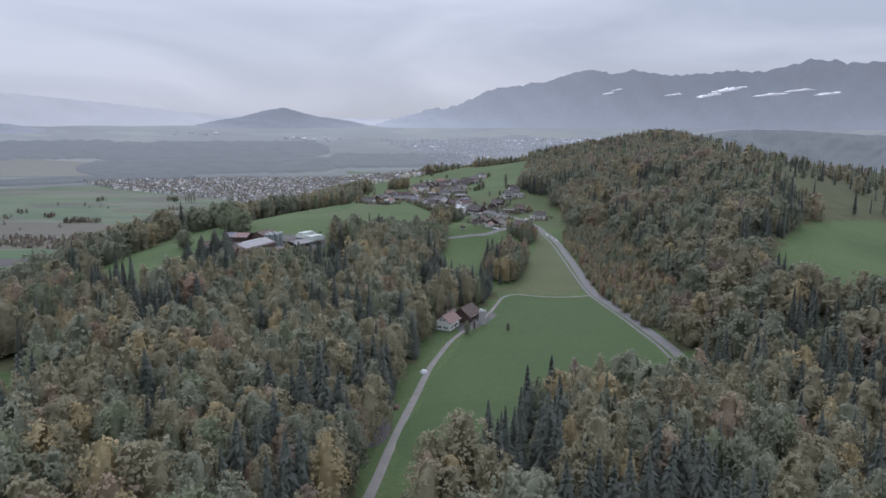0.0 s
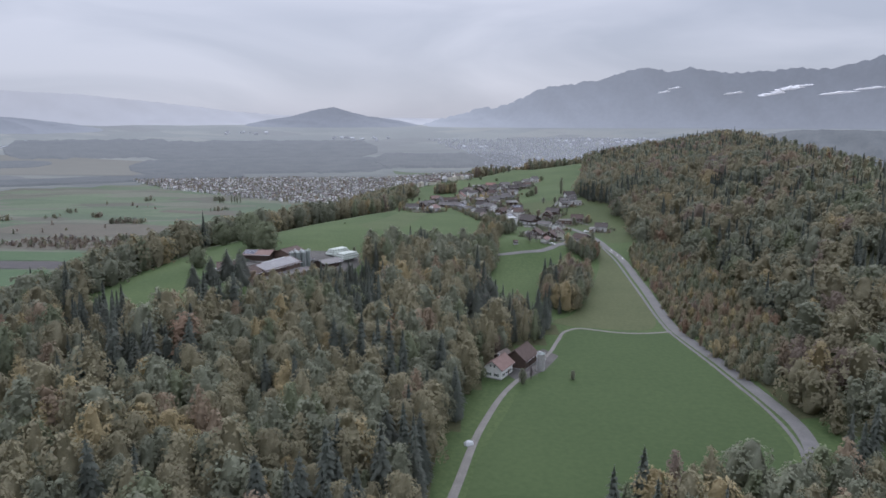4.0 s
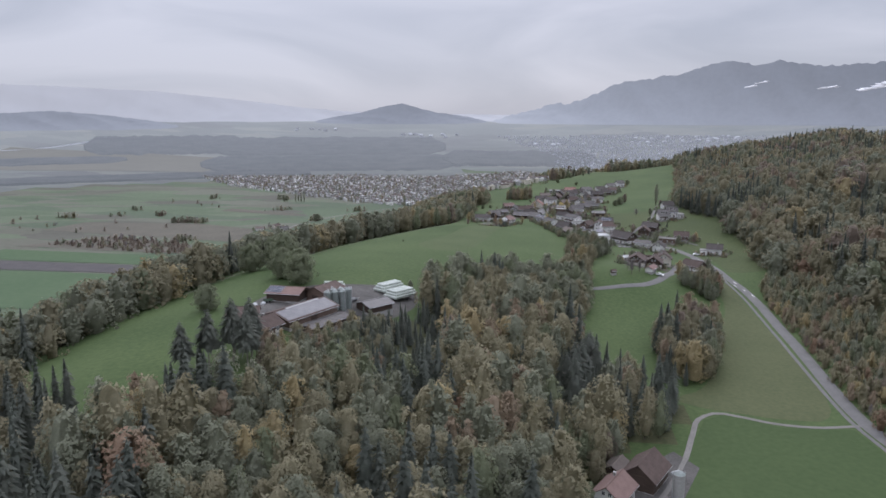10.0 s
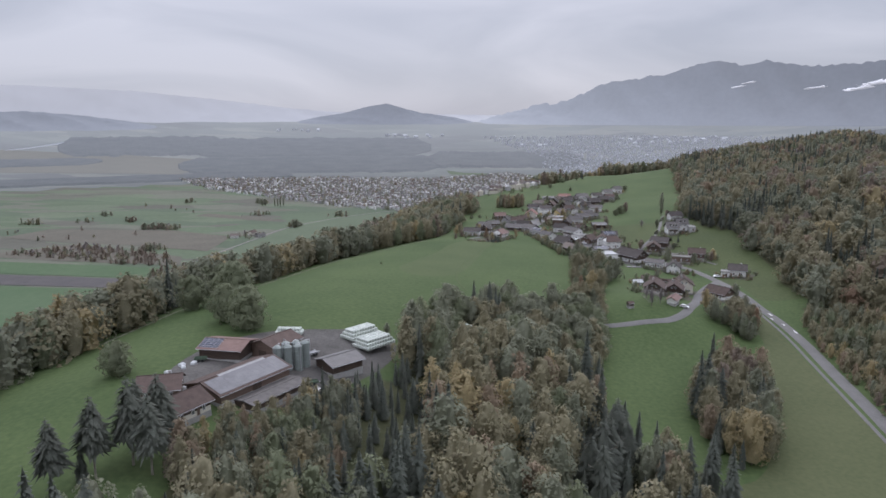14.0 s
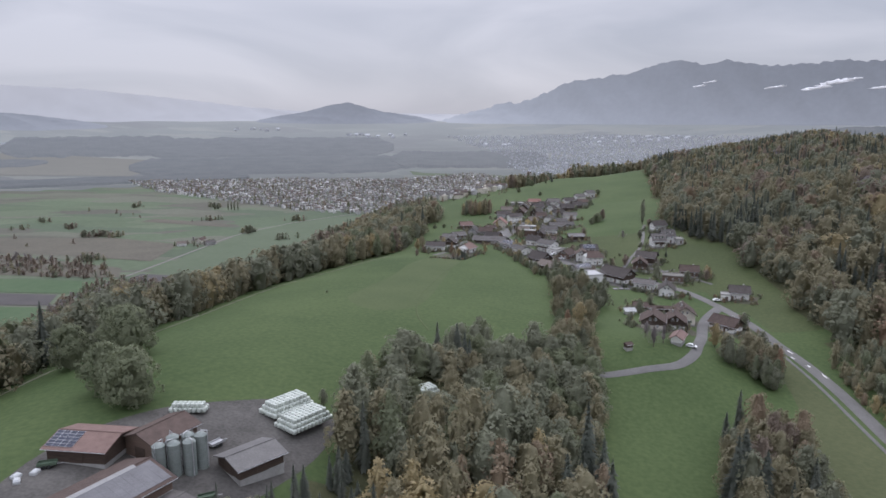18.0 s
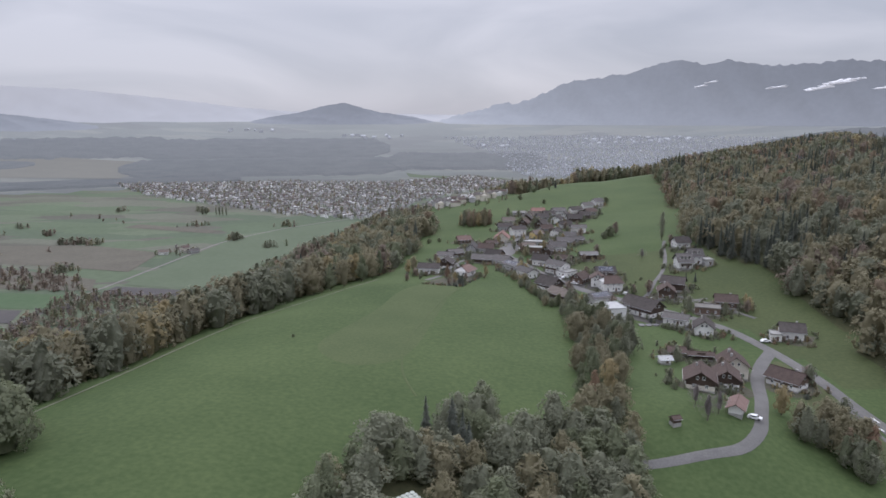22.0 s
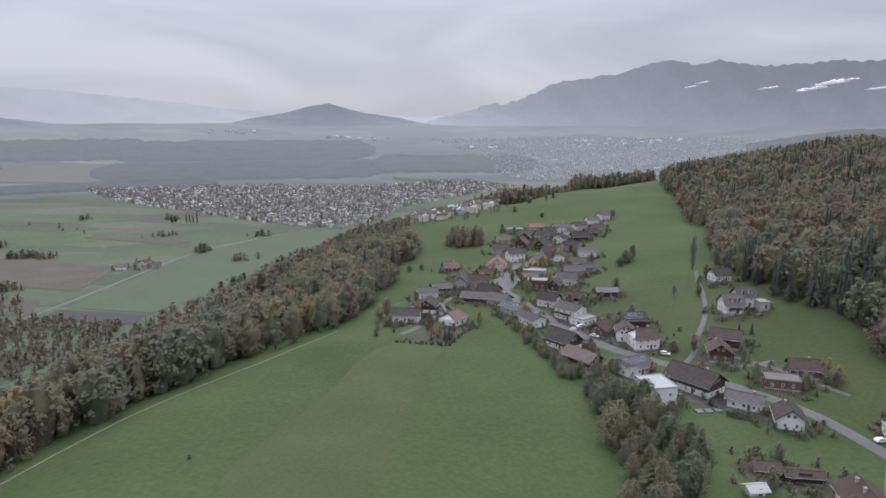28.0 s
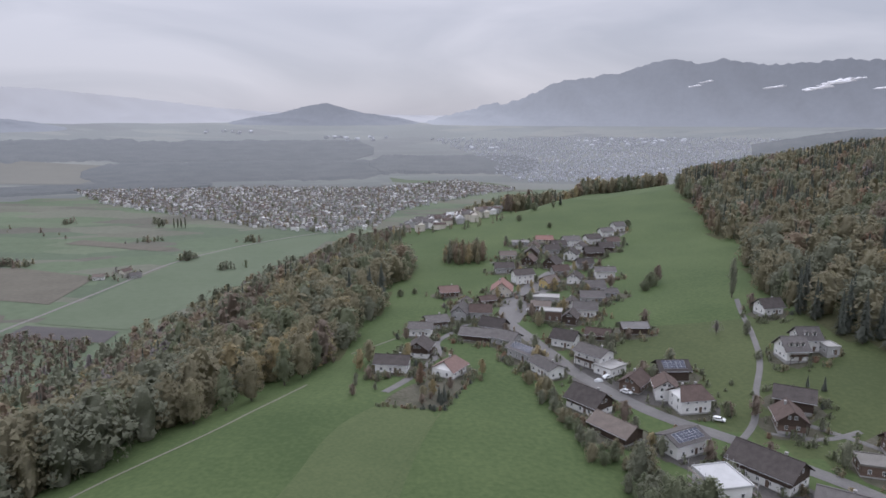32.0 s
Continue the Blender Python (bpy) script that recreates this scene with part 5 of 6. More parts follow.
house(77, 726, 78, 11, 9, 5.0, 36, BT, "brown_tiles", "dark brown shingled chalet with white plinth", upper=DT, balcony=True)
house(84, 738, -25, 13, 9.5, 5.0, 32, DT, "dark_tiles", "dark timber barn behind the chalet", "barn", "barn", windows=False, gate=True, chimneys=0)
house(100, 777, 4, 9.5, 11, 5.4, 38, WP, "grey_tiles", "large pale grey house with round-arched dormers", chimneys=1, balcony=True, dormers=3)
house(108.5, 784, 4, 9, 10, 6.4, 38, WP, "grey_tiles", "taller grey wing with dormers and a steep roof", chimneys=0, dormers=2)
house(115, 778, 4, 5, 7, 3.4, 0, GP, "concrete", "flat-roofed garage beside the grey house", "garage", "garage", flat=True)
house(113, 830, 15, 11, 9, 4.6, 36, WP, "dark_tiles", "white house with dark roof below the wood", chimneys=1)
house(49, 739, 12, 12, 10, 6.2, 34, WP, "brown_tiles", "white three-storey house with brown hipped roof", chimneys=2, hip=2.5)
house(43, 748, 82, 9, 8, 6.2, 34, WP, "brown_tiles", "white wing of the three-storey house", "house_wing", "house", chimneys=0)
house(50, 765, 4, 12, 9, 5.4, 30, DT, "dark_tiles", "dark timber barn with solar panels on its roof", "barn", "barn", windows=False, solar=(-1,), gate=True, chimneys=0)
house(34, 756, 55, 11, 8.5, 4.0, 34, BT, "brown_tiles", "old house with weathered red-brown roof", upper=BT)
house(37, 708, 30, 13, 9.5, 5.6, 20, WP, "grey_tiles", "white house with rows of solar panels on the roof", solar=(-1,), chimneys=0)
house(19, 716, -52, 16, 9, 3.6, 30, DT, "old_tiles", "timber barn with an old reddish tiled roof", "barn", "barn", windows=False, gate=True, chimneys=0)
house(14, 736, -50, 14, 10, 5.0, 38, WP, "dark_tiles", "white house under a steep dark roof", upper=DT)
house(3, 769, -60, 14, 8, 4.8, 22, WP, "grey_tiles", "long white house with a shallow grey roof")
house(-4, 786, -50, 16, 8, 4.6, 24, GP, "grey_tiles", "long grey house with panels on its roof", solar=(-1,), chimneys=0)
house(-11, 806, -35, 12, 9, 4.0, 30, GP, "grey_tiles", "grey-roofed house by the street")
house(-16, 825, -25, 12, 9, 3.8, 35, DT, "dark_tiles", "dark timber barn with a steep roof", "barn", "barn", windows=False, gate=True, chimneys=0)
house(-24, 812, -15, 15, 9, 3.4, 28, DT, "grey_tiles", "low barn with a wide grey roof", "barn", "barn", windows=False, gate=True, chimneys=0)
house(23, 779, -48, 14, 10, 7.0, 24, WP, "grey_tiles", "modern stepped house with grey roof and terrace", balcony=True)
house(28, 771, -48, 8, 10, 3.4, 0, WP, "concrete", "low flat-roofed terrace wing", "annex", "annex", flat=True)
house(15, 804, -30, 11, 9, 5.0, 34, WP, "dark_tiles", "white gabled house with dark roof")
house(31, 813, -20, 11, 7, 3.2, 30, BT, "brown_tiles", "brown timber shed with tiled roof", "shed", "shed", windows=False, gate=True, chimneys=0)
house(48, 819, 4, 12, 7.5, 4.0, 22, DT, "roof_sheet", "dark timber barn with a pale metal roof", "barn", "barn", windows=False, gate=True, chimneys=0)
# cluster in the meadow
house(-57, 764, -6, 13.5, 9, 4.6, 26, WP, "dark_tiles", "long white house with a dark grey roof in the meadow", chimneys=1)
house(-48, 785, 80, 11, 9.5, 4.8, 32, WP, "dark_tiles", "white gabled house with a dark roof", upper=DT, balcony=True)
house(-35, 762, 62, 12, 10, 3.8, 30, WP, "red_tiles", "white house with a red-brown tiled roof and bay", hip=2.0)
house(-50, 819, -4, 11, 8.5, 5.0, 22, WP, "grey_tiles", "plain white house with a flat-pitched roof")
house(-44, 834, 20, 11, 9, 4.4, 24, GP, "grey_tiles", "grey-roofed house with brown cladding", upper=BT)
house(-32, 847, 80, 12, 8.5, 5.0, 38, GP, "grey_tiles", "grey gabled house by the side street")
house(-22, 848, 0, 11, 8.5, 4.6, 34, GP, "brown_tiles", "house with weathered brown roof")
house(-40, 900, 15, 11, 9, 3.8, 30, BT, "red_tiles", "red-brown chalet among garden trees")
house(-9, 897, 85, 14, 12, 4.8, 38, CP, "orange_tiles", "house with a large orange-red tiled roof")
house(5, 928, 20, 13, 9, 7.4, 30, WP, "dark_tiles", "white three-storey inn with dark roof")
house(-5, 960, 10, 13, 9, 4.6, 32, GP, "dark_tiles", "house with a dark brown roof")
house(0, 1008, 5, 12, 9, 3.8, 28, CP, "old_tiles", "low house with pale reddish roof")
house(13, 1062, 0, 14, 8, 3.2, 12, GP, "roof_sheet", "long low building with pale roof")
house(33, 1070, 0, 14, 9, 3.4, 30, CP, "orange_tiles", "house with a bright orange tiled roof")
house(18, 1012, 80, 13, 10, 5.2, 38, DT, "dark_tiles", "dark barn with a steep roof", "barn", "barn", windows=False, gate=True, chimneys=0)
house(29, 976, 60, 12, 10, 4.6, 38, DT, "dark_tiles", "dark timber barn house")
house(53, 1058, 10, 14, 10, 6.2, 28, WP, "grey_tiles", "white apartment house with grey roof")
house(46, 1005, 70, 12, 10, 5.4, 34, WP, "dark_tiles", "white gabled house with dark roof")
house(42, 1048, 5, 12, 9, 4.4, 32, GP, "dark_tiles", "grey rendered house with dark roof")
house(71, 1064, 20, 13, 10, 5.4, 30, WP, "dark_tiles", "white house with dark roof at the village's upper end")
house(86, 1086, 20, 12, 9, 5.8, 30, WP, "grey_tiles", "white house with grey roof and bay")
house(100, 1106, 25, 11, 9, 5.8, 34, WP, "grey_tiles", "white house at the top of the village")
house(63, 1012, 5, 14, 11, 4.6, 32, DT, "dark_tiles", "dark barn with a broad roof", "barn", "barn", windows=False, gate=True, chimneys=0)
house(57, 937, 0, 13, 9, 5.8, 24, WP, "grey_tiles", "white house with shallow grey roof")
house(44, 903, 4, 13, 9.5, 4.2, 32, GP, "grey_tiles", "house with grey tiled roof")
house(39, 878, 0, 13, 9, 4.2, 30, GP, "grey_tiles", "grey house with grey roof")
house(31, 850, -10, 12, 9, 5.2, 32, WP, "grey_tiles", "white gabled house with grey roof")
house(13, 845, -12, 11, 7, 4.8, 0, BT, "concrete", "brown flat-roofed building with concrete roof", flat=True)
house(14, 880, -8, 15, 8, 3.6, 0, GP, "concrete", "low grey building with a flat concrete roof", flat=True)
house(20, 917, 40, 10, 8, 5.0, 36, "yellow_plaster", "old_tiles", "ochre yellow gabled house")
house(22, 838, 70, 9, 7, 4.6, 38, DT, "dark_tiles", "narrow dark gabled house")
house(34, 1028, 15, 12, 9, 4.6, 34, GP, "dark_tiles", "grey house with a steep dark roof in the upper village")
house(57, 1035, 70, 12, 9, 5.0, 34, WP, "dark_tiles", "white gabled house with dark brown roof in the upper village")
house(22, 1040, 80, 11, 9, 4.4, 36, CP, "brown_tiles", "cream house with a brown roof in the upper village")
house(50, 972, 10, 11, 8.5, 4.6, 32, GP, "dark_tiles", "grey house with a dark roof beside the back street")
house(14, 985, 70, 11, 9, 4.6, 38, DT, "brown_tiles", "old timber house with a brown roof", upper=DT)
house(50, 888, 5, 9, 7, 3.4, 24, GP, "grey_tiles", "small grey garden house behind the row")
house(10, 862, -12, 10, 7, 4.2, 26, BT, "old_tiles", "dull red-brown house with a weathered roof")
house(26, 862, 80, 10, 8, 4.4, 36, WP, "dark_tiles", "white gabled house with dark roof by the back street")
house(-18, 876, 20, 9, 6, 3.2, 28, BT, "brown_tiles", "low timber shed behind the red-roofed house", "shed", "shed", windows=False, gate=True, chimneys=0)
house(-30, 872, 75, 8, 6, 3.0, 30, DT, "dark_tiles", "small dark timber shed in a garden", "shed", "shed", windows=False, gate=True, chimneys=0)
house(37, 927, 70, 10, 8.5, 4.6, 36, WP, "dark_tiles", "white gabled house with a dark roof in the village middle")
house(31, 952, 15, 11, 8.5, 4.4, 34, GP, "brown_tiles", "grey house with a brown roof in the village middle")
house(7, 882, 30, 8, 6, 3.0, 28, DT, "dark_tiles", "small dark garage near the street", "garage", "garage", windows=False, gate=True, chimneys=0)
house(84, 1050, 15, 11, 9, 5.0, 32, GP, "brown_tiles", "grey house with brown roof at the upper street")
house(75, 1030, 10, 11, 9, 4.6, 34, DT, "dark_tiles", "dark barn at the upper street", "barn", "barn", windows=False, gate=True, chimneys=0)

def barn_roof(root):
    """Grey roofing sheets on the yard-side slope and a pale light strip along the ridge."""
    slope, half = radians(17), 7.75
    top = 2.9 + math.tan(slope) * half + 0.36
    for j in range(14):
        for i in range(4):
            u = 0.9 + i * 1.82
            part("roof_panel", ROOF_PANEL, root, m=pose((j - 6.5) * 1.93, -u * math.cos(slope) - 0.8, top - (u + 0.85) * math.sin(slope) + 0.04, 17))
    part("ridge_light", Shape().add([(-8, -1.1, top - 0.28), (10, -1.1, top - 0.28), (10, 0, top + 0.16), (-8, 0, top + 0.16), (10, 0.7, top - 0.1), (-8, 0.7, top - 0.1)], [(0, 1, 2, 3), (3, 2, 4, 5), (0, 3, 5), (1, 4, 2)]).mesh("ridge_light", "ridge_sheet"), root, "pale ridge light of milky sheeting")


ROOF_PANEL = Shape().box(-0.955, 0.955, -0.905, 0.905, 0, 0.06).mesh("roof_panel", "panel_sheet")


def trailer(x, y, deg, bed, label):
    root = thing("farm_trailer", label, "farm trailer", stand(x, y, deg, -0.12))
    part("bed", Shape().box(-2.0, 2.0, -1.0, 1.0, 0.7, 0.85).box(-2.0, 2.0, -1.0, -0.94, 0.85, 1.35).box(-2.0, 2.0, 0.94, 1.0, 0.85, 1.35).box(-2.0, -1.94, -0.94, 0.94, 0.85, 1.35).mesh("bed", bed), root)
    part("drawbar", Shape().box(2.0, 3.3, -0.06, 0.06, 0.55, 0.67).mesh("drawbar", "aluminium"), root)
    for w in (-1.1, 1.1):
        for a in (-0.6, 0.6):
            part("wheel", Shape().tube((a, w - 0.12, 0.42), (a, w + 0.12, 0.42), 0.42, 0.42, 12).mesh("wheel", "tyre_rubber"), root)


for x, y, d, b, l in ((-84, 425, 30, "green_shutter", "green flatbed farm trailer in the yard"), (-81, 421, 75, "car_white", "pale farm trailer among clutter in the yard"), (-86, 419, 10, "brown_timber", "brown wooden farm trailer beside the lean-to"), (-90, 446, 60, "aluminium", "grey farm trailer behind the silos"), (-122, 427, 20, "green_shutter", "low green farm trailer beside the calf hutches")):
    trailer(x, y, d, b, l)
for x, y, d, w, r in ((-550, 1433, 20, WP, "old_tiles"), (-531, 1471, 70, CP, "brown_tiles"), (-504, 1446, 40, GP, "grey_tiles")):
    house(x, y, d, 16, 11, 5.5, 32, w, r, "lone farmhouse beside the valley road")
# ---- lower farm beside the hay field ----
house(24, 351.5, 62, 12.5, 9.5, 4.4, 38, DT, "brown_tiles", "large timber barn with a brown tiled roof beside the track", "barn", "barn", windows=False, gate=True, chimneys=0)
house(13.5, 338.5, 62, 11, 8, 4.6, 36, WP, "red_tiles", "white farmhouse with a red-brown tiled roof", chimneys=1, shutters=True)
house(16, 354.5, 62, 7, 5, 3.2, 30, DT, "old_tiles", "small dark shed behind the barn", "shed", "shed", windows=False, chimneys=0)
# ---- upper dairy farm ----
cow_barn = house(-103, 413, 64.5, 27, 15.5, 2.9, 17, BT, "brown_tiles", "long cow barn, brown roof with grey panels and pale ridge light", "cow_barn", "barn", windows=False, gate=True, chimneys=0)
barn_roof(cow_barn)
house(-91.5, 410, 64.5, 22, 8, 2.0, 8, DT, "grey_tiles", "low lean-to along the cow barn", "lean_to", "barn", windows=False, chimneys=0, over=0.4)
open_barn = house(-116, 435, -4, 14.5, 12, 3.6, 14, DT, "red_tiles", "open-fronted barn, reddish shallow roof half covered in solar panels", "barn", "barn", windows=False, gate=True, chimneys=0)
house(-101, 440, 66, 13, 10, 5.0, 20, BT, "brown_tiles", "tall brown hay barn beside the silos", "hay_barn", "barn", windows=False, gate=True, chimneys=0)
house(-79, 440, 50, 12, 10, 3.0, 16, DT, "roof_sheet", "dark open shed with a grey roof", "shed", "shed", windows=False, gate=True, chimneys=0)
house(-121, 400, 20, 11, 10, 3.2, 26, BT, "brown_tiles", "farmhouse with a broad brown roof", chimneys=1)
house(-110, 390, 66, 12, 10, 3.4, 28, CP, "brown_tiles", "farm dwelling with brown roof and timber gable", upper=DT)
for i in range(5):
    for j in range(4):
        u = 1.0 + i * 1.1
        part("solar_panel", PANEL, open_barn, m=pose(-6.9 + j * 1.74, -u, 3.6 + math.tan(radians(14)) * (6 - u) + 0.45, 14))
HUTCH = Shape().box(-0.7, 0.7, -1.0, 1.0, 0, 1.0, 0, 0.35).mesh("calf_hutch", "tarp")
for k, (x, y) in enumerate(((-123, 424), (-124.5, 420), (-127, 415), (-129, 411), (-130, 406), (-126, 422))):
    thing("calf_hutch", "small pale plastic calf hutch on the grass", "calf hutch", stand(x, y, k * 33), "calf hutches", data=HUTCH)


def silo(x, y, h=11.0, r=1.45, coat="silo_steel"):
    root = thing("silo", "tall grey-green cylindrical feed silo in the farmyard", "silo", stand(x, y, x * 40), "feed silos")
    s, n = Shape(), 20
    rings = [(-0.6, r)]
    for k in range(1, 7):
        z = -0.6 + (h + 0.6) * k / 6
        rings += [(z - 0.14, r), (z - 0.12, r + 0.06), (z - 0.02, r + 0.06), (z, r)]
    m = len(rings)
    s.add([(math.cos(a * math.tau / n) * q, math.sin(a * math.tau / n) * q, z) for z, q in rings for a in range(n)], [(b * n + a, b * n + (a + 1) % n, (b + 1) * n + (a + 1) % n, (b + 1) * n + a) for b in range(m - 1) for a in range(n)])
    part("shell", s.mesh("shell", coat), root)
    part("dome", Shape().tube((0, 0, h), (0, 0, h + 0.5), r, r * 0.6, n).tube((0, 0, h + 0.5), (0, 0, h + 0.75), r * 0.6, 0.2, n).mesh("dome", "silo_steel"), root, "pale domed cap")
    part("fill_pipe", Shape().tube((r + 0.15, 0, 0), (r + 0.15, 0, h + 0.9), 0.12, 0.12, 6).tube((r + 0.15, 0, h + 0.9), (0.1, 0, h + 1.1), 0.12, 0.12, 6).mesh("fill_pipe", "aluminium"), root)
    ld = Shape()
    for q in (-0.22, 0.22):
        ld.box(-r - 0.16, -r - 0.1, q - 0.03, q + 0.03, 0, h + 0.6)
    for k in range(int(h / 0.6)):
        ld.box(-r - 0.15, -r - 0.11, -0.2, 0.2, 0.4 + k * 0.6, 0.44 + k * 0.6)
    part("ladder", ld.mesh("ladder", "aluminium"), root)


for x, y, h in ((-97, 430, 7.4), (-94, 431.5, 7.8), (-91, 433, 8.2), (-92.6, 436, 8.0), (-95.6, 434.4, 7.6), (-89.7, 436.4, 8.4)):
    silo(x, y, h)

silo(32, 344, 7.5, 1.7, "concrete")


def tarp_pile(x, y, deg, L, W, h, label):
    """A heap under a white sheet, slumped and creased."""
    v, f = cube_ball(6)
    rng = np.random.default_rng(int(abs(x * 7 + y)))
    p = v * (L / 2, W / 2, h) * rng.uniform(0.85, 1.1, (len(v), 1))
    p[:, 2] = np.maximum(p[:, 2], -0.3)
    thing("tarpaulin_heap", label, "tarpaulin heap", stand(x, y, deg), data=mesh_of("tarpaulin_heap", p, f, ("tarp",)))


tarp_pile(1, 271, 20, 3.4, 2.4, 1.6, "heap under a white sheet beside the track")
tarp_pile(31, 361, 60, 5, 3, 1.4, "white wrapped pile beside the lower barn")
tarp_pile(34, 357, 10, 3.5, 2.5, 1.2, "white wrapped pile beside the lower barn")
for k, (x, y) in enumerate(((52, 672.4), (55.5, 673.4), (59, 674.4))):
    cf = thing("cold_frame", "low wooden garden frame under pale sheeting", "cold frame", stand(x, y, 12), "garden frames")
    part("box", Shape().box(-1.2, 1.2, -1.2, 1.2, -0.3, 0.35).mesh("box", "weathered_timber"), cf)
    part("sheet", Shape().add([(-1.25, -1.25, 0.36), (1.25, -1.25, 0.36), (1.25, 1.25, 0.62), (-1.25, 1.25, 0.62), (-1.25, -1.25, 0.42), (1.25, -1.25, 0.42), (1.25, 1.25, 0.68), (-1.25, 1.25, 0.68)], [(3, 2, 1, 0), (4, 5, 6, 7), (0, 1, 5, 4), (1, 2, 6, 5), (2, 3, 7, 6), (3, 0, 4, 7)]).mesh("sheet", "panel_sheet"), cf)
tarp_pile(22, 762, 10, 3.5, 2.4, 1.3, "white covered stack behind the house")
LOG = Shape().tube((-1.6, 0, 0), (1.6, 0, 0), 0.14, 0.13, 7).mesh("log", "brown_timber")
wp = thing("log_pile", "stack of cut logs beside the track", "log pile", stand(-9, 231, 75))
for l in range(4):
    for k in range(7 - l):
        part("log", LOG, wp, m=pose(0, (k - (6 - l) / 2) * 0.29, 0.12 + l * 0.25))


def bale_mesh():
    s, n = Shape(), 14
    rings = ((-0.6, 0.42), (-0.56, 0.56), (-0.45, 0.625), (0.45, 0.625), (0.56, 0.56), (0.6, 0.42))
    v = [(math.cos(k * math.tau / n) * r, math.sin(k * math.tau / n) * r, z + 0.6) for z, r in rings for k in range(n)]
    f = [(a * n + k, a * n + (k + 1) % n, (a + 1) * n + (k + 1) % n, (a + 1) * n + k) for a in range(5) for k in range(n)]
    f += [tuple(range(n - 1, -1, -1)), tuple(range(5 * n, 6 * n))]
    return mesh_of("silage_bale", v, f, ("bale_film",), smooth=True)


BALE_ME = bale_mesh()


def bale_stack(x, y, deg, nx, ny, layers, group):
    """Wrapped round bales on end, in stepped layers."""
    z0 = max(ground(x + a, y + b) for a in (-6, 0, 6) for b in (-6, 0, 6)) - 0.25
    m0 = pose(x, y, z0, 0, 0, deg)
    for l in range(layers):
        a, b = nx - l, ny - l
        for i in range(a):
            for j in range(b):
                if l < layers - 1 and 0 < i < a - 1 and 0 < j < b - 1:
                    continue
                thing("silage_bale", "round silage bale wrapped in pale green-white film, stacked", "silage bale", m0 @ pose((i - (a - 1) / 2) * 1.28, (j - (b - 1) / 2) * 1.28, l * 1.12, 0, 0, i * 50 + j * 31), group, data=BALE_ME)


bale_stack(-72.2, 464, 54, 11, 7, 3, "bales in the large stack")
bale_stack(-78.8, 470, 54, 11, 6, 3, "bales in the back stack")
bale_stack(-42, 496, 40, 8, 5, 2, "bales in the wood clearing")
bale_stack(-103.5, 461, 4, 8, 3, 2, "bales along the yard")

# ---- cars ----
def car(x, y, deg, paint, label):
    root = thing("car", label, "car", stand(x, y, deg, -0.22))
    p = [(-2.1, 0.35), (2.1, 0.35), (2.15, 0.75), (1.25, 0.92), (0.6, 1.42), (-1.1, 1.45), (-1.95, 0.95), (-2.15, 0.8)]
    s = Shape()
    n = len(p)
    s.add([(a, w * (0.86 if b > 1.2 else 1.0), b) for w in (-0.88, 0.88) for a, b in p], [tuple(range(n)), tuple(range(2 * n - 1, n - 1, -1))] + [(n + k, n + (k + 1) % n, (k + 1) % n, k) for k in range(n)])
    part("body", s.mesh("body", paint), root)
    g = Shape().add([(1.22, -0.7, 0.96), (1.22, 0.7, 0.96), (0.66, 0.66, 1.38), (0.66, -0.66, 1.38)], [(0, 1, 2, 3)])
    part("windscreen", g.mesh("windscreen", "window_glass"), root)
    for w in (-0.87, 0.87):
        part("side_window", Shape().box(-1.2, 0.7, w - 0.02, w + 0.02, 0.98, 1.3).mesh("side_window", "window_glass"), root)
        for a in (-1.35, 1.35):
            part("wheel", Shape().tube((a, w - 0.1, 0.33), (a, w + 0.1, 0.33), 0.33, 0.33, 12).mesh("wheel", "tyre_rubber"), root)


for x, y, d, c, l in ((62, 560, -30, "car_white", "white hatchback parked beside the lane"), (30, 751, -40, "car_white", "white car parked by the old house"), (56, 730, -25, "car_white", "white car on the house forecourt"),
                      (103, 655, 10, "car_white", "white car at the white house"), (4, 862, 60, "car_white", "white car on the village street"), (16, 893, 5, "car_dark", "dark car parked by the flat-roofed building"), (26, 765, 30, "car_white", "white van-like car behind the houses")):
    car(x, y, d, c, l)

# ---- scaffolding round the new white house ----
sc = thing("scaffolding", "light metal scaffolding round the new white house", "scaffolding", pose(39, 680, ground(39, 680), 0, 0, -76))
for i in range(6):
    for (u, v) in ((-6.6 + i * 2.64, -5.8), (-6.6 + i * 2.64, 5.8)):
        part("pole", Shape().tube((u, v, -1), (u, v, 9.2), 0.06, 0.06, 5).mesh("pole", "aluminium"), sc)
for l in (2.2, 4.4, 6.6):
    for v in (-5.8, 5.8):
        part("deck", Shape().box(-6.6, 6.6, v - 0.35, v + 0.35, l, l + 0.07).mesh("deck", "weathered_timber"), sc)

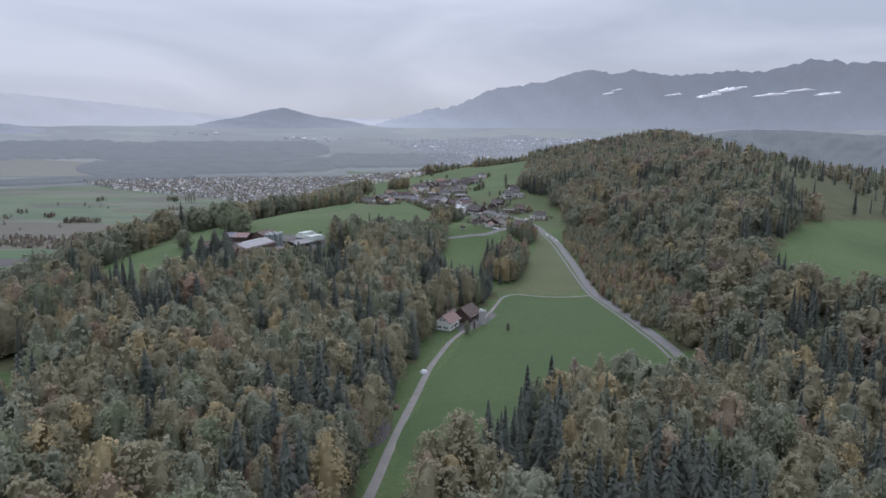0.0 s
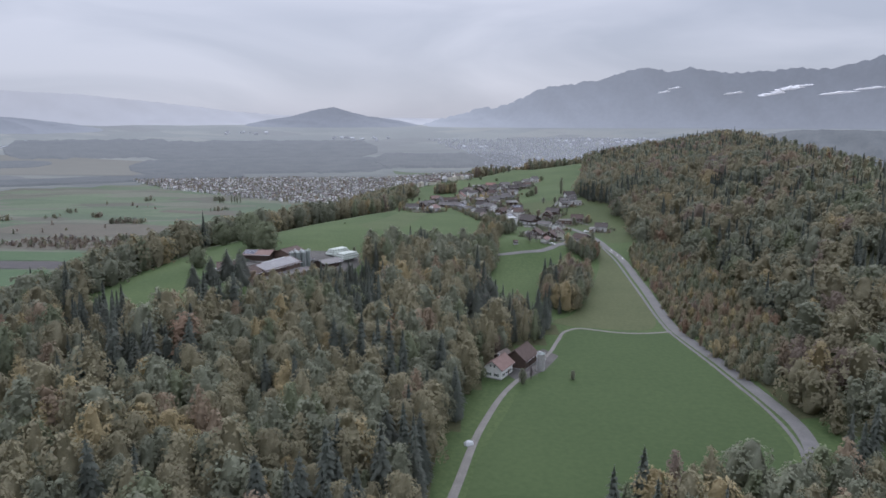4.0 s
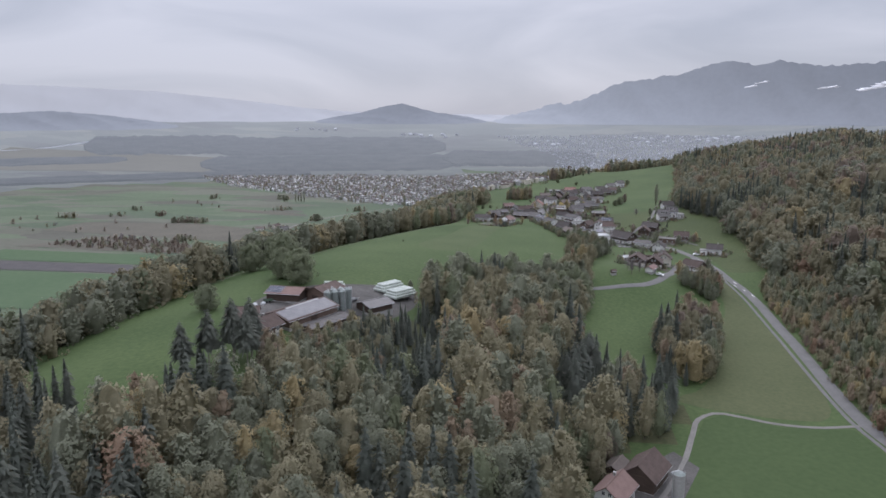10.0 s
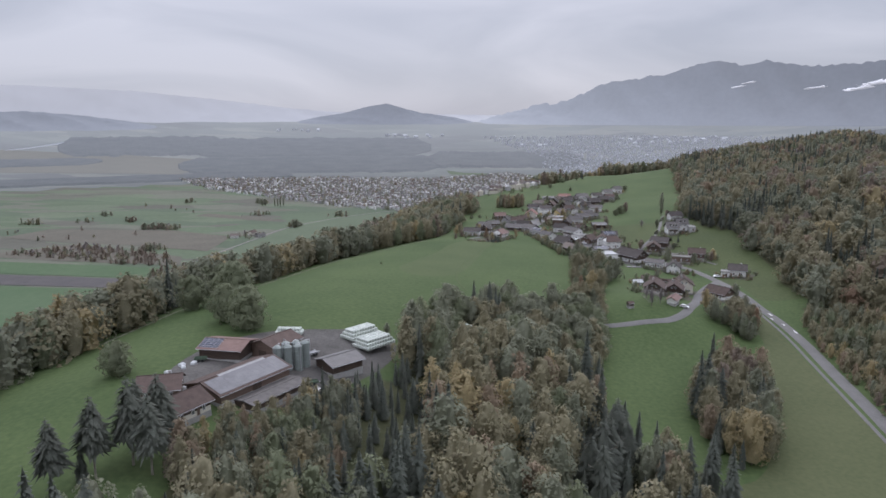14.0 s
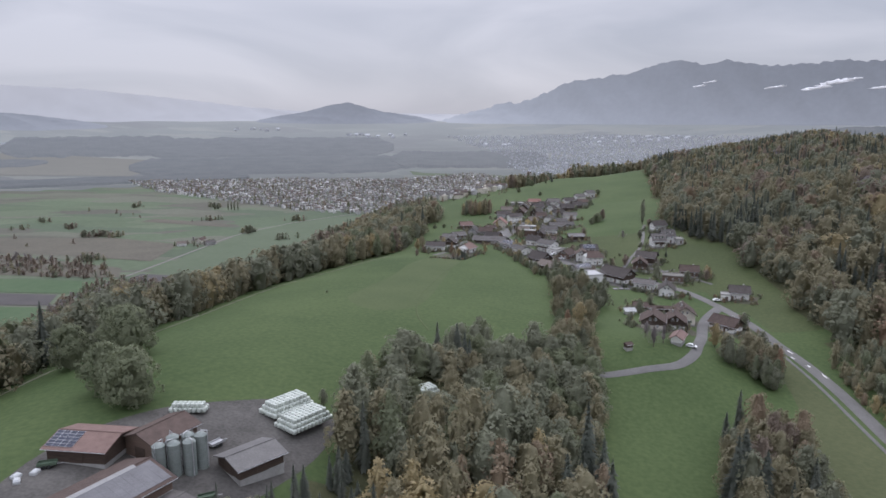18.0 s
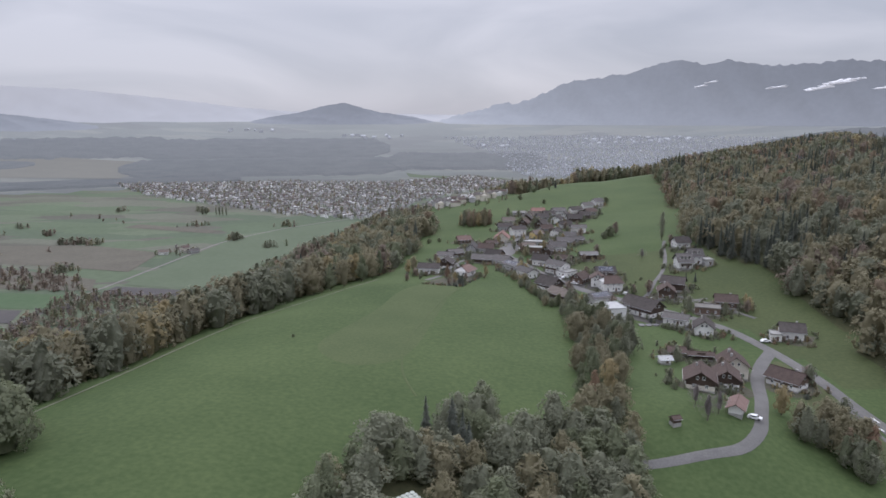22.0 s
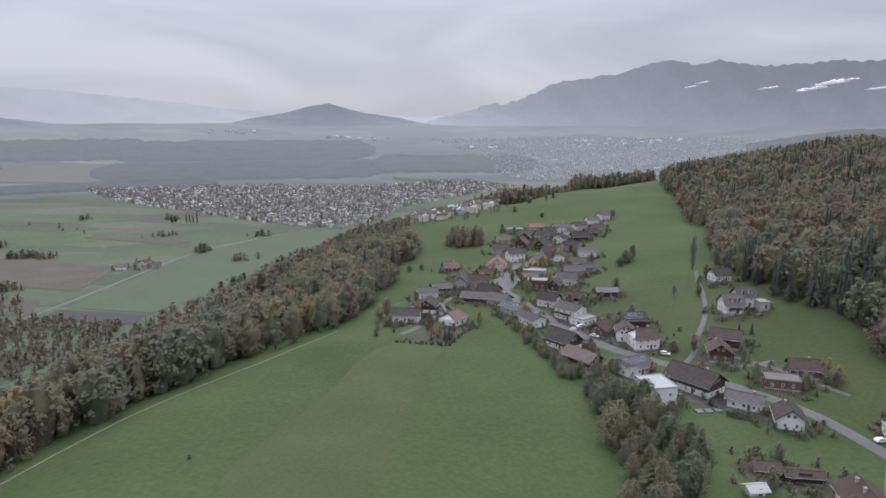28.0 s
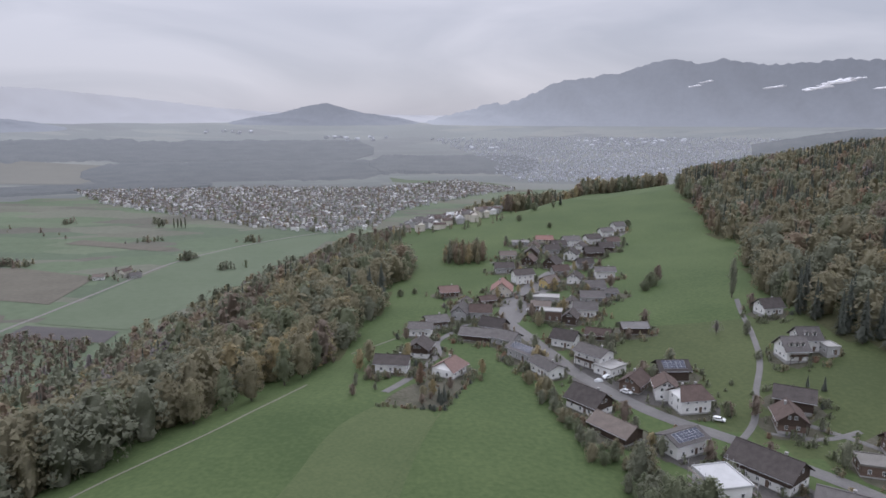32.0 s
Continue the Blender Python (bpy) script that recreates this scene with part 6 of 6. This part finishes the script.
# ---- valley: town, hedges, woods ----
def town(name, poly, gap, seed, label, small=0.8, pale=(0.35, 0.25, 0.4), coats=("white_plaster", "cream_plaster", "grey_plaster", "brown_tiles", "old_tiles", "grey_tiles", "white_membrane")):
    x, y = spread(poly, gap, seed, 0.5)
    rng = np.random.default_rng(seed)
    V, F, M, base = [], [], [], 0
    for a, b in zip(x, y):
        L, W, h = rng.uniform(9, 16) * small, rng.uniform(8, 11) * small, rng.uniform(4.5, 7.5)
        r = W * rng.uniform(0.28, 0.42)
        t = rng.choice((0.25, 0.25 + math.pi / 2)) + rng.normal(0, 0.12)
        c, s = math.cos(t), math.sin(t)
        p = np.array([(-L / 2, -W / 2, 0), (L / 2, -W / 2, 0), (L / 2, W / 2, 0), (-L / 2, W / 2, 0), (-L / 2, -W / 2, h), (L / 2, -W / 2, h), (L / 2, W / 2, h), (-L / 2, W / 2, h),
                      (-L / 2 - 0.6, -W / 2 - 0.6, h), (L / 2 + 0.6, -W / 2 - 0.6, h), (L / 2 + 0.6, W / 2 + 0.6, h), (-L / 2 - 0.6, W / 2 + 0.6, h), (-L / 2 - 0.6, 0, h + r), (L / 2 + 0.6, 0, h + r)])
        q = np.stack([p[:, 0] * c - p[:, 1] * s + a, p[:, 0] * s + p[:, 1] * c + b, p[:, 2] + ground(a, b)], 1)
        V.append(q)
        F.append(np.array([(0, 1, 5, 4), (1, 2, 6, 5), (2, 3, 7, 6), (3, 0, 4, 7), (8, 9, 13, 12), (10, 11, 12, 13), (11, 8, 12, 12), (9, 10, 13, 13)]) + base)
        base += 14
        w, rf = rng.choice(3, p=pale), 3 + rng.choice(4, p=(0.22, 0.22, 0.5, 0.06))
        M.append([w] * 4 + [rf, rf, w, w])
    ob = new(name, mesh_of(name, np.concatenate(V), np.concatenate(F), coats, np.concatenate(M)))
    tagged(ob, label, "town", kind="stuff")
    return x, y


TOWN = [(-1240, 2560), (-1000, 2280), (-640, 2020), (-470, 1900), (-300, 1830), (-230, 1900), (-210, 2150), (-60, 2450), (120, 2700), (-80, 2950), (-340, 2700), (-700, 2700), (-900, 2650)]
# valley town walls greyed: haze painted into the base colour
surf("hazed_town_wall", (0.27, 0.268, 0.262), (0.36, 0.356, 0.35), 0.02, bump=0)
surf("hazed_town_render", (0.42, 0.415, 0.41), (0.52, 0.515, 0.51), 0.02, bump=0)
town("valley_town", TOWN, 18, 71, "spread-out valley town of small pitched-roof houses", 0.64, (0.3, 0.5, 0.2), ("white_plaster", "hazed_town_render", "hazed_town_wall", "brown_tiles", "old_tiles", "grey_tiles", "hazed_town_render"))
town("hillside_hamlet", [(-60, 1170), (-20, 1215), (20, 1330), (-30, 1400), (-110, 1330), (-120, 1240)], 17, 72, "cluster of houses on the lower slope behind the village")
x, y = spread(HAMLET, 17, 76, 0.8)
wood("hamlet_trees", x, y, "garden trees between the hamlet's houses", "tiny", 0.1, (4, 9), 77, odds=(0.2, 0.35, 0.1, 0.02, 0.05, 0.02, 0.2, 0.06))
x, y = spread(TOWN, 19, 73, 0.8)
wood("town_trees", x, y, "garden trees between the houses of the valley town", "tiny", 0.2, (7, 14), 74, odds=(0.2, 0.3, 0.1, 0.02, 0.06, 0.02, 0.2, 0.1))
TOWN_END = [(170, 2920), (700, 3000), (1500, 3300), (1800, 3900), (1300, 4150), (600, 4320), (-260, 4300), (-60, 3900), (90, 3500), (60, 3200)]
# coats of the far buildings, haze put in as a bluish glow
surf("hazed_far_wall", (0.26, 0.27, 0.29), (0.36, 0.37, 0.39), 0.01, bump=0, glow=(0.5, 0.54, 0.62, 0.2))
surf("hazed_far_roof", (0.08, 0.082, 0.088), (0.12, 0.122, 0.128), 0.01, bump=0, glow=(0.5, 0.54, 0.62, 0.22))
surf("hazed_works", (0.26, 0.27, 0.29), (0.36, 0.37, 0.39), 0.01, bump=0, glow=(0.5, 0.54, 0.62, 0.2))
town("far_town", TOWN_END, 31, 75, "distant town on the valley floor beyond the ridge", 0.72, (0.2, 0.4, 0.4), ("hazed_far_wall", "hazed_far_wall", "hazed_far_wall", "hazed_far_roof", "hazed_far_roof", "hazed_far_roof", "hazed_far_wall"))

for k, p in enumerate(([(-860, 4180), (-480, 4230), (-470, 4330), (-850, 4290)], [(-90, 3960), (130, 3960), (140, 4060), (-80, 4060)], [(500, 4000), (1100, 4080), (1080, 4220), (520, 4200)], [(-1500, 4250), (-1200, 4300), (-1210, 4380), (-1500, 4350)])):
    town("far_works", p, 60, 131 + k, "long pale works buildings far down the valley", 1.7, (0.8, 0.1, 0.1), ("hazed_works", "hazed_far_wall", "hazed_far_wall", "hazed_works", "hazed_far_wall", "hazed_far_roof", "hazed_works"))

for i, (p, gap, name) in enumerate((
    ([(-531, 997), (-541, 1103), (-538, 1165), (-514, 1178), (-405, 1160), (-392, 1105), (-406, 1022), (-428, 961), (-493, 961)], 8.5, "riverside_wood"),
    ([(-782, 1325), (-707, 1296), (-642, 1292), (-559, 1230), (-534, 1178), (-626, 1184), (-687, 1200), (-860, 1230)], 11, "marsh_wood"),
    ([(-1300, 1560), (-900, 1500), (-760, 1480), (-700, 1350), (-1300, 1380)], 60, "marsh_scrub"),
    ([(-560, 1480), (-536, 1500), (-500, 1470), (-512, 1420), (-560, 1415)], 16, "farmstead_trees"),
    ([(-1000, 1850), (-480, 1600), (-470, 1625), (-990, 1890)], 45, "field_hedge"),
)):
    x, y = spread(p, gap, 80 + i, 0.8)
    wood(name, x, y, "scattered low trees and scrub on the valley floor", "tiny", -1, (5, 11), 85 + i, slim=1.7, odds=(0.08, 0.25, 0.08, 0.0, 0.02, 0.0, 0.35, 0.25))
CLUMPS = ((-946, 1583), (-856, 1602), (-767, 1512), (-715, 1516), (-740, 1518), (-889, 1940), (-702, 1952), (-611, 1728), (-482, 1573), (-391, 1507), (-431, 1740), (-962, 1682), (-1040, 1540), (-640, 1300))
rng_c = np.random.default_rng(33)
for k, (cx, cy) in enumerate(CLUMPS):
    n = 6 + k * 5 % 11
    wood("tree_clump", cx + rng_c.normal(0, 9, n), cy + rng_c.normal(0, 8, n), "dark clump of trees on the valley floor", "tiny", -1, (8, 14), 120 + k, odds=(0.2, 0.4, 0.1, 0.0, 0.0, 0.0, 0.2, 0.1), slim=1.6)
for x, y in ((-673, 1893), (-668, 1900), (-640, 1890), (-632, 1890), (-625, 1890), (-617, 1892), (-479, 1562), (-474, 1566)):
    plant("poplar" if -645 < x < -610 else "ash_leaves", x, y, 1.0, x)

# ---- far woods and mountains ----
# distant woods and foothill: bluish haze painted as emission
surf("hazed_far_wood", (0.042, 0.049, 0.05), (0.078, 0.083, 0.081), 0.012, fine=9, bump=0.3, glow=(0.5, 0.56, 0.66, 0.14))
# mountain slopes: blue-grey haze painted as emission
surf("hazed_slope", (0.04, 0.049, 0.06), (0.062, 0.072, 0.086), 0.006, fine=6, bump=0.3, glow=(0.45, 0.49, 0.56, 0.29))
surf("hazed_hill_slope", (0.04, 0.049, 0.06), (0.062, 0.072, 0.086), 0.006, fine=6, bump=0.3, glow=(0.45, 0.49, 0.56, 0.4))
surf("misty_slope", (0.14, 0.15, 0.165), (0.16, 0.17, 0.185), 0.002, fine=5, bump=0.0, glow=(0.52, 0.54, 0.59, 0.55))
# cloud rags: daylight brightness put into the material as emission
surf("cloud_bank", (0.5, 0.5, 0.52), (0.65, 0.65, 0.67), 0.01, fine=6, bump=0.0, glow=(0.8, 0.82, 0.88, 0.28))


def haze_glow(name, near, far, top=None, side=0.0):
    """Haze put into the far backdrop's emission; it grows with distance, and on mountains towards their feet."""
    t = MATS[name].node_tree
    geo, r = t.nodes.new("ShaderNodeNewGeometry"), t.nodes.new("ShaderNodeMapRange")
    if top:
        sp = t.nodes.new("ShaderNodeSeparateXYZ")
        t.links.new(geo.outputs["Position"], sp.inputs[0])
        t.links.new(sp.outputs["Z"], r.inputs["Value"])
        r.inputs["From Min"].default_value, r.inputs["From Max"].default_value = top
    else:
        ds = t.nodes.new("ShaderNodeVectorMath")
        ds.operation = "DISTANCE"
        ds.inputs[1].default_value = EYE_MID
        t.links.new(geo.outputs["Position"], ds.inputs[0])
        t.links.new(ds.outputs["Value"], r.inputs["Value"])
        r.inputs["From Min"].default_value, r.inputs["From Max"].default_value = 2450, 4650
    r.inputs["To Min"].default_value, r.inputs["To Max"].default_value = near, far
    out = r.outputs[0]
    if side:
        # haze painted thicker towards the west, where the range draws away from the flight
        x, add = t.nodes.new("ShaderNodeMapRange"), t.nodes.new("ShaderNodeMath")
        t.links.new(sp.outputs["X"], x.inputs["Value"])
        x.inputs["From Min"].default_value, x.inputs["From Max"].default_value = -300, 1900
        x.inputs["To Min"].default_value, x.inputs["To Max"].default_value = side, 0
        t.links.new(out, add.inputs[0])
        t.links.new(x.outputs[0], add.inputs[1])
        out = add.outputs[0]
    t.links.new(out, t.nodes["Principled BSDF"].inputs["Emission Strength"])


haze_glow("hazed_far_valley", 0.06, 0.3)
haze_glow("hazed_far_wood", 0.045, 0.2)
haze_glow("hazed_slope", 0.44, 0.34, (180, 480), 0.22)
haze_glow("hazed_hill_slope", 0.44, 0.4, (160, 300))
haze_glow("misty_slope", 0.58, 0.64, (200, 400))


def ring_point(deg, d):
    """Plan point at a bearing (degrees east of north) from the flight's middle."""
    return EYE_MID[0] + math.sin(radians(deg)) * d, EYE_MID[1] + math.cos(radians(deg)) * d


def far_belt(name, d0, d1, b0, b1, high, seed, label):
    """A wood on the far valley floor: a long low mass with an uneven top."""
    rng = np.random.default_rng(seed)
    n, m = 90, 7
    v, f = [], []
    for i in range(n + 1):
        bear = b0 + (b1 - b0) * i / n
        for j in range(m + 1):
            u = j / m
            wob = noise.noise((i * 0.35, j * 0.5, seed)) * 0.3
            end = min(1, 0.15 + min(i, n - i) / 9) ** 0.7
            d = d0 + (d1 - d0) * (0.5 + (u - 0.5) * end + 0.09 * noise.noise((i * 0.16, seed * 3.0, u)) + 0.04 * noise.noise((i * 0.6, seed * 5.0, u)))
            x, y = ring_point(bear, d)
            rim = 0 if j in (0, m) or i in (0, n) else 1
            v.append((x, y, ground(x, y) - 2 + rim * high * (0.85 + 0.4 * wob + rng.uniform(-0.06, 0.06))))
    for i in range(n):
        for j in range(m):
            a = i * (m + 1) + j
            f.append((a, a + 1, a + m + 2, a + m + 1))
    tagged(new(name, mesh_of(name, v, f, ("hazed_far_wood",))), label, "woodland", kind="stuff")


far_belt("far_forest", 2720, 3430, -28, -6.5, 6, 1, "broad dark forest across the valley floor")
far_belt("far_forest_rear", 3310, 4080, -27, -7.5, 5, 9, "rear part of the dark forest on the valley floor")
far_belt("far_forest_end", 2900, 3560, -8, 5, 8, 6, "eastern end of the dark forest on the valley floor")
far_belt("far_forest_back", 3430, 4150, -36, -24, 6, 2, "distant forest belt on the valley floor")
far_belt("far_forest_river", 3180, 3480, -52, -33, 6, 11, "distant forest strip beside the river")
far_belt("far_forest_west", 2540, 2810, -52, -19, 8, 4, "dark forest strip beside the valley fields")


def mountain(name, d, depth, bears, tops, mat, label, seed, rough=14.0):
    """A mountain range: a ridge line by bearing and height with spurs running down its face."""
    n, m = 260, 22
    b0, b1 = bears[0], bears[-1]
    v, f = [], []
    for i in range(n + 1):
        bear = b0 + (b1 - b0) * i / n
        top = np.interp(bear, bears, tops)
        for j in range(m + 1):
            u = j / m
            spur = abs(noise.noise((bear * 0.3 + u * 0.9, u * 1.1, seed))) * 1.3 + 0.4 * abs(noise.noise((bear * 0.9 - u * 1.4, u * 2, seed + 9)))
            x, y = ring_point(bear, d - depth * (1 - u) + spur * depth * 0.16 * math.sin(math.pi * u))
            base = ground(x, y) - 6
            g = u ** 1.3
            crag = noise.noise((bear * 1.9, 0.3, seed + 4)) * 0.6 + noise.noise((bear * 5.1, 0.1, seed + 2)) * 0.4 + noise.noise((bear * 11.0, 0.2, seed + 7)) * 0.25
            z = base + (top - base) * g * (1 - 0.3 * spur * (1 - u)) + crag * rough * u ** 4
            v.append((x, y, z))
    for i in range(n):
        for j in range(m):
            a = i * (m + 1) + j
            f.append((a, a + m + 1, a + m + 2, a + 1))
    tagged(new(name, mesh_of(name, v, f, (mat,), smooth=True)), label, "mountain range", kind="structure")


def tops(d, slopes):
    return [EYE_MID[2] + d * s for s in slopes]


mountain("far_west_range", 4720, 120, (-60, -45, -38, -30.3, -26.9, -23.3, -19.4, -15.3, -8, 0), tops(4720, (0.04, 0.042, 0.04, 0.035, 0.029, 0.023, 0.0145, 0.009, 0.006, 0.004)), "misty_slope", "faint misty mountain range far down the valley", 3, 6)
mountain("west_hill", 4480, 200, (-60, -45, -40, -37.9, -34.7, -31, -28.2, -25), tops(4480, (0.004, 0.004, 0.0067, 0.009, 0.005, -0.0036, -0.0125, -0.03)), "hazed_hill_slope", "low dark wooded hill at the valley's side", 5, 5)
mountain("valley_hill", 4600, 130, (-24, -17.5, -14.5, -12.8, -11.2, -9.7, -8.4, -5.7, 2), tops(4600, (-0.03, 0.0,  0.0086, 0.017, 0.0211, 0.0134, 0.008, 0.002, -0.03)), "hazed_hill_slope", "isolated wooded hill standing in the valley", 7, 5)
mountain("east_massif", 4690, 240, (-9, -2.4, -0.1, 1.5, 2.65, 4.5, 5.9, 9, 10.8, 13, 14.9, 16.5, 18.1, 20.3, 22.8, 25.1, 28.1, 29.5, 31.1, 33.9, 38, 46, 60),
         tops(4690, (-0.03, 0.0034, 0.0137, 0.0216, 0.02, 0.0334, 0.0465, 0.0542, 0.0578, 0.0704, 0.0752, 0.0679, 0.0741, 0.0652, 0.0656, 0.0689, 0.0666, 0.0726, 0.081, 0.0741, 0.0765, 0.0715, 0.0515)), "hazed_slope", "long blue-grey mountain range with a jagged crest", 11, 26)
mountain("east_foothill", 3600, 700, (20, 24, 26.6, 30.3, 34.4, 40, 55), tops(3600, (-0.03, -0.018, -0.0107, -0.0103, -0.0153, -0.02, -0.03)), "hazed_far_wood", "wooded foothill below the eastern mountains", 13, 6)


def cloud(name, d, bear, slope, w, h, seed):
    """A rag of cloud clinging to the mountainside: a long lumpy body."""
    v0, f = cube_ball(8)
    x, y = ring_point(bear, d)
    p = []
    for q in v0:
        r = 0.75 + 0.5 * noise.noise((q[0] * 3 + seed, q[1] * 2, q[2] * 2))
        p.append((q[0] * w * r, q[1] * 25 * r, q[2] * h * 1.3 * r * (1.0 if q[2] > 0 else 0.4) * (0.5 + 0.9 * abs(noise.noise((q[0] * 2.3 + seed, 0.5, 0.2))) * 1.6) + q[0] * h * 0.8))
    ob = new(name, mesh_of(name, p, f, ("cloud_bank",), smooth=True))
    ob.matrix_basis = pose(x, y, EYE_MID[2] + d * slope, 0, 0, -bear)
    tagged(ob, "white rag of low cloud clinging to the mountainside", "cloud", "clouds on the mountain")


for k, (b, s, w, h) in enumerate(((24.2, 0.036, 80, 14), (25.2, 0.042, 95, 15), (26.3, 0.046, 60, 8), (28.6, 0.036, 110, 9), (30.6, 0.041, 90, 8), (21.4, 0.038, 65, 8), (16.3, 0.041, 45, 7), (17.0, 0.046, 45, 7), (32.6, 0.036, 80, 8))):
    cloud("cloud", 4400, b, s, w, h, k * 3.7)


def garden_plot(x, y, r, seed):
    """Trodden, planted ground round a house, with an uneven edge."""
    rng = random.Random(seed)
    n = 11
    rim = [(x + math.cos(k * math.tau / n) * r * rng.uniform(0.75, 1.2), y + math.sin(k * math.tau / n) * r * rng.uniform(0.75, 1.2)) for k in range(n)]
    v = [(x, y, ground(x, y) + 0.09)] + [((a + x) / 2, (b + y) / 2, ground((a + x) / 2, (b + y) / 2) + 0.09) for a, b in rim] + [(a, b, ground(a, b) + 0.05) for a, b in rim]
    f = [(0, 1 + k, 1 + (k + 1) % n) for k in range(n)] + [(1 + k, 1 + n + k, 1 + n + (k + 1) % n, 1 + (k + 1) % n) for k in range(n)]
    tagged(new("garden_plot", mesh_of("garden_plot", v, f, ("garden_ground",))), "earthy garden ground round a village house", "ground", kind="structure")


def gardens():
    """Bushes, small trees and clipped hedges round the village houses."""
    rng = random.Random(9)
    homes = [o for o in scene.objects if o.parent is None and o.get("category") in ("house", "barn", "shed") and o.location.x > -70 and o.location.y > 555]
    spots = [(o.location.x, o.location.y) for o in homes]
    road = [(97, 658), (92, 673), (81, 689), (69, 702), (55, 718), (41, 730), (33, 739), (23, 755), (16, 767), (8, 790), (-2, 820), (-8, 840), (-7, 858), (-1, 878), (8, 905), (17, 936), (26, 958), (43, 976), (55, 994), (72, 1046)]
    road += [(61, 553), (66.5, 566), (70, 575), (74, 585), (77, 595), (80, 604), (84, 613), (88, 622), (94, 632), (66, 727), (77, 752), (87, 774), (97, 808)]
    road += [((a[0] + b[0]) / 2, (a[1] + b[1]) / 2) for a, b in zip(road[:-1], road[1:])]
    kinds = ("bush", "bush", "olive_bush", "dark_bush", "bush", "olive_bush", "rust_bush", "garden_tree", "garden_tree", "brown_tree", "golden_tree")
    done = []
    for k, (x, y) in enumerate(spots):
        garden_plot(x, y, rng.uniform(8.5, 11.5), k)
    px, py = [], []
    for x, y in spots:
        for k in range(24):
            a, d = rng.uniform(0, math.tau), rng.uniform(6.5, 14)
            p, q = x + math.cos(a) * d, y + math.sin(a) * d
            if min(math.hypot(p - u, q - v) for u, v in road) < 5.0 or min(math.hypot(p - u, q - v) for u, v in spots) < 6.3:
                continue
            # shrubs stand in short rows along the plot's edge
            for m in range(rng.choice((1, 1, 2, 4))):
                px.append(p - math.sin(a) * m * 1.1)
                py.append(q + math.cos(a) * m * 1.1)
    wood("garden_shrubs", np.array(px), np.array(py), "low shrubs and hedges of the village gardens", "tiny", 0.12, (1.2, 3.4), 90, odds=(0.3, 0.25, 0.15, 0.03, 0.05, 0.05, 0.15, 0.02), slim=1.6)
    for x, y in spots:
        for k in range(6):
            a, d = rng.uniform(0, math.tau), rng.uniform(8.5, 13)
            p, q = x + math.cos(a) * d, y + math.sin(a) * d
            if min(math.hypot(p - u, q - v) for u, v in road) < 6.5 or min(math.hypot(p - u, q - v) for u, v in spots) < 7.8:
                continue
            if any(math.hypot(p - u, q - v) < 2.2 for u, v in done):
                continue
            done.append((p, q))
            key = rng.choice(kinds)
            plant(key, p, q, rng.uniform(0.5, 1.15), rng.uniform(0, 360), 0.15, "village garden planting")


gardens()
